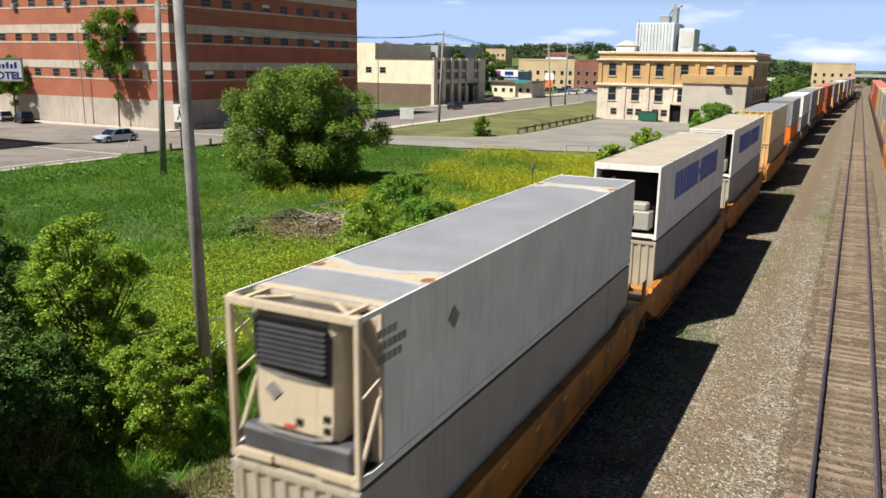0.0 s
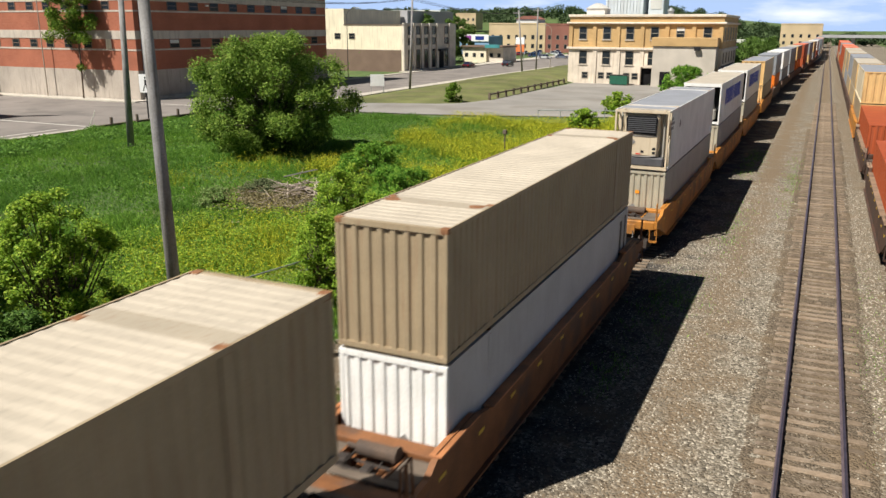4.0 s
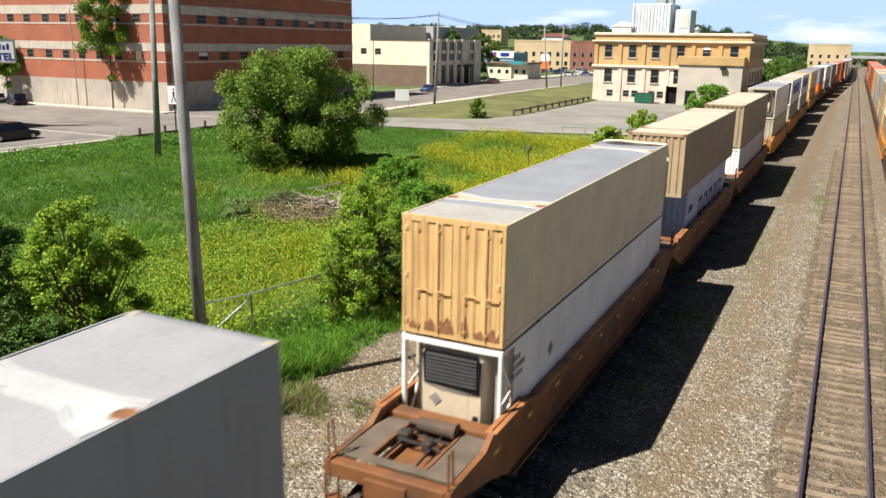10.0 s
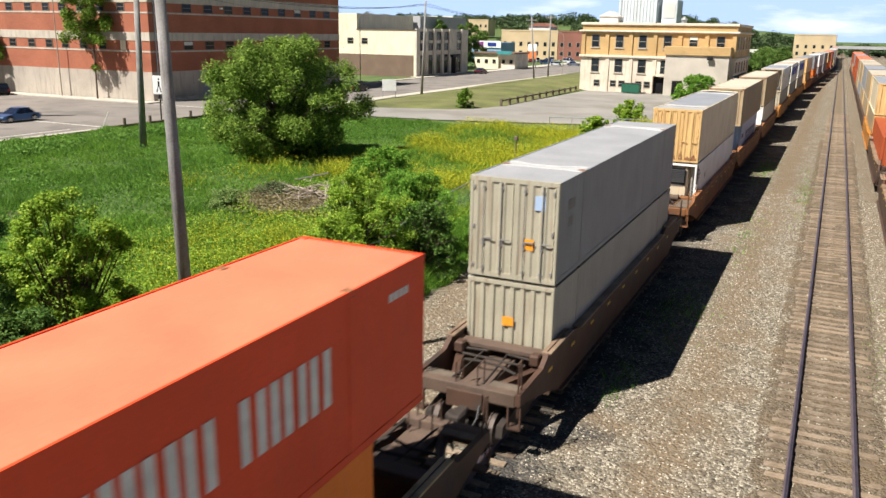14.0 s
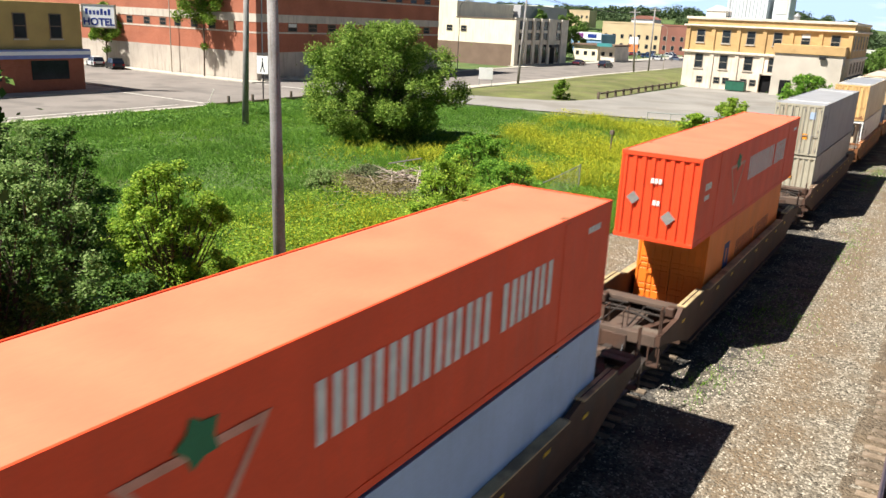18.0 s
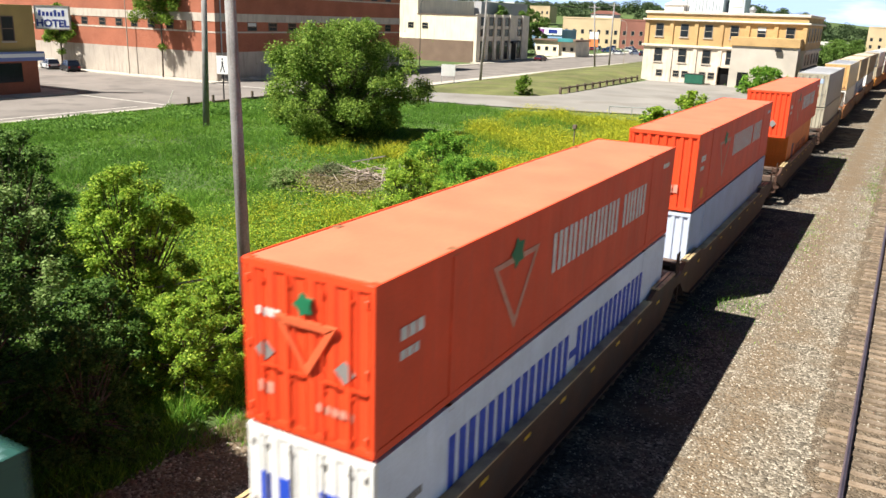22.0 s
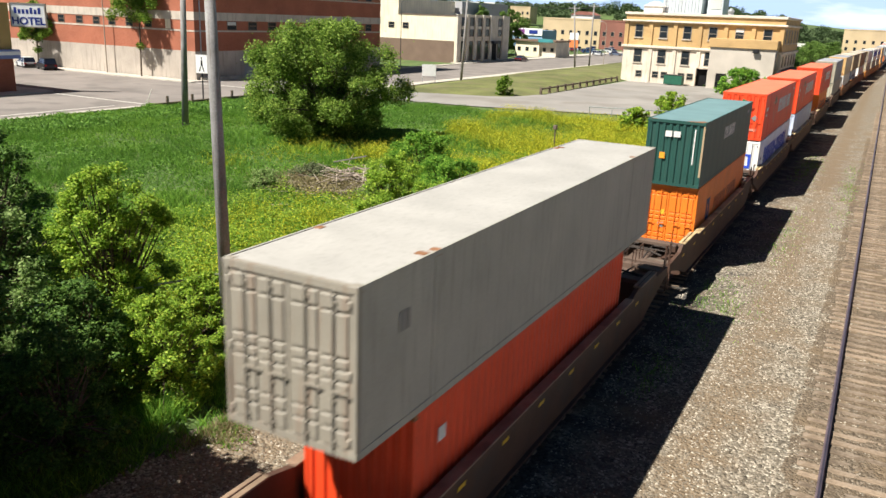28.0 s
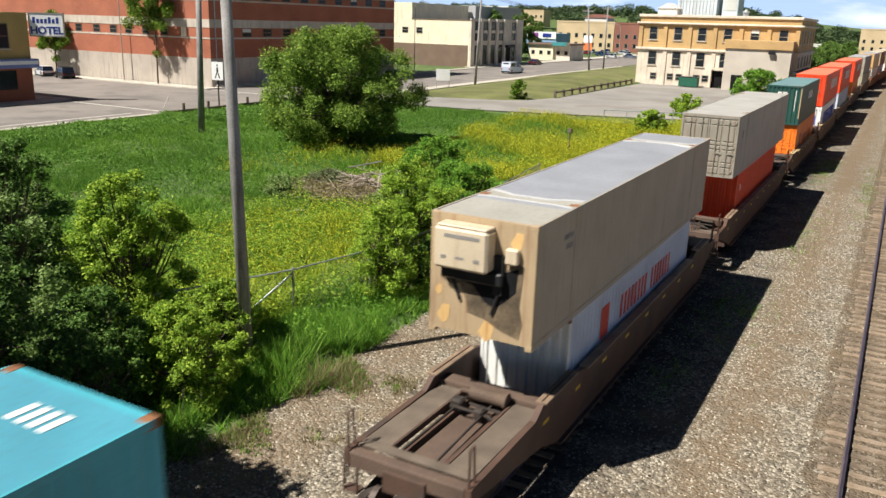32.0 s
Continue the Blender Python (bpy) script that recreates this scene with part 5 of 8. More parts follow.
red_up = ride(plain_box("plain red container far along the train", L53, C["orange2"], C["red_roof"], C["orange2"]), 184.57, Z_UP)
red_low = ride(plain_box("plain rust-red container low in a well car", L53, C["orange2"], C["orange2"], C["orange2"]), 184.57, Z_LOW)
far_car = ride(plain_car("brown well car far along the train", C["browncar"]), 184.57, 0)
f_tan = ride(plain_box("tan ribbed container far along the train", L53, C["beige"], C["beige_roof"], C["tan_end"]), 160.2, Z_UP)
f_gray = ride(plain_box("grey container far along the train", L53, C["gray"], C["roof_gray"], C["gray"]), 139.9, Z_UP)
f_white = ride(plain_box("white container far along the train", L53, C["white"], C["white"], C["white"]), 118.59, Z_UP)
again(f_gray, 118.59, Z_LOW), again(f_gray, 139.9, Z_LOW), again(or_low, 162.23, Z_LOW)
for s0 in (118.59, 139.9, 160.2):
    again(far_car, s0, 0)
for i, (u, lo, s0) in enumerate([(f_gray, f_tan, 207.91), (f_tan, f_gray, 229.23), (f_white, red_low, 249.53),
                                (f_gray, f_gray, 271.87), (f_gray, f_tan, 294.19), (red_up, f_gray, 315.51), (f_tan, red_low, 338.86), (f_gray, f_white, 361.2), (f_gray, f_tan, 383.53)]):
    again(u, s0, Z_UP), again(lo, s0, Z_LOW), again(far_car, s0, 0)


# ---- the standing train on the far track ----
XR = 4.85


def stand(ob, y, z):
    d = copy_thing(ob, pose(XR, y, z))
    return tagged(d, group="containers on the standing train" if z > 0 else "well cars of the standing train")


stand(tan_up, 84.0, Z_UP), stand(tan_low, 84.0, Z_LOW), stand(yc, 84.0, 0)
for u, lo, y in [(f_tan, f_tan, 104.5), (f_gray, f_tan, 125.0), (f_tan, f_gray, 146.0), (f_tan, f_tan, 167.0), (red_up, red_low, 189.0), (red_up, red_low, 210.0), (f_gray, red_low, 231.0), (red_up, f_tan, 252.0), (red_up, red_low, 274.0)]:
    stand(u, y, Z_UP), stand(lo, y, Z_LOW), stand(far_car, y, 0)
stand(red_low, 66.0, Z_LOW), stand(bc, 63.5, 0), stand(red_low, 40.0, Z_LOW), stand(bc, 40.0, 0), stand(bc, 17.5, 0)


# ---- ground, tracks, roads ----
def sheet(name, pts, z, material, label, category, kind="structure"):
    b = Build()
    b.add([(x, y, z) for x, y in pts], [tuple(range(len(pts)))])
    return solid(name, b, material, label, category, kind=kind)


def bank(x, y):
    """Height of the ground at a place."""
    h = -0.12
    if x > -14.6:
        h = -0.26
    # grass bank between the street and the parking lot
    if -63 < x < -42 and y > 98:
        k = min(1, (y - 98) / 45) * min(1, (x + 63) / 5 + 0.15) * min(1, (-42 - x) / 7)
        h = max(h, -0.1 + 1.1 * k)
    # rising ground far off
    if y > 380 or x < -230:
        d = max(0, y - 380, -x - 230)
        if x < -40:
            h += min(22, d * 0.055) * min(1, (-40 - x) / 90)
    return h


def terrain():
    xs = np.concatenate([np.linspace(-2500, -300, 12), np.linspace(-250, -100, 10), np.linspace(-95, -14.8, 60), [-14.4], np.linspace(-12, 40, 8), np.linspace(60, 300, 6), np.linspace(500, 2500, 6)])
    ys = np.concatenate([np.linspace(-600, -60, 6), np.linspace(-40, 200, 90), np.linspace(215, 500, 18), np.linspace(550, 3000, 14)])
    vs = [(x, y, bank(x, y)) for y in ys for x in xs]
    n = len(xs)
    fs = [(j * n + i, j * n + i + 1, (j + 1) * n + i + 1, (j + 1) * n + i) for j in range(len(ys) - 1) for i in range(n - 1)]
    return solid("ground", Build().add(vs, fs), M["soil"], "grassy earth that runs out to the horizon", "ground", kind="structure", smooth=True)


terrain()
sheet("track_bed", [(-14.2, -60), (-12.6, -60), (30, -60), (30, 900), (-12.6, 900), (-14.2, 900)], -0.235, M["ballast"], "crushed stone ballast between the railway tracks", "ballast")


def rail(parent, x, y0, y1, swing=False):
    """One rail; with swing it follows the bend of the moving train's track."""
    ys = [y0, y1] if not swing else [y0, 130.0] + [130 + 11.0 * i for i in range(1, 21)] + [y1]
    prof = [(-0.07, -0.17), (0.07, -0.17), (0.07, -0.155), (0.012, -0.13), (0.012, -0.045), (0.036, -0.035), (0.036, -0.002), (-0.036, -0.002), (-0.036, -0.035), (-0.012, -0.045), (-0.012, -0.13), (-0.07, -0.155)]
    b, t, n = Build(), Build(), len(prof)
    xs = [x + (drift(y) if swing else 0) for y in ys]
    b.add([(xx + u, y, w) for xx, y in zip(xs, ys) for u, w in prof], [(j * n + i, j * n + (i + 1) % n, (j + 1) * n + (i + 1) % n, (j + 1) * n + i) for j in range(len(ys) - 1) for i in range(n)])
    t.add([(xx + u, y, 0.001) for xx, y in zip(xs, ys) for u in (-0.026, 0.026)], [(j * 2, j * 2 + 1, j * 2 + 3, j * 2 + 2) for j in range(len(ys) - 1)])
    r = part("rail", b, M["rail"], parent)
    part("running_band", t, M["rail_top"], r)
    return r


def track(label, x, swing=False):
    ob = thing("track", label, "railway track", "railway tracks", kind="structure")
    rail(ob, x - 0.7525, -60, 900, swing)
    rail(ob, x + 0.7525, -60, 900, swing)
    return ob


XM = 0.92
tracks = [track("railway track under the moving freight train", XT, True), track("empty railway track with rust-dark rails on worn ties", XM), track("railway track under the standing train", XR)]

# main street, side street, pavements, lot
sheet("road", [(-85, -400), (-67.5, -400), (-67.5, 60), (-67.0, 84), (-66.2, 100), (-65.2, 110), (-65.2, 600), (-85, 600), (-85, 88), (-85, 83), (-320, 83), (-320, 62), (-85, 62)], -0.02, M["asphalt"], "worn sunlit asphalt street and crossing", "road")
sheet("parking_lot", [(-67.0, 88), (-55, 86.5), (-43, 88), (-30, 92), (-19.5, 96), (-17.5, 152), (-44, 152), (-43, 140), (-43, 110), (-48, 101), (-58, 97.5), (-66.3, 99.5)], -0.01, M["lot"], "grey gravelled parking lot before the old station", "parking lot")


def pavement(label, pts, z=0.12):
    b = Build().prism(pts, "z", -0.1, z)
    return solid("pavement", b, M["concrete"], label, "pavement", "pavements", "structure")


pavement("pale concrete pavement along the brick building", [(-85, 83.5), (-85, 600), (-90, 600), (-90, 170), (-86.4, 169), (-86.4, 85.8), (-200, 85.8), (-200, 83.2), (-86, 83.2)])
pavement("pale concrete path along the grass bank", [(-65.2, 104), (-64.0, 100.5), (-62.0, 101.0), (-63.0, 110), (-63.0, 210), (-65.2, 210)], 0.10)
pavement("shaded concrete pavement beside the tavern", [(-84.2, -60), (-84.2, 60), (-85.4, 62.3), (-150, 62.3), (-150, 59.3), (-87.2, 59.3), (-87.2, -60)])
lines = Build()
for y in (61.2, 83.9):
    lines.box(-84.5, -68.5, y - 0.18, y + 0.18, -0.018, -0.012)
lines.box(-70.2, -69.9, -60, 58, -0.018, -0.012)
solid("road_marking", lines, M["paint_line"], "faded white crosswalk and stop lines", "road marking", kind="structure")
lt = Build().prism([(-69.2, -60), (-67.4, -60), (-67.4, 62), (-68.2, 62)], "z", -0.05, 0.02)
solid("curb", lt, M["curb"], "low concrete road edge", "kerb", kind="structure")


# ---- buildings ----
def brick_material(name, c1, c2, mortar, w=0.24, h=0.08):
    m = surf(name, c1, 0.88, 0, 0.14, 0.3, 12, 0.1)
    n, l = m.node_tree.nodes, m.node_tree.links
    bs = n["Principled BSDF"]
    src = bs.inputs["Base Color"].links[0].from_socket
    co = n.new("ShaderNodeTexCoord")
    sp, ad, cb = n.new("ShaderNodeSeparateXYZ"), n.new("ShaderNodeMath"), n.new("ShaderNodeCombineXYZ")
    l.new(co.outputs["Object"], sp.inputs["Vector"])
    l.new(sp.outputs["X"], ad.inputs[0])
    l.new(sp.outputs["Y"], ad.inputs[1])
    l.new(ad.outputs["Value"], cb.inputs["X"])
    l.new(sp.outputs["Z"], cb.inputs["Y"])
    bt = n.new("ShaderNodeTexBrick")
    bt.inputs["Scale"].default_value = 1.0
    bt.inputs["Brick Width"].default_value, bt.inputs["Row Height"].default_value, bt.inputs["Mortar Size"].default_value = w, h, 0.008
    bt.inputs["Color1"].default_value, bt.inputs["Color2"].default_value, bt.inputs["Mortar"].default_value = (1, 1, 1, 1), hexa(c2), hexa(mortar)
    l.new(cb.outputs["Vector"], bt.inputs["Vector"])
    mx = n.new("ShaderNodeMix")
    mx.data_type, mx.blend_type = "RGBA", "MULTIPLY"
    mx.inputs["Factor"].default_value = 1.0
    l.new(src, mx.inputs["A"])
    l.new(bt.outputs["Color"], mx.inputs["B"])
    l.new(mx.outputs["Result"], bs.inputs["Base Color"])
    return m


BM = {
    "brick": brick_material("red_brick", (0.36, 0.12, 0.066), (0.80, 0.74, 0.70), (1.0, 1.1, 1.2)),
    "band": surf("grey_stone_band", (0.50, 0.44, 0.37), 0.85, 0, 0.15, 0.5, 15, 0.1, (0.30, 0.26, 0.22), 0.5, 0.6, True),
    "plinth": surf("concrete_plinth", (0.40, 0.35, 0.30), 0.88, 0, 0.18, 0.25, 12, 0.15, (0.27, 0.24, 0.21), 0.6, 0.4, True),
    "cream": surf("cream_render", (0.80, 0.72, 0.55), 0.85, 0, 0.08, 0.4, 15, 0.08, (0.42, 0.35, 0.25), 0.3, 0.5, True),
    "brown": surf("brown_paint", (0.17, 0.115, 0.085), 0.85, 0, 0.12, 0.4, 15, 0.08),
    "greystone": surf("grey_stone_front", (0.62, 0.56, 0.48), 0.85, 0, 0.15, 0.6, 15, 0.12),
    "tanbrick": brick_material("tan_brick", (0.50, 0.33, 0.15), (0.85, 0.82, 0.76), (1.1, 1.1, 1.1)),
    "stone": surf("pale_limestone", (0.66, 0.575, 0.475), 0.85, 0, 0.14, 0.6, 12, 0.12, (0.36, 0.29, 0.20), 0.4, 0.5, True),
    "panel": surf("grey_panel", (0.47, 0.425, 0.365), 0.85, 0, 0.10, 0.4, 12, 0.08),
    "roof": surf("tar_roof", (0.10, 0.095, 0.09), 0.9, 0, 0.2, 0.4, 8, 0.2),
    "silo": surf("white_ribbed_silo", (0.62, 0.66, 0.70), 0.7, 0, 0.08, 0.2, 6, 0.05, (0.42, 0.42, 0.42), 0.4, 0.2, True),
    "yellow": surf("ochre_render", (0.42, 0.29, 0.105), 0.85, 0, 0.10, 0.5, 12, 0.08),
    "frame": surf("window_frame_paint", (0.30, 0.26, 0.21), 0.7, 0, 0.1, 2, 20, 0.05),
    "awning": surf("dark_awning", (0.02, 0.022, 0.03), 0.7, 0, 0.2, 2, 20, 0.1),
    "blueband": surf("blue_fascia", (0.16, 0.21, 0.46), 0.6, 0, 0.1, 1, 20, 0.05),
    "green": surf("green_steel", (0.012, 0.10, 0.06), 0.6, 0.1, 0.15, 2, 20, 0.05),
    "far_tan": surf("hazy_tan_brick", (0.52, 0.40, 0.25), 0.9, 0, 0.15, 0.1, 3, 0.05),
    "far_red": surf("hazy_red_brick", (0.24, 0.10, 0.075), 0.9, 0, 0.15, 0.1, 3, 0.05),
    "far_blue": surf("hazy_blue_wall", (0.22, 0.36, 0.55), 0.9, 0, 0.12, 0.1, 3, 0.05),
    "far_orange": surf("orange_sign_paint", (0.70, 0.20, 0.06), 0.7, 0, 0.1, 0.5, 8, 0.02),
    "purple": surf("purple_sign_paint", (0.30, 0.06, 0.34), 0.7, 0, 0.1, 0.5, 8, 0.02),
    "teal": surf("teal_roof_sheet", (0.04, 0.22, 0.23), 0.6, 0, 0.15, 0.5, 8, 0.05),
    "far_gray": surf("hazy_grey_wall", (0.36, 0.36, 0.37), 0.9, 0, 0.12, 0.1, 3, 0.05),
    "far_white": surf("hazy_white_wall", (0.62, 0.61, 0.58), 0.9, 0, 0.1, 0.1, 3, 0.05),
}


def wall_window(parent, axis, u, at, out, z0, z1, w, sill=True, mullion=True, recess=0.14, fm=None, shade=False):
    """A window in a wall that faces along axis ('x' or 'y') towards out: recessed pane, frame, sill."""
    def bx(b, u0, u1, d0, d1, za, zb, c=0.0):
        lo, hi = sorted((at + out * d0, at + out * d1))
        return b.box(lo, hi, u0, u1, za, zb, c) if axis == "x" else b.box(u0, u1, lo, hi, za, zb, c)
    fm = fm or BM["frame"]
    wd = part("window", bx(bx(bx(bx(Build(), u - w / 2, u - w / 2 + 0.09, 0.005, 0.07, z0, z1), u + w / 2 - 0.09, u + w / 2, 0.005, 0.07, z0, z1), u - w / 2 + 0.09, u + w / 2 - 0.09, 0.005, 0.07, z1 - 0.09, z1), u - w / 2 + 0.09, u + w / 2 - 0.09, 0.005, 0.07, z0, z0 + 0.09), fm, parent)
    part("pane", bx(Build(), u - w / 2 + 0.02, u + w / 2 - 0.02, 0.004, 0.02, z0 + 0.02, z1 - 0.02), M["glass"], wd)
    if mullion:
        b = bx(Build(), u - w / 2 + 0.09, u + w / 2 - 0.09, 0.021, 0.05, (z0 + z1) / 2 - 0.04, (z0 + z1) / 2 + 0.04)
        part("sash_bar", b, fm, wd)
    if shade:
        part("blind", bx(Build(), u - w / 2 + 0.10, u + w / 2 - 0.10, 0.0205, 0.026, z1 - (z1 - z0) * shade, z1 - 0.1), BM["far_white"], wd)
    if sill:
        part("window_sill", bx(Build(), u - w / 2 - 0.1, u + w / 2 + 0.1, 0.0, 0.16, z0 - 0.16, z0 - 0.002), BM["band"], wd)
    return wd


def shell(parent, x0, x1, y0, y1, z0, z1, material, t=0.35, name="wall", roof=True):
    """Four butted walls and a flat roof."""
    part(name, Build().box(x0, x1, y0, y0 + t, z0, z1), material, parent)
    part(name, Build().box(x0, x1, y1 - t, y1, z0, z1), material, parent)
    part(name, Build().box(x0, x0 + t, y0 + t, y1 - t, z0, z1), material, parent)
    part(name, Build().box(x1 - t, x1, y0 + t, y1 - t, z0, z1), material, parent)
    if roof:
        part("roof", Build().box(x0 + t, x1 - t, y0 + t, y1 - t, z1 - 0.5, z1 - 0.3), BM["roof"], parent)


# red brick block with stone bands
bb = thing("brick_building", "red brick building with pale stone bands and concrete base", "building")
BX0, BX1, BY0, BY1 = -150.0, -86.4, 86.0, 134.0
shell(bb, BX0, BX1, BY0, BY1, 4.1, 24.0, BM["brick"])
part("plinth", Build().box(BX0 - 0.03, BX1 + 0.04, BY0 - 0.04, BY1 + 0.03, -0.3, 4.1), BM["plinth"], bb)
for za, zb in ((8.35, 9.5), (13.5, 14.75), (19.6, 20.9)):
    part("stone_band", Build().box(BX0, BX1 + 0.06, BY0 - 0.06, BY1 + 0.03, za, zb), BM["band"], bb)
for row, z in enumerate((7.05, 12.3, 17.4)):
    part("sill_course", Build().box(BX0, BX1 + 0.05, BY0 - 0.05, BY0 - 0.002, z - 0.28, z - 0.05).box(BX1 + 0.002, BX1 + 0.05, BY0, BY1, z - 0.28, z - 0.05), BM["band"], bb)
    for i in range(9):
        wall_window(bb, "x", 93.5 + i * 4.55, BX1, 1, z, z + 1.25, 2.0, False, True, fm=BM["brown"], shade=(0.45 if (i * 7 + row * 3) % 9 == 0 else False))
    for i, x in enumerate((-91.4, -95.4, -99.3, -103.0, -106.4, -110.2, -114.4, -118.2, -122.0, -126.0, -130.0)):
        if row == 0 and i == 0:
            part("wall_box", Build().box(x - 0.5, x + 0.5, BY0 - 0.12, BY0, z, z + 1.3, 0.03), BM["cream"], bb)
        else:
            wall_window(bb, "y", x, BY0, -1, z, z + 1.2, 1.5, False, True, fm=BM["brown"])
    if row == 1:
        for x in (-106.6, -118.4):
            part("air_conditioner", Build().box(x - 0.4, x + 0.4, BY0 - 0.55, BY0, z + 4.9, z + 5.5, 0.04), M["galv"], bb)
part("drain_pipe", Build().tube((BX1 + 0.12, BY0 + 1.0, 0), (BX1 + 0.12, BY0 + 1.0, 24), 0.09), M["galv"], bb)
part("wall_lamp", Build().box(BX1, BX1 + 0.35, 100.6, 101.1, 13.0, 13.25, 0.04), M["white"], bb)
part("door", Build().box(BX1 + 0.04, BX1 + 0.09, 96.0, 98.4, 0.1, 2.9, 0.01), BM["far_gray"], bb, "grey steel door")
part("ledge", Build().box(BX1 + 0.04, BX1 + 0.6, BY0 + 0.5, BY0 + 12, 0.1, 0.45), M["concrete"], bb)

# cream building
cb = thing("cream_building", "cream two-storey building with a brown lower wall and grey stone front", "building")
shell(cb, -104.6, -88.9, 170.0, 199.0, -0.3, 10.4, BM["cream"])
shell(cb, -128.0, -104.65, 170.2, 199.0, -0.3, 14.2, BM["cream"])
part("painted_wall", Build().box(-127.9, -89.2, 169.95, 169.998, -0.2, 4.85), BM["brown"], cb)
part("stone_front", Build().box(-88.9, -88.4, 169.9, 199.1, -0.3, 10.9), BM["greystone"], cb)
for i in range(5):
    y = 172.8 + i * 4.3 + (3.2 if i == 4 else 0)
    wall_window(cb, "x", y, -88.4, 1, 5.9, 10.3, 2.3, False, False, fm=BM["brown"])
    part("spandrel", Build().box(-88.38, -88.30, y - 1.0, y + 1.0, 7.6, 8.3), BM["greystone"], cb)
    wall_window(cb, "x", y, -88.4, 1, 0.4, 4.9, 2.0, False, False, fm=BM["brown"])
    part("pilaster", Build().box(-88.4, -88.05, y + 1.35, y + 2.55, -0.2, 10.95, 0.03), BM["greystone"], cb)
part("entrance", Build().box(-88.4, -88.3, 188.0, 191.6, 0.0, 4.6), M["dark"], cb)
part("entrance_canopy", Build().box(-88.4, -87.2, 187.6, 192.0, 4.2, 4.8, 0.05), BM["awning"], cb)
for x in (-106.5, -102.4):
    wall_window(cb, "y", x, 169.995 if x > -104 else 170.195, -1, 7.2, 8.6, 1.7, False, True)
part("parapet", Build().box(-104.6, -88.4, 169.9, 170.3, 10.4, 10.62), BM["brown"], cb)
gb = thing("grey_building", "dull grey windowless building behind a cream one", "building")
shell(gb, -126.0, -103.0, 200.0, 230.0, -0.3, 14.3, BM["far_gray"])

# the old station
dp = thing("station_building", "old tan brick railway station with a pale stone lower storey", "building")
shell(dp, -44.0, -16.4, 152.0, 176.0, 6.6, 12.0, BM["tanbrick"], 0.4)
shell(dp, -44.0, -16.4, 151.9, 176.1, -0.5, 6.2, BM["stone"], 0.5, "stone_wall", False)
part("belt_course", Build().box(-44.35, -16.05, 151.5, 176.4, 6.2, 6.62, 0.06), BM["stone"], dp)
part("cornice", Build().box(-44.5, -15.9, 151.4, 176.5, 10.75, 11.1, 0.1), BM["stone"], dp)
part("cornice", Build().box(-44.25, -16.15, 151.7, 176.3, 12.0, 12.45, 0.06), BM["stone"], dp)
for x in (-43.7, -39.2, -34.8, -30.4, -26.0, -21.4, -16.8):
    part("pilaster", Build().box(x - 0.35, x + 0.35, 151.75, 152.0, 6.62, 10.75), BM["tanbrick"], dp)
for i, x in enumerate((-41.4, -36.9, -32.65, -28.2, -23.7, -19.05)):
    wall_window(dp, "y", x, 152.0, -1, 8.0, 10.3, 1.5, True, True, shade=0.3 if i == 4 else False)
for i, x in enumerate((-41.2, -36.8, -32.5, -28.4)):
    wall_window(dp, "y", x, 151.9, -1, 3.5, 6.0, 1.55, True, True)
    part("quoin", Build().box(x + 1.9, x + 2.6, 151.7, 151.9, -0.3, 6.2), BM["stone"], dp)
for x in (-40.7, -37.6, -36.0, -32.9, -31.3):
    wall_window(dp, "y", x, 151.9, -1, 0.9, 2.1, 1.2, False, True)
an = part("annex", Build().box(-27.7, -17.0, 148.6, 151.9, -0.3, 7.0), BM["panel"], dp, "lower grey panelled annex")
part("annex_parapet", Build().box(-28.0, -16.8, 148.3, 151.9, 7.0, 8.5, 0.06), BM["tanbrick"], an)
part("lamp", Build().box(-20.6, -19.6, 147.9, 148.4, 6.3, 6.9, 0.05), M["black"], an)
part("door", Build().box(-30.1, -28.0, 151.6, 151.88, 0.0, 3.0), M["dark"], dp, "dark recessed doorway")
part("door", Build().box(-26.2, -24.5, 148.3, 148.58, 0.0, 2.6), M["dark"], dp, "dark doorway")
part("porch_post", Build().box(-30.3, -30.1, 150.8, 151.6, 0, 3.2).box(-28.0, -27.8, 150.8, 151.6, 0, 3.2).box(-30.3, -27.8, 150.8, 151.6, 3.2, 3.4), BM["stone"], dp)
part("awning", Build().prism([(-16.4, 3.6), (-12.8, 2.6), (-12.8, 2.4), (-16.4, 3.2)], "y", 149.0, 172.0), BM["awning"], dp, "dark track-side awning")
for y in (149.5, 155, 161, 167):
    part("awning_brace", Build().tube((-16.4, y, 1.4), (-13.2, y, 2.5), 0.08, n=6), BM["far_red"], dp)
for i in range(5):
    wall_window(dp, "x", 154.5 + i * 4.6, -16.4, 1, 8.0, 10.3, 1.4, True, True)
    wall_window(dp, "x", 154.5 + i * 4.6, -16.4, 1, 4.0, 5.9, 1.4, False, True)
part("roof_hut", Build().box(-42.0, -38.5, 156, 160, 12.0, 13.6).prism([(-42.2, 13.6), (-38.3, 13.6), (-40.2, 14.6)], "y", 155.8, 160.2), BM["far_white"], dp, "white roof hut")
part("roof_vent", Build().tube((-27, 160, 11.5), (-27, 160, 13.2), 0.5, n=12).tube((-27, 160, 13.2), (-27, 160, 13.8), 0.75, 0.1, n=12), M["galv"], dp)
part("mast", Build().tube((-38.4, 158, 12), (-38.4, 158, 18.5), 0.10, 0.05), M["galv"], dp)

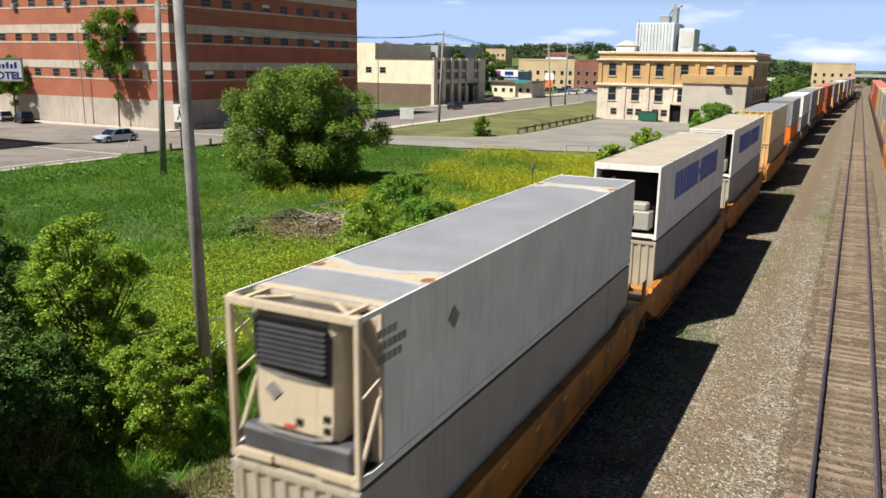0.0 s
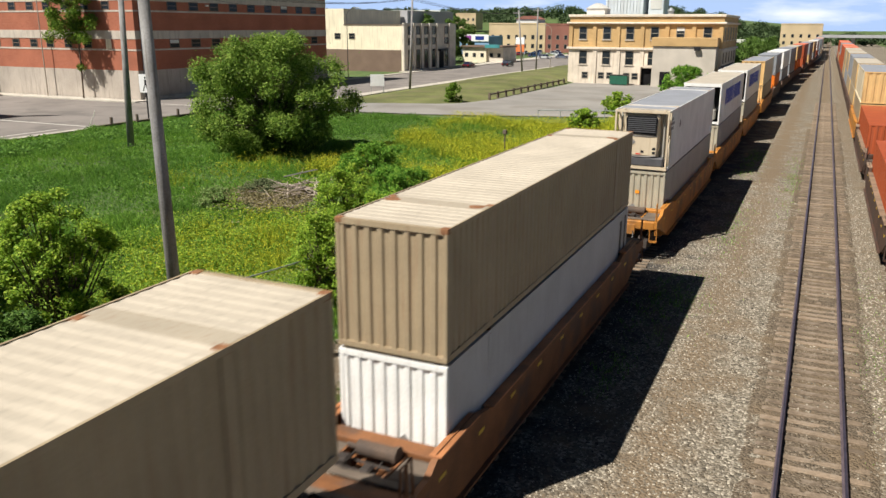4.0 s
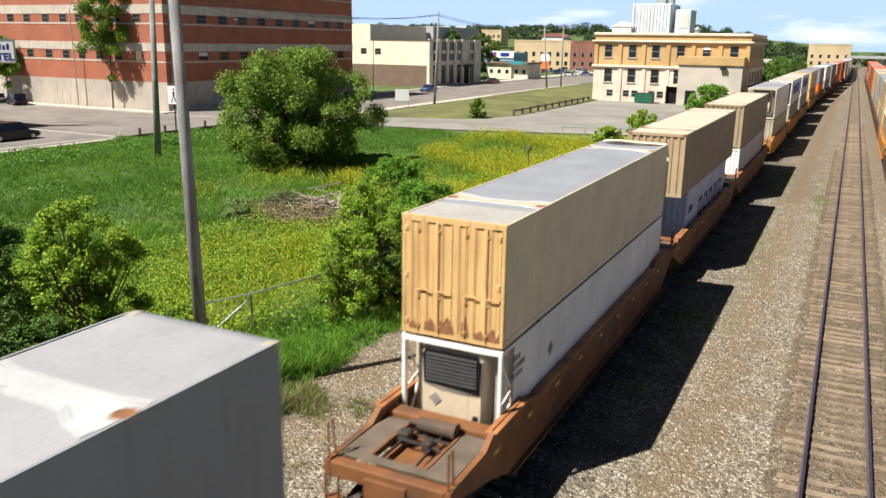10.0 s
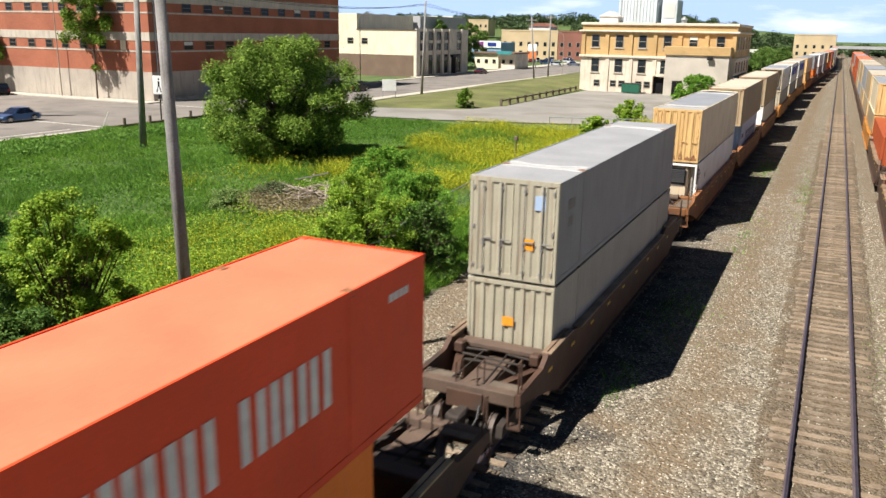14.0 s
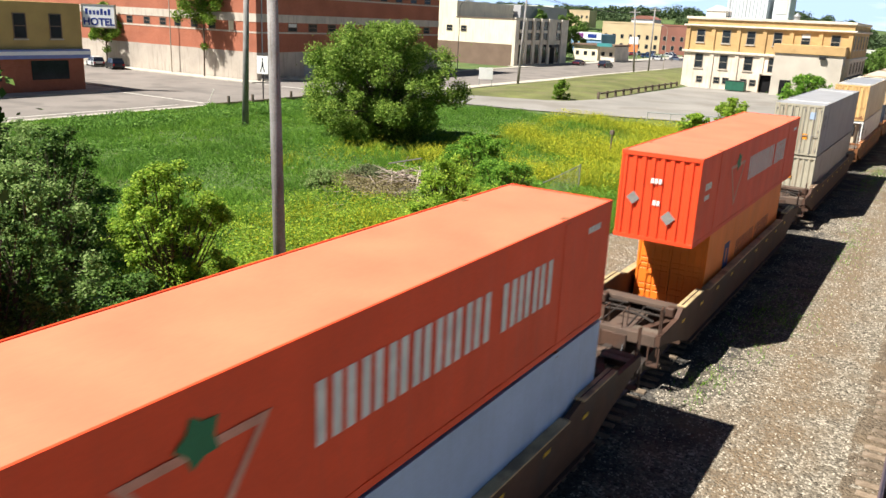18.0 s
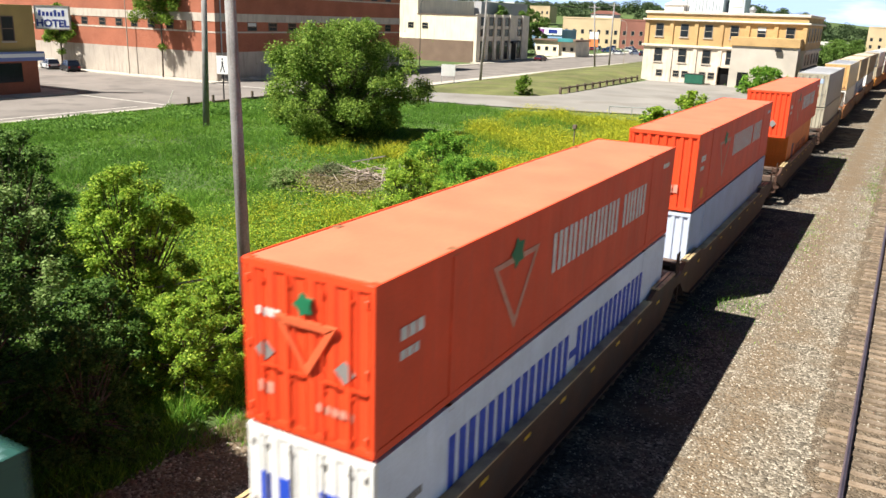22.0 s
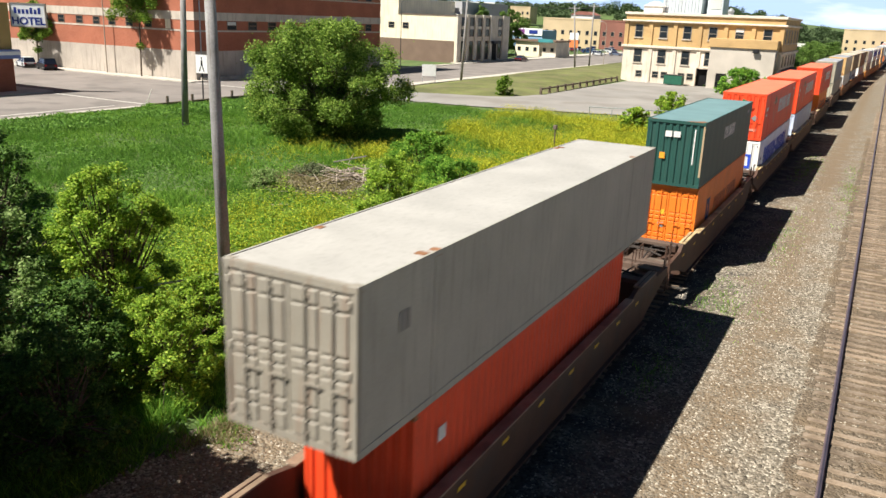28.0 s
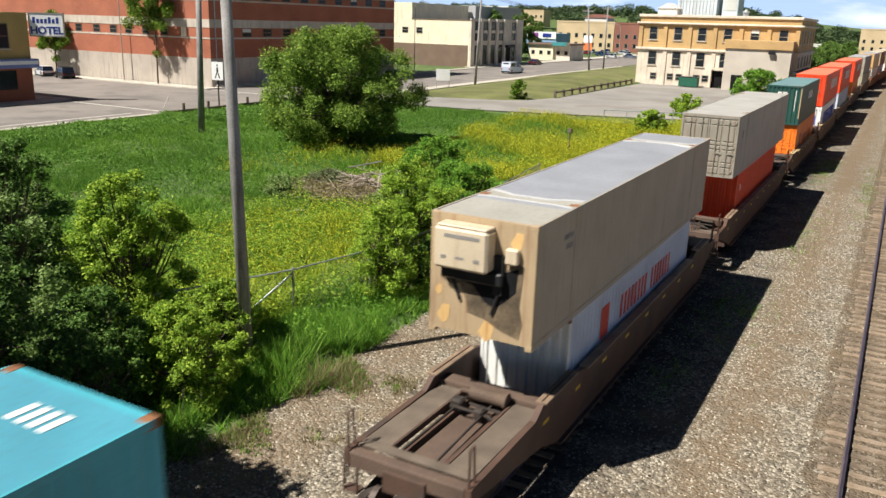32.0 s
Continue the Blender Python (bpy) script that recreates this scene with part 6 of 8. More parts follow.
# grain silo behind
sl = thing("grain_silo", "tall white ribbed silo with a head house", "silo")
part("bin", Build().box(-63.6, -51.8, 258, 272, -0.5, 22.6, 0.2), BM["silo"], sl)
for i in range(12):
    part("rib", Build().box(-63.2 + i * 1.0, -63.0 + i * 1.0, 257.85, 258.0, 0, 22.4), BM["silo"], sl)
part("bin", Build().box(-50.6, -46.0, 259, 268, -0.5, 20.9, 0.2), BM["silo"], sl)
part("bin_panel", Build().box(-50.0, -46.6, 258.9, 259.0, 15.5, 19.9), BM["far_white"], sl)
part("head_house", Build().box(-57.5, -54.5, 262, 266, 22.6, 25.0, 0.1).box(-53.8, -52.2, 262, 265, 22.6, 27.5, 0.1).tube((-55, 263, 25), (-53, 263, 28.5), 0.25).tube((-56.5, 262.5, 22.6), (-51.0, 262.5, 28.0), 0.3), M["galv"], sl)

# tavern with the sign
tv = thing("tavern", "ochre and red brick corner tavern with a blue and white fascia", "building")
shell(tv, -112.0, -87.4, 20.0, 59.0, 4.7, 9.8, BM["yellow"])
shell(tv, -112.0, -87.4, 20.0, 59.0, -0.3, 4.65, BM["brick"], roof=False)
part("fascia", Build().box(-87.4, -86.7, 20.0, 59.5, 3.75, 4.75, 0.03), BM["blueband"], tv)
part("fascia_strip", Build().box(-86.7, -86.66, 20.0, 59.5, 4.15, 4.55), M["white"], tv)
for y in (55.8, 51.6, 47.0, 42.5):
    wall_window(tv, "x", y, -87.4, 1, 5.9, 8.6, 1.5, True, True, fm=BM["brown"])
part("shop_window", Build().box(-87.38, -87.30, 52.5, 57.0, 1.4, 3.5, 0.02), M["glass"], tv)
part("shop_window", Build().box(-87.38, -87.30, 44.0, 49.0, 1.4, 3.5, 0.02), M["glass"], tv)
sg = thing("hotel_sign", "white boxed hotel sign with navy lettering", "sign", m=pose(-86.2, 60.6, 0, 0, 0, 38))
part("sign_box", Build().box(-1.8, 1.8, -0.2, 0.2, 7.3, 9.75, 0.04), M["white"], sg)
part("sign_rim", Build().box(-1.88, 1.88, -0.25, 0.25, 7.2, 7.3).box(-1.88, 1.88, -0.25, 0.25, 9.75, 9.85).box(-1.88, -1.8, -0.25, 0.25, 7.3, 9.75).box(1.8, 1.88, -0.25, 0.25, 7.3, 9.75), BM["frame"], sg)
part("sign_arm", Build().tube((-1.8, 0, 9.6), (-2.9, 0.6, 9.6), 0.06).tube((-1.8, 0, 7.5), (-2.9, 0.6, 7.5), 0.06), BM["frame"], sg)
fc = bpy.data.curves.new("sign_word", "FONT")
fc.body, fc.size, fc.extrude, fc.align_x, fc.offset = "HOTEL", 1.12, 0.01, "CENTER", 0.035
fc.materials.append(M["signblue"])
fo = new("sign_word", fc)
fo.parent = sg
fo.matrix_local = pose(0, -0.215, 7.52, 90, 0, 0)
for i in range(7):
    part("name_bar", Build().box(-1.45 + i * 0.42, -1.17 + i * 0.42, -0.215, -0.205, 8.68, 9.15 + (0.2 if i in (0, 4, 6) else 0.0)), M["signblue"], sg)


def far_building(label, x0, x1, y0, y1, z1, m, rows=2, cols=6, z0=-0.5, w=1.4, h=1.8):
    ob = thing("building", label, "building", "distant buildings")
    shell(ob, x0, x1, y0, y1, z0, z1, m, 0.4)
    part("parapet", Build().box(x0 - 0.1, x1 + 0.1, y0 - 0.12, y0 - 0.01, z1 - 0.5, z1 + 0.1), m, ob)
    for r in range(rows):
        for c0 in range(cols):
            wall_window(ob, "y", x0 + (c0 + 0.5) * (x1 - x0) / cols, y0, -1, z0 + 2 + r * 3.6, z0 + 2 + r * 3.6 + h, w, False, False)
    return ob


tb = far_building("long tan brick building with a white red-roofed loft", -131.0, -106.0, 330, 350, 11.6, BM["far_tan"], 2, 7)
part("loft", Build().box(-121.0, -111.5, 336, 346, 11.2, 13.2, 0.05), BM["far_white"], tb, "white rooftop loft")
part("loft_roof", Build().prism([(-121.4, 13.2), (-111.1, 13.2), (-114.5, 14.6), (-118.0, 14.6)], "y", 335.6, 346.4), BM["far_red"], tb, "red loft roof")
far_building("dark red brick building down the street", -105.8, -92.0, 330, 352, 11.4, BM["far_red"], 2, 4)
far_building("square tan brick warehouse beside the tracks", -23.0, -2.6, 480, 505, 12.3, BM["far_tan"], 2, 5)
far_building("low white shed near the tracks", -42, -24, 430, 440, 4.5, BM["far_white"], 1, 4)
far_building("small cream shop with a dark roof", -98.0, -90.5, 226, 238, 4.2, BM["cream"], 1, 3, w=1.1, h=1.2)
far_building("low grey flat-roofed shop", -90.4, -85.6, 227, 238, 4.2, BM["greystone"], 1, 2, w=1.1, h=1.2)
far_building("long white house on the wooded hill", -260, -224, 480, 495, 20, BM["far_white"], 3, 8, 6)
far_building("tan house among trees on the hill", -222, -208, 500, 512, 18.5, BM["far_tan"], 2, 4, 8)
st = far_building("blue-grey store with a bright sign front", -131.5, -119.0, 300, 315, 6.6, BM["far_blue"], 1, 4)
part("fascia_board", Build().box(-131.4, -119.1, 299.62, 299.86, 4.6, 7.2, 0.03), M["white"], st, "white sign board")
part("sign_patch", Build().box(-130.6, -126.4, 299.5, 299.615, 5.0, 6.8, 0.02), BM["purple"], st, "purple sign patch")
part("sign_patch", Build().box(-124.6, -121.0, 299.5, 299.615, 5.2, 6.6, 0.02), M["signblue"], st, "navy sign patch")
ss = thing("shop_sign", "white and orange shop sign on two poles", "sign", m=pose(-85.3, 241, -1.6))
part("post", Build().tube((-1.3, 0, 1.4), (-1.3, 0, 8.6), 0.10, n=8), M["galv"], ss)
part("post", Build().tube((1.3, 0, 1.4), (1.3, 0, 8.6), 0.10, n=8), M["galv"], ss)
part("sign_plate", Build().box(-1.4, 1.4, -0.2, 0.0, 6.6, 8.7, 0.04), M["white"], ss, "white upper plate")
part("sign_plate", Build().box(-1.4, 1.4, -0.2, 0.0, 4.3, 6.5, 0.04), BM["far_orange"], ss, "orange lower plate")
cn = thing("shop_canopy", "dark flat canopy roof with a teal corner fascia", "canopy", m=pose(0, 0, 0))
part("canopy_top", Build().box(-98.5, -85.2, 225.3, 238.4, 4.32, 4.75, 0.05), BM["brown"], cn)
part("fascia", Build().box(-90.6, -86.0, 225.15, 225.295, 4.15, 5.15, 0.03), BM["teal"], cn, "teal corner fascia")
ov = thing("overpass", "distant grey concrete road bridge over the tracks", "bridge")
part("deck", Build().box(-6, 260, 540, 552, 4.6, 6.2), BM["far_gray"], ov)
for x in (14, 40, 70, 110, 160):
    part("pier", Build().box(x - 1, x + 1, 543, 549, -0.5, 4.6), BM["far_gray"], ov)


# ---- plants ----
rng = np.random.default_rng(7)


def leaf_quads(pts, size, up=0.35, seed=1, face=None):
    """Diamond leaves at the points, turned every way but tending to face up."""
    r = np.random.default_rng(seed)
    n = len(pts)
    a = r.normal(size=(n, 3))
    a[:, 2] *= 0.6
    a /= np.linalg.norm(a, axis=1)[:, None]
    nrm = r.normal(size=(n, 3))
    nrm[:, 2] = np.abs(nrm[:, 2]) + up
    if face is not None:
        nrm = nrm * 0.85 + face * 0.55 + np.array([-0.1, -0.15, 0.65])
    b = np.cross(nrm, a)
    b /= np.linalg.norm(b, axis=1)[:, None] + 1e-9
    s = size * r.uniform(0.6, 1.3, (n, 1))
    return np.stack([pts - a * s, pts + b * s * 0.55, pts + a * s, pts - b * s * 0.55], 1)


def crown_points(n, clumps, seed, shell_bias=0.42, dirs=False):
    """Points in leafy clumps (x, y, z, radius), denser towards each clump's outside."""
    r = np.random.default_rng(seed)
    cl = np.array(clumps)
    wgt = cl[:, 3] ** 2
    k = r.choice(len(cl), n, p=wgt / wgt.sum())
    d = r.normal(size=(n, 3))
    d /= np.linalg.norm(d, axis=1)[:, None]
    rad = r.uniform(0, 1, n) ** shell_bias * r.uniform(0.75, 1.12, n)
    p = cl[k, :3] + d * (cl[k, 3] * rad)[:, None] * np.array([1.0, 1.0, 0.85])
    keep = p[:, 2] > 0.05
    return (p[keep], d[keep]) if dirs else p[keep]


def shrub(name, label, x, y, h, w, n, size, m, seed, base=0.1, category="bush", group="bushes", lean=(0, 0), k=26, lobe=1.0, loose=0.06, spread=False):
    """A shrub or tree: stems that fork to clumps, and a crown of separate leaves."""
    r = np.random.default_rng(seed)
    ob = thing(name, label, category, group, pose(x, y, bank(x, y)))
    clumps = []
    for i in range(k):
        a, q, t = r.uniform(0, 2 * math.pi), r.uniform(0, 1) ** 0.58, r.uniform(base, 1.0)
        q *= 1 + 0.10 * math.sin(3 * a + seed) + 0.06 * math.sin(7 * a)
        taper = math.sqrt(max(0.05, 1 - ((t - 0.40) / (0.62 if t > 0.4 else 0.75)) ** 2))
        if spread:
            # an overhanging crown: narrow at the foot, widest half way up
            taper = 0.50 + 0.5 * (t / 0.45) ** 1.5 if t < 0.45 else math.sqrt(max(0.03, 1 - ((t - 0.45) / 0.60) ** 2))
        rr = w / 2 * q * taper
        cr = w * r.uniform(0.09, 0.17) * (0.65 + 0.35 * taper) * lobe
        clumps.append((math.cos(a) * rr + lean[0] * t, math.sin(a) * rr + lean[1] * t, max(cr * 0.5, t * h - cr * 0.75), cr))
    trunk = Build()
    top = (lean[0] * 0.6, lean[1] * 0.6, h * 0.62)
    trunk.tube((0, 0, -0.3), (top[0] * 0.5, top[1] * 0.5, top[2] * 0.5), h * 0.020 + 0.02, h * 0.014 + 0.015, 7)
    trunk.tube((top[0] * 0.5, top[1] * 0.5, top[2] * 0.5), top, h * 0.014 + 0.015, h * 0.006 + 0.008, 7)
    part("trunk", trunk, M["bark"], ob)
    lm = Build()
    for i, c0 in enumerate(clumps):
        t = r.uniform(0.1, 0.6)
        o = (top[0] * t, top[1] * t, top[2] * t)
        lm.tube(o, c0[:3], h * 0.008 + 0.008, 0.008, 5)
    part("limb_work", lm, M["bark"], ob)
    P, dv = crown_points(n, clumps, seed + 1, dirs=True)
    # loose sprays between the clumps
    q = int(n * loose)
    t, a, d = r.uniform(0.02, 0.92, q), r.uniform(0, 2 * math.pi, q), np.abs(r.normal(0, 0.42, q))
    wd = w / 2 * np.sqrt(np.clip(1 - ((t - 0.32) / np.where(t > 0.32, 0.70, 0.60)) ** 2, 0.02, 1)) * (1 + 0.14 * np.sin(5 * a + seed) + 0.10 * np.sin(9 * t * 3 + 3 * a))
    P = np.concatenate([P, np.column_stack([np.cos(a) * d * wd + lean[0] * t, np.sin(a) * d * wd + lean[1] * t, t * h])])
    dv = np.concatenate([dv, np.column_stack([np.cos(a) * d, np.sin(a) * d, 0.3 + t * 0.5])])
    cr = new("crown", faces_mesh("crown", leaf_quads(P, size, seed=seed + 2, face=dv), m))
    cr.parent = ob
    return ob


# the broad round tree in the field
shrub("tree", "broad bushy green tree standing alone in the meadow", -41.4, 55.4, 10.1, 13.6, 120000, 0.105, M["leaf_tree"], 11, 0.04, "tree", "trees", k=230, lobe=0.60, loose=0.05, spread=True)
# shrubs along the fence and the near embankment
for i, (x, y, h, w, n, s, mk, lb) in enumerate([
    (-19.5, 15.6, 5.9, 3.9, 14000, 0.085, "leaf_lime", "sunlit lime-green young tree beside the fence"),
    (-21.0, 11.8, 6.2, 4.8, 9000, 0.10, "leaf_grey", "dense dark green bush on the embankment"),
    # leaf_dark paints in the shadow that lies on this bush
    (-25.5, 15.6, 6.4, 4.6, 7000, 0.105, "leaf_dark", "tall bush at the field's edge, leaves darkened as shadow"),
    (-29.0, 17.0, 6.0, 5.0, 5000, 0.11, "leaf_grey", "shady dark green bush in the field corner"),
    (-17.4, 12.4, 3.6, 3.6, 9000, 0.085, "leaf_dark", "dark leafy bush above the ballast"),
    (-16.8, 8.4, 6.2, 4.6, 12000, 0.085, "leaf_dark", "dense shaded bush near the bridge"),
    (-24.0, 9.0, 6.5, 5.0, 9000, 0.09, "leaf_dark", "tall leafy bush near the bridge"),
    (-16.0, 14.2, 3.0, 3.0, 7000, 0.075, "leaf_lime", "low light green bush at the ballast's edge"),
    (-17.0, 16.6, 2.8, 2.6, 6000, 0.080, "leaf_lime", "light green suckers beside the fence"),
    (-15.2, 10.4, 3.6, 3.0, 7000, 0.075, "leaf_dark", "low dark bush at the ballast's edge"),
    (-16.4, 24.8, 3.6, 3.4, 8000, 0.085, "leaf_lime", "bright yellow-green bush behind the fence"),
    (-17.4, 28.6, 4.8, 4.6, 11000, 0.09, "leaf_lime", "leafy light green bush behind the fence"),
    (-15.4, 30.5, 3.3, 3.0, 6000, 0.09, "leaf_dark", "dark green bush close to the track"),
    (-17.6, 33.5, 4.2, 4.4, 9000, 0.09, "leaf_weed", "green bush close to the track"),
    (-15.2, 26.8, 2.2, 2.0, 3500, 0.08, "leaf_dark", "low dark bush close to the track"),
    (-22.6, 40.0, 4.1, 5.0, 12000, 0.105, "leaf_weed", "rounded green bush beside the brush pile"),
    (-20.5, 37.0, 2.4, 3.2, 4500, 0.11, "leaf_weed", "low green bush beside the brush pile"),
    (-21.0, 79.0, 2.6, 3.4, 2500, 0.16, "leaf_lime", "light green bush at the lot's corner"),
    (-22.2, 99.0, 2.9, 4.0, 2600, 0.16, "leaf_lime", "green bush at the parking lot"),
    (-20.2, 138.0, 4.6, 7.5, 4500, 0.22, "leaf_weed", "wide green bush before the station"),
    (-29.8, 39.0, 1.5, 3.4, 3500, 0.10, "leaf_ashen", "low ashen brush at the heap of branches"),
    (-25.0, 40.2, 1.9, 3.2, 3500, 0.10, "leaf_ashen", "ashen grey-green brush behind the heap of branches"),
    (-31.8, 36.8, 1.2, 2.6, 2600, 0.10, "leaf_grey", "low grey-green brush in the meadow"),
    (-24.2, 37.2, 1.4, 2.6, 2600, 0.10, "leaf_grey", "low grey-green brush beside the heap of branches"),
    (-46.5, 104.0, 2.8, 2.6, 1800, 0.16, "leaf_big", "small round tree on the grass bank"),
]):
    shrub("bush", lb, x, y, h, w, int(n * (3.0 if y < 45 else 1.5)), s * (0.60 if y < 45 else 0.9), M[mk], 100 + i * 5, 0.03, k=110, lobe=0.62, loose=0.20)


# unseen trees added left of view; they shade the near bushes and meadow corner
for i, (x, y, h, w, n) in enumerate([(-15.6, 1.4, 13.0, 7.0, 9000), (-20.0, 1.8, 13.0, 7.0, 9000), (-21.0, 5.2, 11.0, 8.0, 12000), (-16.4, 5.2, 11.5, 6.0, 9000), (-35.2, 15.2, 10.0, 7.5, 10000), (-42.0, 19.5, 10.0, 8.0, 10000), (-49.0, 23.5, 7.5, 8.0, 8000)]):
    shrub("tree", "unseen tall leafy tree added to cast shade", x, y, h, w, n, 0.18 if x > -30 else 0.28, M["leaf_dark"], 71 + i * 4, 0.08, "tree", "trees", k=50, loose=0.2)


def street_tree(label, x, y, h, w, z0, seed, n=10000):
    ob = thing("tree", label, "tree", "street trees", pose(x, y, 0))
    part("trunk", Build().tube((0, 0, -0.2), (0.25, 0, h * 0.45), 0.13, 0.10).tube((0.25, 0, h * 0.45), (-0.2, 0, h * 0.95), 0.10, 0.03), M["bark"], ob)
    r = np.random.default_rng(seed)
    cl = []
    for i in range(36):
        t = r.uniform(z0, 1.0)
        a, q = r.uniform(0, 6.28), math.sqrt(r.uniform(0, 1)) * (1 - 0.5 * abs(t - 0.6))
        cl.append((math.cos(a) * q * w / 2, math.sin(a) * q * w / 2, t * h, w * r.uniform(0.12, 0.2)))
    cl.append((0.2, 0, h * 0.27, 0.75))
    lm = Build()
    for c0 in cl:
        lm.tube((0, 0, max(h * 0.25, c0[2] - w * 0.3)), c0[:3], 0.035, 0.01, 5)
    part("limb_work", lm, M["bark"], ob)
    cr = new("crown", faces_mesh("crown", leaf_quads(crown_points(n, cl, seed), 0.17, seed=seed), M["leaf_big"]))
    cr.parent = ob


street_tree("slender street tree beside the brick building", -96.0, 84.7, 16.5, 7.4, 0.50, 31, 14000)
street_tree("street tree beyond the tavern", -119.0, 84.6, 10.0, 5.0, 0.45, 33)
street_tree("tall street tree further down the side street", -140.0, 70.0, 14.0, 8.0, 0.40, 35)
street_tree("leafy street tree before the tavern", -86.0, 33.5, 9.0, 6.0, 0.35, 37, 6000)

# hedge and trees along the tracks beyond the station
for i in range(12):
    y = 182 + i * 19
    shrub("tree", "dense green tree in a row beside the tracks", -17.5 - (i % 3) * 3.0 - i * 0.35, y, 5.6 + (i * 37 % 5) * 0.55, 10.0, 5000, 0.26, M["leaf_mid"], 300 + i * 3, 0.05, "tree", "trees beside the tracks", k=22)
# wooded hill on the skyline
hills = []
r0 = np.random.default_rng(5)
for i in range(420):
    x, y = r0.uniform(-520, -60), r0.uniform(400, 760)
    if -240 < x < -150 and y < 560 and r0.uniform() < 0.6:
        continue
    z = bank(x, y)
    s = r0.uniform(2.4, 4.8)
    hills += [(x + r0.normal() * s * 0.6, y + r0.normal() * s * 0.6, z + s * r0.uniform(0.4, 1.1), s * r0.uniform(0.5, 0.9)) for q in range(4)]
for i in range(160):
    x, y = r0.uniform(-60, 420), r0.uniform(620, 900)
    s = r0.uniform(2.0, 4.4)
    hills += [(x + r0.normal() * s * 0.6, y, s * r0.uniform(0.4, 1.0), s * r0.uniform(0.5, 0.9)) for q in range(4)]
for i in range(260):
    x, y = r0.uniform(-560, -30), r0.uniform(760, 1150)
    s = r0.uniform(3.5, 6.5)
    hills += [(x + r0.normal() * s * 0.6, y, bank(x, y) + s * r0.uniform(0.3, 0.9), s * r0.uniform(0.6, 1.0)) for q in range(3)]
for i in range(150):
    x, y = r0.uniform(-130, 40), r0.uniform(540, 700)
    s = r0.uniform(2.2, 4.2)
    hills += [(x + r0.normal() * s * 0.6, y, bank(x, y) + s * r0.uniform(0.4, 1.0), s * r0.uniform(0.5, 0.9)) for q in range(4)]
hp = crown_points(160000, hills, 8)
tagged(new("distant_woods", faces_mesh("distant_woods", leaf_quads(hp, 0.95, seed=9), M["leaf_far"])), "dark green wooded ridge on the skyline", "woods", kind="stuff")
for i, (x, y, h) in enumerate([(-109, 207, 13.5), (-101, 210, 14.2), (-95.5, 214, 13.2), (-120, 234, 15), (-132, 280, 16), (-146, 300, 17), (-100, 232, 13)]):
    shrub("tree", "green tree rising behind the cream building", x, y, h, 9.0, 4000, 0.32, M["leaf_mid"], 400 + i * 3, 0.2, "tree", "trees behind the cream building", k=22)


def in_field(x, y):
    return (x > -67.0) & (x < -13.9) & ~((y > 86) & (x < -20.5)) & ~(y > 96) & ((((x + 27.0) / 3.9) ** 2 + ((y - 38.6) / 2.6) ** 2) > 1)


def tufts(n, x0, x1, y0, y1, h, wdt, seed, keep=None, blades=3):
    """Crossed blades of grass as triangles."""
    r = np.random.default_rng(seed)
    p = np.stack([r.uniform(x0, x1, n), r.uniform(y0, y1, n)], 1)
    p = p[in_field(p[:, 0], p[:, 1]) | (p[:, 0] > -13.9)]
    if keep is not None:
        p = p[keep(p[:, 0], p[:, 1], r)]
    p = np.repeat(p, blades, 0)
    k = len(p)
    a = r.uniform(0, 2 * math.pi, k)
    hh = h * r.uniform(0.5, 1.25, k) * np.clip(0.35 + 1.3 * patch(p[:, 0], p[:, 1], 0.75, 2.0) * patch(p[:, 0], p[:, 1], 2.1, 4.0) * 2.0, 0.4, 2.2)
    off = r.normal(size=(k, 2)) * wdt * 1.5
    z = np.where(p[:, 0] > -14.6, -0.24, -0.12)
    b = np.column_stack([p + off, z])
    d = np.column_stack([np.cos(a), np.sin(a), np.zeros(k)]) * (wdt * r.uniform(0.6, 1.3, k))[:, None]
    tip = b + np.column_stack([r.normal(size=(k, 2)) * (hh * 0.55)[:, None], hh])
    return np.stack([b - d, b + d, tip], 1)


def patch(x, y, s, seed):
    """Smooth noise over the plan, about 0 to 1."""
    return 0.5 + 0.25 * (np.sin(x / s + seed) + np.sin(y / s * 1.3 + seed * 2.1 + np.sin(x / s * 0.7)) * 0.9) + 0.12 * np.sin((x + y) / s * 2.7 + seed)


def gold2(x, y, r, w=1.0):
    """Golden patches: the meadow by the lot, and weeds behind the fence."""
    a = (y > 47) & (x > -36 + (70 - y) * 0.12)
    b = (y > 19) & (y < 40) & (x > -28) & (x < -17.5)
    c0 = (y > 40) & (y < 52) & (x > -41) & (x < -34)
    dens = np.where(a, 0.95, np.where(b, 0.6 * w, np.where(c0, 0.2 * w, 0.0)))
    return r.uniform(0, 1, len(x)) < dens * np.clip(patch(x, y, 3.5, 1.0) * 1.7 - 0.3, 0.05, 1)


def shade_of(dark):
    def keep(x, y, r):
        p0 = np.clip((patch(x, y, 2.6, 3.0) * 0.6 + patch(x, y, 7.5, 5.0) * 0.6 - 0.35) * 2.2, 0.08, 0.92)
        return (r.uniform(0, 1, len(x)) < (1 - p0 if dark else p0)) & (r.uniform(0, 1, len(x)) < np.where(y < 65, 1.0, 0.7))
    return keep


for lb, dark, sd in (("tall lush green meadow grass", False, 21), ("darker tufts of meadow grass", True, 25)):
    tagged(new("meadow_grass", faces_mesh("meadow_grass", tufts(170000, -67, -14.0, 8, 97, 0.30, 0.026, sd, shade_of(dark)), M["blade_d" if dark else "blade"])), lb, "grass", kind="stuff")
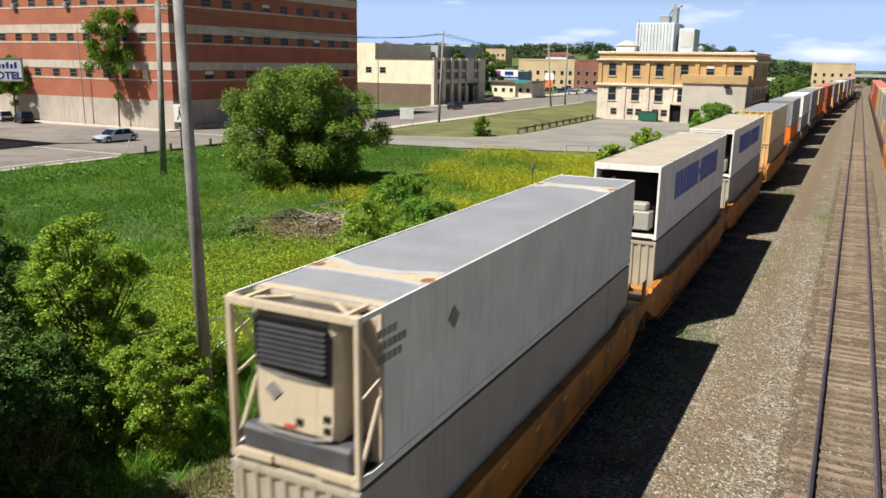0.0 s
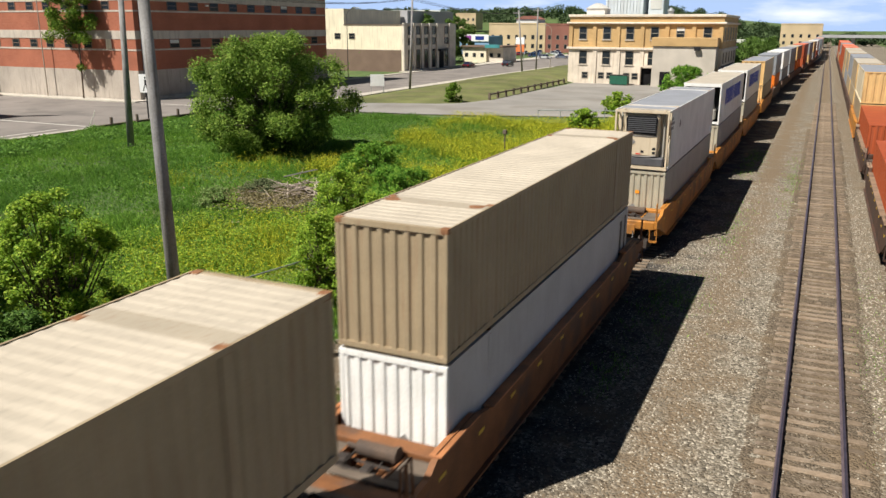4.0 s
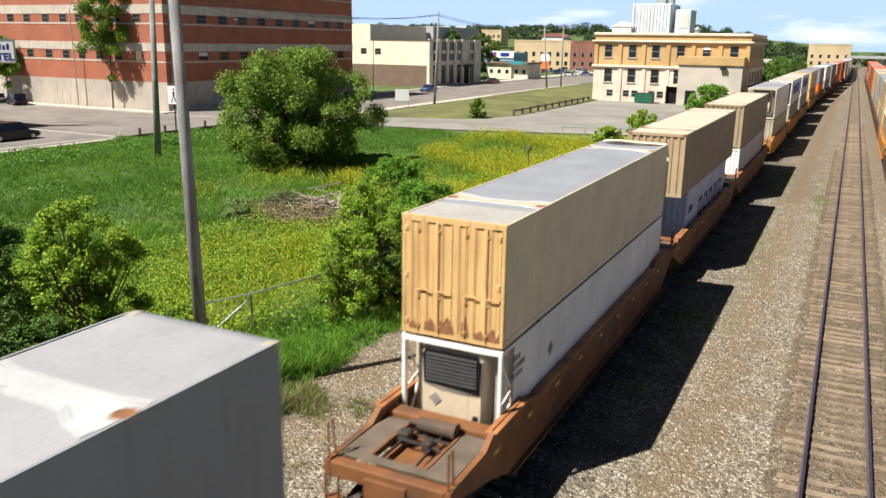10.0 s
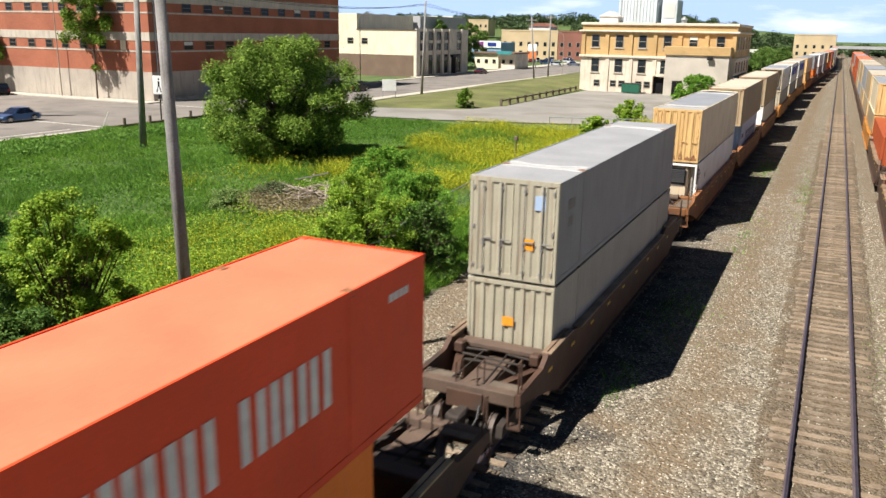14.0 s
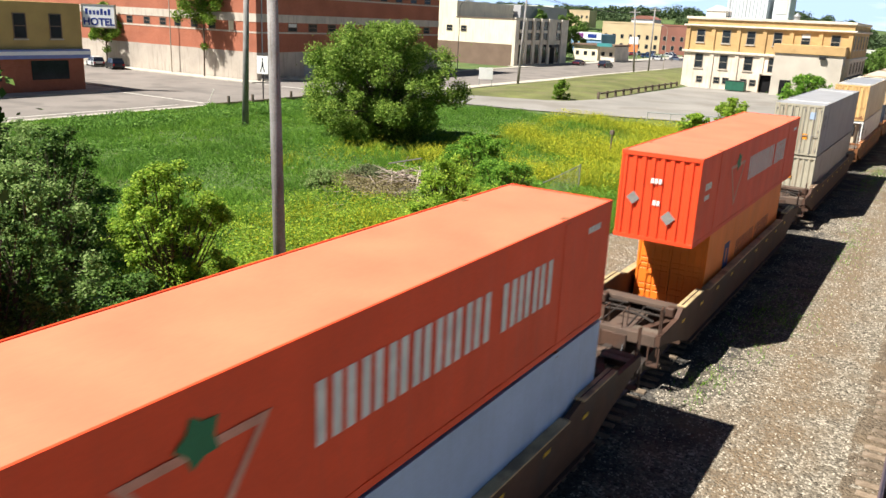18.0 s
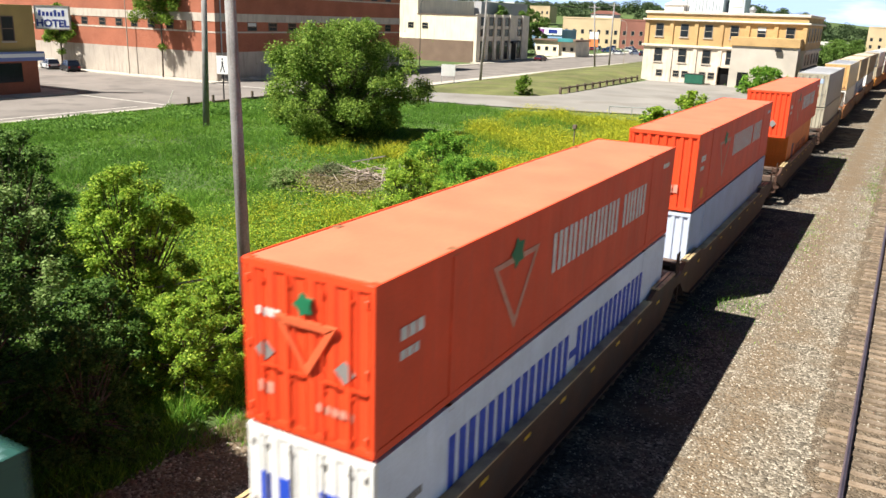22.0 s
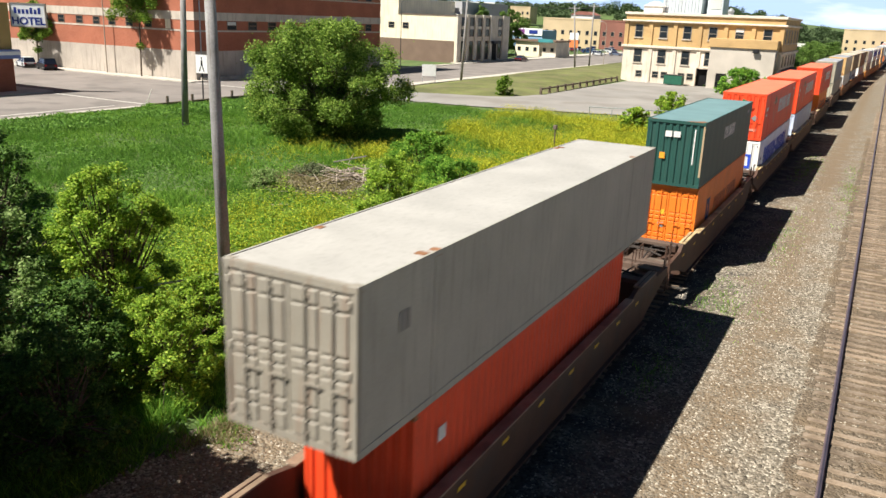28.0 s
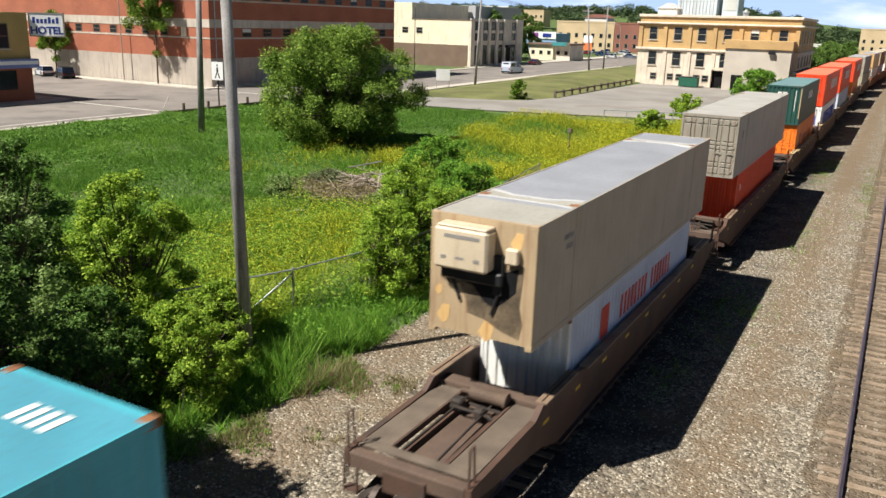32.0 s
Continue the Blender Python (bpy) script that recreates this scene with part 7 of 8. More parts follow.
tagged(new("yellow_grass", faces_mesh("yellow_grass", tufts(120000, -50, -14.0, 16, 96, 0.55, 0.035, 22, gold2), M["blade_y"])), "yellow-green meadow weeds", "grass", kind="stuff")


def blossoms(n, seed, near):
    r = np.random.default_rng(seed)
    p = np.stack([r.uniform(-50, -14.5, n), r.uniform(16, 96, n)], 1)
    p = p[in_field(p[:, 0], p[:, 1])]
    p = p[gold2(p[:, 0], p[:, 1], r, 0.5)]
    P = np.column_stack([p, r.uniform(0.3, 0.95, len(p))])
    P = P[(P[:, 1] < 44) == near]
    return leaf_quads(P, 0.034 if near else 0.052, 1.0, seed)


tagged(new("yellow_flowers", faces_mesh("yellow_flowers", blossoms(260000, 23, False), M["flower"])), "yellow wildflowers over the meadow", "flowers", kind="stuff")
tagged(new("yellow_flowers", faces_mesh("yellow_flowers", blossoms(900000, 26, True), M["flower"])), "small yellow blossoms among weeds by the fence", "flowers", kind="stuff")


def weeds(n, x0, x1, y0, y1, h, size, seed, m, label, cut=0.0):
    """Leafy weeds of uneven height over a stretch of ground."""
    r = np.random.default_rng(seed)
    x, y = r.uniform(x0, x1, n), r.uniform(y0, y1, n)
    k = np.clip(patch(x, y, 1.1, seed) * 0.7 + patch(x, y, 3.2, seed + 1) * 0.6 - cut, 0.02, 1.3)
    keep = r.uniform(0, 1, n) < k + 0.1
    keep &= ((x + 27.0) / 4.0) ** 2 + ((y - 38.4) / 3.0) ** 2 > 1
    x, y, k = x[keep], y[keep], k[keep]
    P = np.column_stack([x, y, -0.1 + h * k * r.uniform(0.1, 1.0, len(x)) ** 0.6])
    tagged(new("weeds", faces_mesh("weeds", leaf_quads(P, size, 0.6, seed), m)), label, "weeds", kind="stuff")


weeds(80000, -30, -17.4, 17, 46, 1.1, 0.062, 61, M["leaf_lime"], "yellow-green leafy weeds behind the fence")
weeds(60000, -27, -15.2, 19, 60, 0.9, 0.062, 62, M["leaf_weed"], "green leafy weeds along the fence", 0.2)
weeds(130000, -66, -27, 18, 84, 0.70, 0.075, 64, M["leaf_field"], "coarse dark green clumps in the meadow", 0.38)
weeds(60000, -66, -30, 20, 70, 1.25, 0.09, 67, M["leaf_field"], "tall rank clumps in the meadow", 0.72)
weeds(34000, -66.6, -58, 40, 86, 0.8, 0.11, 63, M["leaf_field"], "coarse weeds along the road's edge", 0.25)


def ballast_tufts(x, y, r):
    k = np.zeros(len(x))
    for cx, cy, rx, ry in ((-4.3, 31.0, 1.0, 3.2), (-4.9, 24.0, 0.5, 2.0), (-3.2, 45.0, 0.6, 5.0), (2.6, 30.0, 0.5, 6.0), (-1.0, 62.0, 0.5, 8.0), (-4.2, 70.0, 0.7, 6.0)):
        k += np.exp(-((x - cx) / rx) ** 2 - ((y - cy) / ry) ** 2)
    return r.uniform(0, 1, len(x)) < k * 0.8


def verge(x, y, r):
    return (x > -17.5) & (x < -14.3 + 0.5 * np.sin(y * 1.3)) & (r.uniform(0, 1, len(x)) < 0.8)


tagged(new("verge_grass", faces_mesh("verge_grass", tufts(26000, -18.5, -13.9, 6, 60, 0.5, 0.016, 24, verge, 4), M["leaf_weed"])), "rank green grass at the ballast's edge", "grass", kind="stuff")


def stalks(x, y, r):
    return (x < -11.2) & (y < 19) & (r.uniform(0, 1, len(x)) < np.clip(patch(x, y, 0.9, 6.0) * patch(x, y, 2.3, 2.0) * 3.0 - 0.7, 0, 1))


tagged(new("dry_stalks", faces_mesh("dry_stalks", tufts(9000, -13.9, -10.8, 8, 19, 0.42, 0.014, 28, stalks, 3), M["dry"])), "dry yellow stalks on the ballast shoulder", "weeds", kind="stuff")
tagged(new("shoulder_weeds", faces_mesh("shoulder_weeds", tufts(9000, -14.0, -11.6, 9, 30, 0.30, 0.018, 29, stalks, 3), M["leaf_weed"])), "green weeds on the ballast shoulder", "weeds", kind="stuff")
tagged(new("ballast_weeds", faces_mesh("ballast_weeds", tufts(30000, -6.0, 3.6, 18, 80, 0.13, 0.010, 27, ballast_tufts, 2), M["leaf_weed"])), "sparse green weeds in the ballast", "weeds", kind="stuff")
tagged(new("mown_bank", Build().add([(x, y, bank(x, y) + 0.03) for y in np.linspace(99, 208, 30) for x in np.linspace(-62.8, -43.2, 14)], [(j * 14 + i, j * 14 + i + 1, (j + 1) * 14 + i + 1, (j + 1) * 14 + i) for j in range(29) for i in range(13)]).mesh("mown_bank", M["lawn"], True)), "mown grass bank above the parking lot", "lawn", kind="structure")

# brush pile
bp0 = thing("brush_pile", "heap of grey dead branches and a broken board", "brush pile", m=pose(-27.0, 38.6, -0.1))
r1 = np.random.default_rng(41)
for i in range(230):
    a, ln = r1.uniform(0, 6.28), r1.uniform(0.8, 2.6)
    px, py = r1.normal() * 2.0 - 0.1, r1.normal() * 1.2
    pz = max(0.05, 2.0 - abs(px) * 0.4 - abs(py) * 0.6) * r1.uniform(0.2, 1.0)
    part("branch", Build().tube((px, py, pz), (px + math.cos(a) * ln, py + math.sin(a) * ln, max(0.05, pz + r1.normal() * 0.3)), r1.uniform(0.02, 0.05), 0.01, 5), M["twig"], bp0)
part("board", Build().add([(-0.9, -0.3, 1.8), (0.9, 0.5, 2.25), (0.85, 0.7, 2.2), (-0.95, -0.1, 1.75), (-0.9, -0.3, 1.86), (0.9, 0.5, 2.31), (0.85, 0.7, 2.26), (-0.95, -0.1, 1.81)], [(3, 2, 1, 0), (4, 5, 6, 7), (0, 1, 5, 4), (1, 2, 6, 5), (2, 3, 7, 6), (3, 0, 4, 7)]), M["pole"], bp0)
dr = np.column_stack([r1.normal(size=9000) * 1.9 - 27.6, r1.normal(size=9000) * 1.3 + 38.2, r1.uniform(-0.1, 0.6, 9000)])
tagged(new("dry_grass", faces_mesh("dry_grass", leaf_quads(dr + [0, 0, 0.3], 0.07, 0.4, 42), M["dry"])), "dry straw round the brush pile", "grass", kind="stuff")


# ---- poles, fence, signs, wires ----
def utility_pole(label, x, y, h, r0, r1, arm=True, lean=(0, 0)):
    ob = thing("utility_pole", label, "pole", "utility poles", pose(x, y, bank(x, y)))
    part("shaft", Build().tube((0, 0, -0.3), (lean[0], lean[1], h), r0, r1, 14), M["pole"], ob, smooth=True)
    if arm:
        part("cross_arm", Build().box(lean[0] - 1.2, lean[0] + 1.2, lean[1] - 0.06, lean[1] + 0.06, h - 0.7, h - 0.55, 0.01), M["pole"], ob)
        for q in (-1.1, -0.5, 0.5, 1.1):
            part("insulator", Build().tube((lean[0] + q, lean[1], h - 0.55), (lean[0] + q, lean[1], h - 0.35), 0.05, 0.03), M["galv"], ob)
    return ob


utility_pole("tall weathered wooden pole beside the chain-link fence", -16.2, 16.9, 14.5, 0.20, 0.13, True, (0.05, -0.4))
utility_pole("grey wooden utility pole standing in the meadow", -54.5, 52.6, 15.0, 0.30, 0.22, True, (0, 0.6))
utility_pole("wooden utility pole on the grass bank", -62.2, 121.5, 15.0, 0.22, 0.14, False, (0.2, 0.8))
utility_pole("wooden utility pole with cross arms down the street", -62.0, 187.0, 14.2, 0.2, 0.14)
utility_pole("leaning utility pole down the street", -60.2, 172.0, 13.0, 0.2, 0.14, True, (-1.2, 0))


def lamp_post(label, x, y, h, dx):
    ob = thing("street_lamp", label, "street lamp", "street lamps", pose(x, y, 0))
    part("shaft", Build().tube((0, 0, 0), (0, 0, h), 0.09, 0.06, 10), BM["frame"], ob)
    b, pts = Build(), [(0, 0, h), (dx * 0.2, 0, h + 0.7), (dx * 0.6, 0, h + 1.1), (dx, 0, h + 1.15)]
    b.line(pts, 0.05, 6)
    part("arm", b, BM["frame"], ob)
    part("lamp_head", Build().box(dx - 0.25, dx + 0.35, -0.14, 0.14, h + 1.05, h + 1.2, 0.04), M["galv"], ob)


lamp_post("dark street lamp beside the brick building", -103.5, 84.9, 14.0, 1.6)
lamp_post("tall street lamp with a curved arm", -86.0, 141.0, 12.5, 2.6)
lamp_post("street lamp down the street", -64.2, 240.0, 9.5, -1.6)
lamp_post("street lamp by the shops", -64.2, 205.0, 9.5, -1.6)


def cable(label, a, b, sag, r=0.02, n=14):
    bd, pts = Build(), []
    for i in range(n + 1):
        t = i / n
        pts.append((a[0] + (b[0] - a[0]) * t, a[1] + (b[1] - a[1]) * t, a[2] + (b[2] - a[2]) * t - sag * 4 * t * (1 - t)))
    bd.line(pts, r)
    return solid("cable", bd, M["wire"], label, "cable", "overhead cables")


for i, x in enumerate((-0.9, 0.0, 0.9)):
    cable("black overhead cable between two utility poles", (-54.5 + x, 53.2, 14.7 - abs(x) * 0.4), (-62.0 + x, 122.3, 14.6), 1.5, 0.025)
    cable("black overhead cable along the street", (-62.0 + x, 122.3, 14.5), (-62.0 + x, 187.0, 13.6), 1.2, 0.025)
cable("thin cable from the pole towards the brick building", (-54.5, 53.2, 14.0), (-86.0, 131.0, 13.5), 1.0, 0.02)

fn = thing("chain_link_fence", "galvanised chain-link fence leaning in tall weeds", "fence")
FX = [(-21.4, 12.0), (-18.9, 18.0), (-17.7, 20.9), (-16.9, 24.5), (-16.5, 28.5), (-17.6, 34.0), (-18.5, 40.0), (-19.3, 47.0)]
for i, (x, y) in enumerate(FX):
    part("post", Build().tube((x, y, -0.3), (x, y, 1.75), 0.045, n=8), M["galv"], fn)
    if i:
        p, q = FX[i - 1], FX[i]
        part("top_rail", Build().tube((p[0], p[1], 1.68), (q[0], q[1], 1.68), 0.03, n=6), M["galv"], fn)
        b, ln = Build(), math.hypot(q[0] - p[0], q[1] - p[1])
        m0 = int(ln / 0.16)
        for j in range(m0):
            for sgn in (0, 1):
                t0, t1 = j / m0, min(1, (j + 10) / m0)
                za, zb = (0.0, 1.65 * (t1 - t0) * m0 / 10) if sgn else (1.65, 1.65 - 1.65 * (t1 - t0) * m0 / 10)
                b.tube((p[0] + (q[0] - p[0]) * t0, p[1] + (q[1] - p[1]) * t0, za), (p[0] + (q[0] - p[0]) * t1, p[1] + (q[1] - p[1]) * t1, zb), 0.004, n=3)
        part("mesh_panel", b, M["galv"], fn)
part("brace", Build().tube((-17.7, 20.9, 1.55), (-18.6, 18.8, 0.1), 0.035, n=6), M["galv"], fn)

fp = thing("marker_post", "thin wooden marker post with a small box on top", "post", m=pose(-23.2, 62.6, -0.12))
part("shaft", Build().tube((0, 0, -0.2), (0, 0, 1.9), 0.06, n=8), M["post"], fp)
part("box", Build().box(-0.16, 0.16, -0.16, 0.16, 1.8, 2.15, 0.03), M["post"], fp)

bo = tagged(thing("bollard", "short dark wooden bollard at the road's edge", "bollard", "bollards along the road", pose(-67.3, 62.6, -0.05)))
part("post", Build().tube((0, 0, -0.3), (0, 0, 0.95), 0.16, 0.15, 10), M["post"], bo)
for x, y in ((-67.1, 66.0), (-67.2, 69.3), (-67.4, 72.6), (-67.3, 75.2), (-67.0, 78.6), (-66.8, 82.0)):
    copy_thing(bo, pose(x, y, -0.05))
solid("timber_kerb", Build().box(-67.6, -67.2, 60.5, 84.0, -0.1, 0.22, 0.02), M["post"], "dark timber kerb along the road", "kerb", kind="structure")

ps = thing("pedestrian_sign", "white crosswalk sign on a dark post", "sign", m=pose(-69.0, 69.6, 0, 0, 0, -74))
part("post", Build().box(-0.06, 0.06, -0.06, 0.06, -0.2, 4.9), M["black"], ps)
part("sign_plate", Build().box(0.06, 0.09, -0.72, 0.72, 2.9, 4.95, 0.01), M["white"], ps)
part("symbol", Build().box(0.091, 0.096, -0.10, 0.12, 3.75, 4.35).box(0.091, 0.096, -0.07, 0.10, 4.45, 4.68).prism([(-0.10, 3.8), (0.0, 3.8), (-0.22, 3.1), (-0.36, 3.1)], "x", 0.091, 0.096).prism([(0.0, 3.8), (0.12, 3.8), (0.34, 3.1), (0.20, 3.1)], "x", 0.091, 0.096), M["black"], ps)
ws = thing("white_sign", "blank white sign on two posts on the grass bank", "sign", m=pose(-63.6, 113.0, 0.0))
part("post", Build().box(-0.05, 0.05, -1.05, -0.95, -0.2, 1.6), M["galv"], ws)
part("post", Build().box(-0.05, 0.05, 0.95, 1.05, -0.2, 1.6), M["galv"], ws)
part("sign_plate", Build().box(0.05, 0.09, -1.1, 1.1, 1.1, 2.9, 0.01), M["white"], ws)
ws.rotation_euler = (0, 0, radians(-55))
ds = thing("warning_sign", "orange diamond road warning sign on a post", "sign", m=pose(-69.5, 34.5, 0))
part("post", Build().tube((0, 0, -0.2), (0, 0, 2.4), 0.04, n=6), M["galv"], ds)
part("sign_plate", Build().prism([(0, 1.9), (0.5, 2.5), (0, 3.1), (-0.5, 2.5)], "x", 0.05, 0.08), M["orange_sign"], ds)
tp = thing("leaning_stake", "pale leaning stake at the road's edge", "stake", m=pose(-68.6, 60.8, 0))
part("shaft", Build().tube((0, 0, -0.1), (0.3, 0.7, 1.6), 0.05, n=6), M["paint_line"], tp)
du = thing("dumpster", "dark green steel dumpster beside the station", "dumpster", m=pose(-33.6, 149.8, 0))
part("body", Build().prism([(-1.0, 0.15), (1.0, 0.15), (1.0, 1.5), (-1.0, 1.75)], "x", -1.6, 1.6), BM["green"], du)
part("lid", Build().box(-1.65, 1.65, -1.05, 1.05, 1.72, 1.80, 0.02), M["black"], du)
gr = thing("timber_rail", "low dark timber rail fence along the lot", "rail fence")
for i in range(12):
    y = 110 + i * 3.4
    part("post", Build().box(-43.5, -43.2, y - 0.15, y + 0.15, -0.2, 1.0), M["post"], gr)
    if i < 11:
        part("rail", Build().box(-43.45, -43.25, y + 0.15, y + 3.25, 0.66, 0.86), M["post"], gr)
lr = thing("guard_rail", "galvanised tube rail at the lot's edge", "guard rail")
for i in range(5):
    part("post", Build().tube((-29.5 + i * 2.4, 90.4 + i * 0.9, -0.2), (-29.5 + i * 2.4, 90.4 + i * 0.9, 0.9), 0.05, n=6), M["galv"], lr)
part("rail", Build().tube((-29.5, 90.4, 0.88), (-19.9, 94.0, 0.88), 0.05, n=6), M["galv"], lr)


# ---- vehicles on the road ----
CP = {k: surf("car_paint_" + k, c, 0.3, 0.3, 0.05, 1, 30, 0.0, spec=0.6) for k, c in
      {"silver": (0.46, 0.56, 0.68), "blue": (0.03, 0.10, 0.26), "black": (0.012, 0.012, 0.016), "red": (0.20, 0.012, 0.015), "white": (0.62, 0.64, 0.66), "pearl": (0.60, 0.65, 0.76), "steel": (0.16, 0.20, 0.28), "maroon": (0.10, 0.012, 0.02)}.items()}
M["car_glass"] = surf("car_glass", (0.012, 0.018, 0.040), 0.22, 0, 0.1, 1, 20, 0.0)
M["head_lamp"] = surf("head_lamp_lens", (0.6, 0.6, 0.58), 0.15, 0.2, 0.1, 4, 20, 0.0)
M["tail_lamp"] = surf("tail_lamp_lens", (0.35, 0.01, 0.01), 0.2, 0, 0.1, 4, 20, 0.0)


def vehicle(name, label, category, L, w, h, colour, kind):
    """A road vehicle that points along +x, wheels on z = 0."""
    ob = thing(name, label, category, "vehicles on the street")
    hw, s = w / 2, L / 2
    deck = h * (0.60 if kind == "sedan" else 0.56)
    body = Build()
    prof = [(-s, 0.32), (-s + 0.05, deck * 0.9), (-s + 0.25, deck), (s - 1.25, deck), (s - 0.25, deck * 0.82), (s, deck * 0.62), (s - 0.02, 0.30), (s - 0.3, 0.22), (-s + 0.3, 0.22)]
    body.prism(prof, "y", -hw, hw)
    part("body", body, CP[colour], ob)
    if kind == "sedan":
        cab = [(-s + 0.55, deck), (-s + 1.25, h), (s - 2.15, h), (s - 1.25, deck)]
    elif kind == "suv":
        cab = [(-s + 0.10, deck), (-s + 0.35, h), (s - 1.95, h), (s - 1.15, deck)]
    else:
        cab = [(-0.45, deck), (-0.38, h), (s - 2.45, h), (s - 1.65, deck)]
        cap = part("bed_cap", Build().prism([(-s + 0.06, deck - 0.02), (-s + 0.32, h + 0.06), (-0.50, h + 0.06), (-0.48, deck - 0.02)], "y", -hw + 0.05, hw - 0.05), CP["pearl"], ob, "white fibreglass bed cap")
        for y in (-hw + 0.046, hw - 0.056):
            part("cap_window", Build().prism([(-s + 0.42, deck + 0.12), (-s + 0.58, h - 0.14), (-0.85, h - 0.14), (-0.72, deck + 0.12)], "y", y, y + 0.01), M["car_glass"], cap)
        part("rear_window", Build().add([(-s + 0.11, -0.7, deck + 0.1), (-s + 0.11, 0.7, deck + 0.1), (-s + 0.27, 0.62, h - 0.1), (-s + 0.27, -0.62, h - 0.1), (-s + 0.19, -0.7, deck + 0.1), (-s + 0.19, 0.7, deck + 0.1), (-s + 0.35, 0.62, h - 0.1), (-s + 0.35, -0.62, h - 0.1)], [(0, 3, 2, 1), (4, 5, 6, 7), (0, 1, 5, 4), (1, 2, 6, 5), (2, 3, 7, 6), (3, 0, 4, 7)]), M["car_glass"], cap)
    g = Build()
    vs = []
    for y, k in ((-hw + 0.04, 0), (hw - 0.04, 0)):
        for j, (x, z) in enumerate(cab):
            ins = 0.16 if z > deck + 0.01 else 0.0
            vs.append((x, y + (ins if y < 0 else -ins), z))
    g.add(vs, [(0, 1, 2, 3), (7, 6, 5, 4), (0, 4, 5, 1), (1, 5, 6, 2), (2, 6, 7, 3), (3, 7, 4, 0)])
    gl = part("glasshouse", g, M["car_glass"], ob, "dark tinted windows")
    x0, x1 = cab[1][0], cab[2][0]
    part("roof", Build().box(x0 - 0.02, x1 + 0.02, -hw + 0.19, hw - 0.19, h - 0.03, h + 0.03, 0.02), CP[colour], ob)
    for k in (0.05, 0.5, 0.95):
        xb, xt = cab[0][0] + (cab[3][0] - cab[0][0]) * k, x0 + (x1 - x0) * k
        for y in (-1, 1):
            part("pillar", Build().tube((xb, y * (hw - 0.04), deck), (xt, y * (hw - 0.20), h), 0.035, n=5), CP[colour], ob)
    for x in (-s + 0.85, s - 0.9):
        for y in (-1, 1):
            part("wheel_arch", Build().tube((x, y * (hw - 0.25), 0.41), (x, y * (hw + 0.004), 0.41), 0.40, n=16), M["black"], ob)
            t = part("wheel", Build().tube((x, y * (hw - 0.22), 0.33), (x, y * (hw + 0.01), 0.33), 0.33, n=16), M["tyre"], ob)
            part("rim", Build().tube((x, y * (hw + 0.005), 0.33), (x, y * (hw + 0.02), 0.33), 0.20, n=12), M["chrome"], t)
    for y in (-1, 1):
        part("headlight", Build().box(s - 0.16, s - 0.01, y * (hw - 0.32) - 0.18, y * (hw - 0.32) + 0.18, deck * 0.60, deck * 0.76, 0.02), M["head_lamp"], ob)
        part("taillight", Build().box(-s - 0.012, -s + 0.08, y * (hw - 0.2) - 0.14, y * (hw - 0.2) + 0.14, deck * 0.62, deck * 0.86, 0.02), M["tail_lamp"], ob)
        part("mirror", Build().box(cab[3][0] - 0.35, cab[3][0] - 0.2, y * (hw + 0.08) - 0.08, y * (hw + 0.08) + 0.08, deck, deck + 0.16, 0.02), CP[colour], ob)
    part("bumper", Build().box(s - 0.1, s + 0.04, -hw + 0.05, hw - 0.05, 0.28, 0.48, 0.03), M["black"], ob)
    part("bumper", Build().box(-s - 0.04, -s + 0.1, -hw + 0.05, hw - 0.05, 0.30, 0.52, 0.03), M["black"], ob)
    return ob


br = thing("bicycle_rack", "galvanised hoop on the pavement by the brick building", "bicycle rack", m=pose(-94.9, 87.2, 0.1))
part("hoop", Build().tube((0, -0.5, -0.1), (0, -0.25, 1.2), 0.045, n=6).tube((0, -0.25, 1.2), (0, 0.0, 1.25), 0.045, n=6).tube((0, 0.0, 1.25), (0, 0.55, -0.1), 0.045, n=6), M["galv"], br)
v = vehicle("parked_car", "black parked estate car beside the brick building", "car", 4.6, 1.85, 1.72, "black", "suv")
v.matrix_world = pose(-113.8, 82.2, 0, 0, 0, 160)
v = vehicle("parked_car", "white parked car down the side street", "car", 4.5, 1.8, 1.55, "white", "suv")
v.matrix_world = pose(-119.9, 83.0, 0, 0, 0, 162)
v = vehicle("parked_car", "dark red parked car before the cream building", "car", 4.5, 1.8, 1.45, "maroon", "sedan")
v.matrix_world = pose(-83.2, 196.0, 0, 0, 0, 90)
for i, (x, y, col) in enumerate([(-84, 262, "white"), (-80, 268, "steel"), (-92, 275, "blue"), (-97, 262, "white"), (-76, 282, "silver"), (-101, 285, "red"), (-110, 290, "steel"), (-88, 290, "white"), (-104, 296, "silver"), (-98, 293, "blue"), (-93, 299, "white"), (-107, 279, "white"), (-86, 303, "red"), (-112, 305, "silver"), (-101, 308, "steel"), (-95, 312, "white")]):
    v = vehicle("parked_car", "parked car in the distant dealer's lot", "car", 4.5, 1.8, 1.5, col, "sedan" if i % 2 else "suv")
    v.matrix_world = pose(x, y, 0, 0, 0, 20 * i)
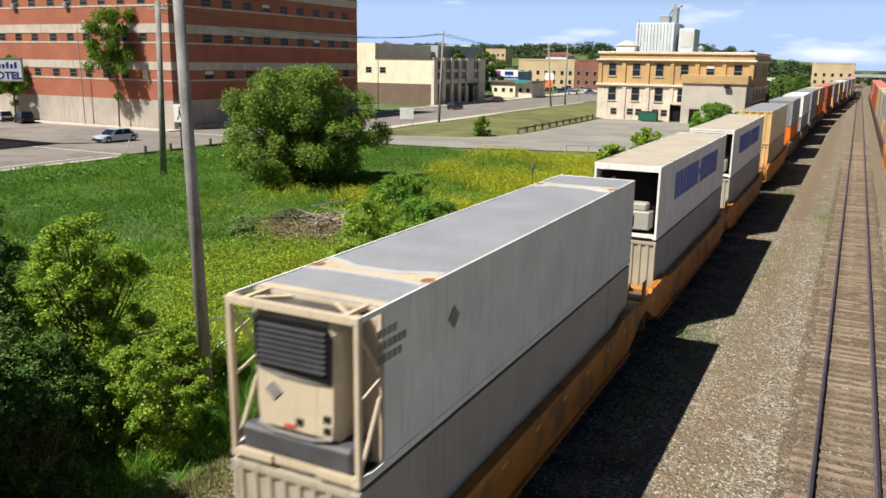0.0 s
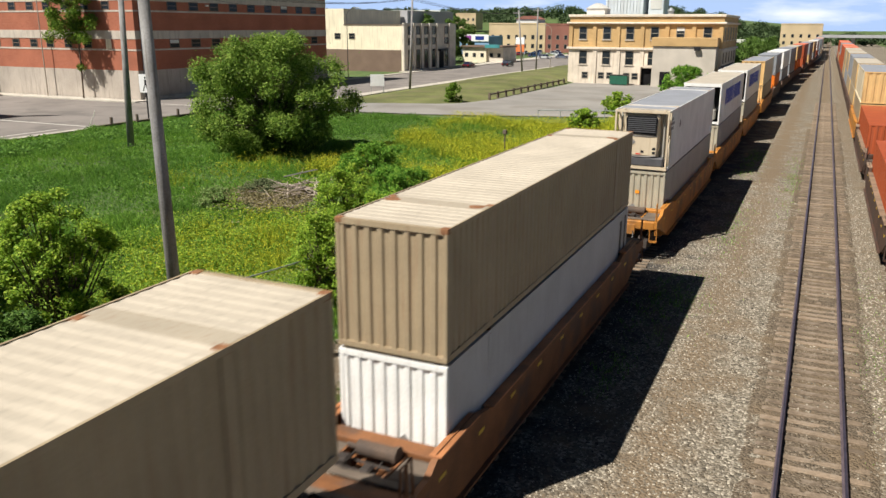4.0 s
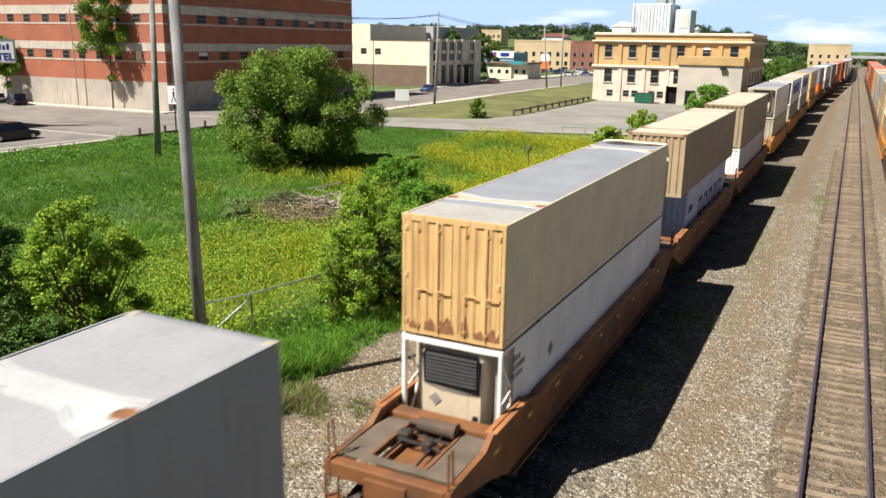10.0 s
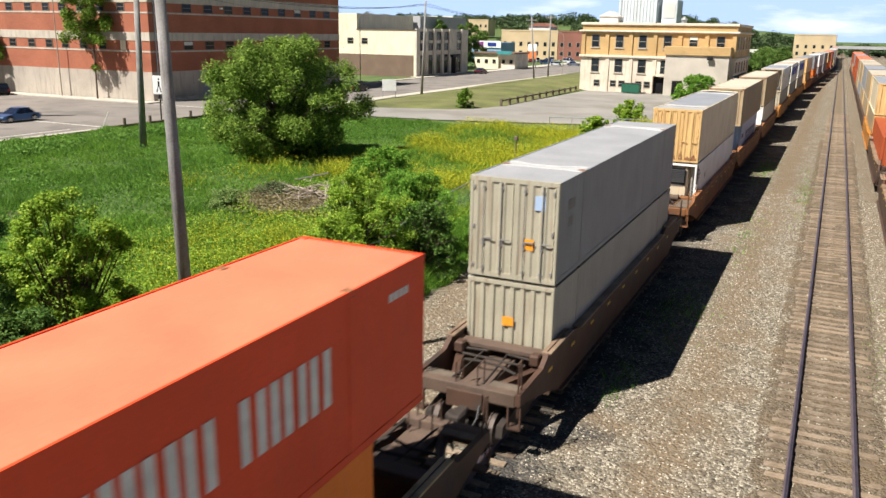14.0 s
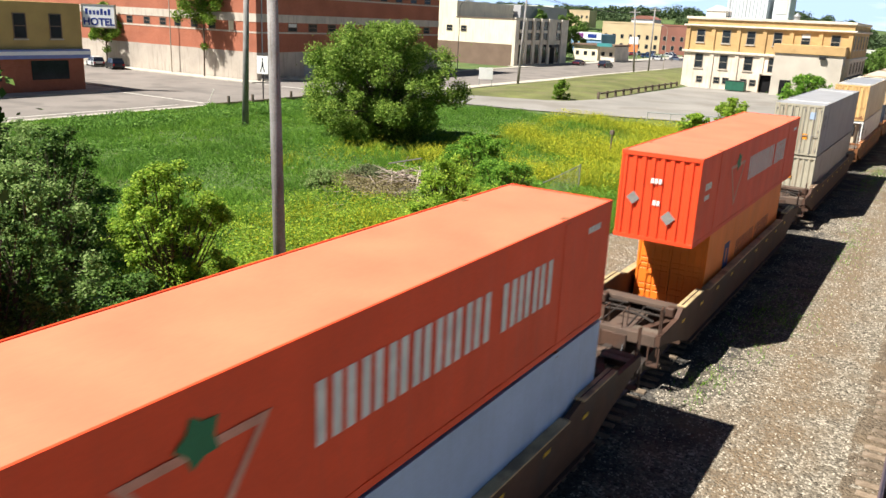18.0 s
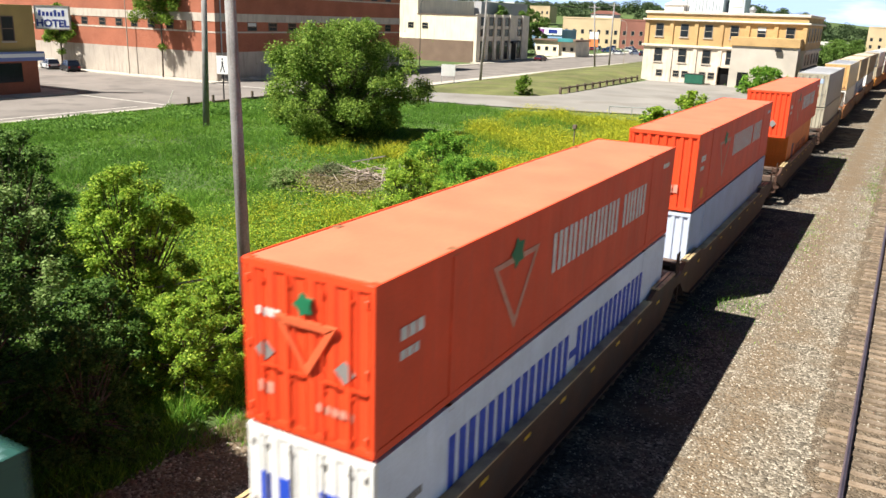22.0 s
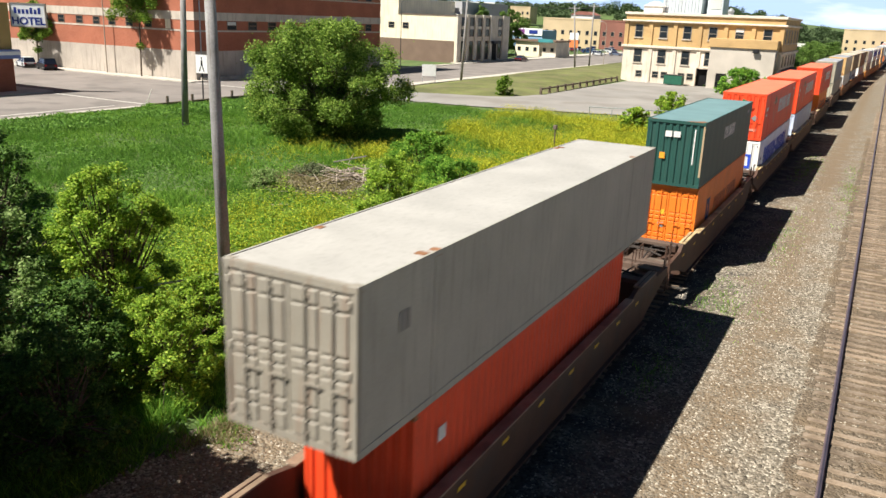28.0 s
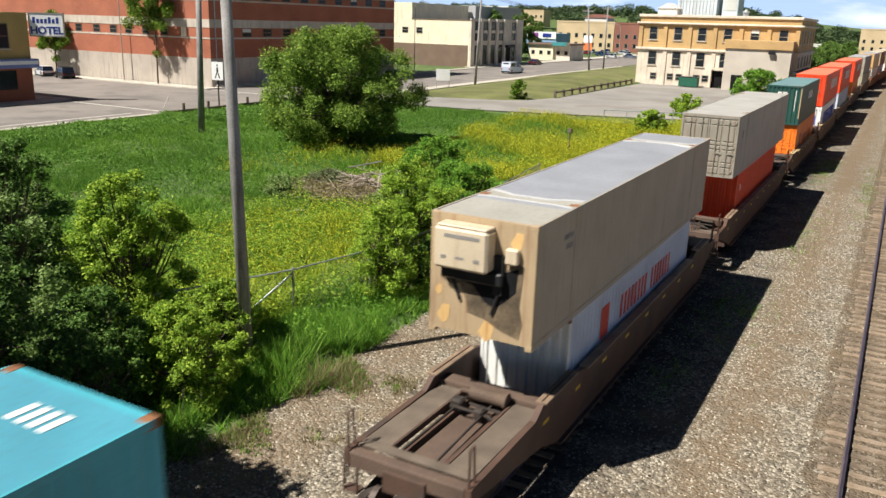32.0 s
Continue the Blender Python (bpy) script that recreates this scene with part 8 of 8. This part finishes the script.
MOVERS = [
    (vehicle("moving_car", "light blue sedan driving along the street", "car", 5.5, 1.95, 1.5, "silver", "sedan"), [(0, -80.6, 70.4, -90), (16, -80.6, -138, -90), (32, -80.6, -346, -90)]),
    (vehicle("moving_car", "dark car driving away along the street", "car", 4.6, 1.8, 1.5, "black", "suv"), [(0, -78.0, 160, 90), (3.5, -77.0, 202, 90), (32, -76.0, 520, 90)]),
    (vehicle("moving_car", "dark pickup driving along the street", "pickup", 5.4, 1.95, 1.75, "black", "suv"), [(0, -75.5, -73, 90), (10, -75.5, 53.5, 90), (11, -75.5, 69.5, 90), (15.5, -75.5, 150, 90), (32, -75.5, 420, 90)]),
    (vehicle("moving_car", "blue car driving along the street", "car", 4.7, 1.85, 1.45, "blue", "sedan"), [(0, -80.5, 380, -90), (9, -80.5, 177, -90), (11, -80.5, 132, -90), (13, -80.5, 86, -90), (13.5, -80.5, 73, -90), (32, -80.5, -380, -90)]),
    (vehicle("moving_car", "silver-blue pickup with a white bed cap on the street", "pickup", 7.0, 2.15, 2.25, "silver", "capped"), [(0, -72.6, -262, 90), (24.5, -72.6, 45.2, 90), (26.5, -72.6, 72.8, 90), (29.5, -72.6, 127, 90), (32, -72.6, 159, 90)]),
]


def motions():
    for ob, s, z in TRAIN:
        walk(ob, [(t, on_track(s + t * SPEED, z)) for t in range(0, 33, 4)])
    for ob, rows in MOVERS:
        walk(ob, [(t, pose(x, y, 0, 0, 0, r)) for t, x, y, r in rows])


# ---- ties, spikes of stone ----
def tie_mesh(k):
    r = random.Random(k)
    return Build().box(-1.3 + r.uniform(-0.05, 0.05), 1.3 + r.uniform(-0.05, 0.05), -0.115, 0.115, -0.33, -0.172 + r.uniform(-0.012, 0.008), 0.012).mesh("tie", M["tie"])


tie_meshes = [tie_mesh(k) for k in range(6)]
rt = random.Random(3)
for tr, x, y0, n in ((tracks[1], XM, 8.0, 230), (tracks[0], XT, 8.0, 60)):
    for i in range(n):
        t = new("tie", tie_meshes[rt.randrange(6)])
        t.parent = tr
        t.matrix_world = pose(x + rt.uniform(-0.05, 0.05), y0 + i * 0.53 + rt.uniform(-0.04, 0.04), rt.uniform(-0.032, 0.004), rt.uniform(-0.6, 0.6), rt.uniform(-0.7, 0.7), rt.uniform(-2.2, 2.2))


def crib_fill(x0, x1, y0, y1, step, seed):
    """Uneven fines packed between and partly over the ties."""
    r = np.random.default_rng(seed)
    xs, ys = np.arange(x0, x1 + 0.01, step), np.arange(y0, y1, step)
    hx = r.normal(size=(len(ys), len(xs)))
    hx = hx + np.roll(hx, 1, 0) + np.roll(hx, 1, 1) + np.roll(np.roll(hx, 1, 0), 1, 1)
    big = np.repeat(np.repeat(r.normal(size=(len(ys) // 6 + 1, len(xs) // 6 + 1)), 6, 0), 6, 1)[:len(ys), :len(xs)]
    vs = [(x, y, (-0.212 + 0.0065 * hx[j, i] + 0.012 * big[j, i]) if 0 < i < len(xs) - 1 else -0.26) for j, y in enumerate(ys) for i, x in enumerate(xs)]
    n = len(xs)
    return Build().add(vs, [(j * n + i, j * n + i + 1, (j + 1) * n + i + 1, (j + 1) * n + i) for j in range(len(ys) - 1) for i in range(n - 1)]).mesh("crib_fill", M["fines"], True)


M["fines"] = gravel("packed_fines", [(0.09, 0.07, 0.05), (0.16, 0.122, 0.084), (0.10, 0.078, 0.055), (0.24, 0.195, 0.145), (0.12, 0.092, 0.065)], 16.0, (0.17, 0.125, 0.08), 0.8, 0.45)
tagged(new("crib_fill", crib_fill(XM - 1.75, XM + 1.75, 6.0, 95.0, 0.16, 9)), "brown packed fines between the ties", "ballast", kind="stuff")


def stones(n, x0, x1, y0, y1, seed, smin, smax):
    """Loose stones as small tetrahedra with a flat top face each."""
    r = np.random.default_rng(seed)
    t = r.uniform(0, 1, n) ** 1.6
    p = np.column_stack([r.uniform(x0, x1, n), y0 + (y1 - y0) * t, np.full(n, -0.235)])
    s = r.uniform(smin, smax, (n, 1))
    a = r.uniform(0, 6.28, (n, 1))
    q = [p + s * np.column_stack([np.cos(a + k), np.sin(a + k), np.zeros(n)]) for k in (0.0, 2.1, 4.2)]
    top = p + np.column_stack([r.normal(size=(n, 2)) * s * 0.3, s[:, 0] * r.uniform(0.5, 1.0, n)])
    tri = [np.stack([q[i], q[(i + 1) % 3], top], 1) for i in range(3)]
    V = np.stack([q[0], q[1], q[2], top], 1).reshape(-1, 3)
    k = np.arange(n)[:, None] * 4
    F = np.concatenate([k + [0, 1, 3], k + [1, 2, 3], k + [2, 0, 3]])
    me = bpy.data.meshes.new("loose_stones")
    me.vertices.add(len(V))
    me.vertices.foreach_set("co", V.astype(np.float32).reshape(-1))
    me.loops.add(len(F) * 3)
    me.loops.foreach_set("vertex_index", F.astype(np.int32).reshape(-1))
    me.polygons.add(len(F))
    me.polygons.foreach_set("loop_start", np.arange(0, len(F) * 3, 3, dtype=np.int32))
    me.update(calc_edges=True)
    me.materials.append(M["stone"])
    return me


M["stone"] = leafy("loose_stone", (0.19, 0.162, 0.125), (0.50, 0.445, 0.36), 0.0, 0.9)
for lb, x0, x1, n, sd in (("pale crushed stones beside the moving train", -6.0, -0.8, 26000, 51), ("crushed stones between the tracks", 2.6, 3.4, 6000, 52), ("crushed stones along the embankment", -14.0, -9.2, 14000, 53), ("stones among the ties", -0.9, 2.7, 16000, 54)):
    tagged(new("loose_stones", stones(n, x0, x1, 8, 60, sd, 0.02, 0.05)), lb, "stones", kind="stuff")

motions()
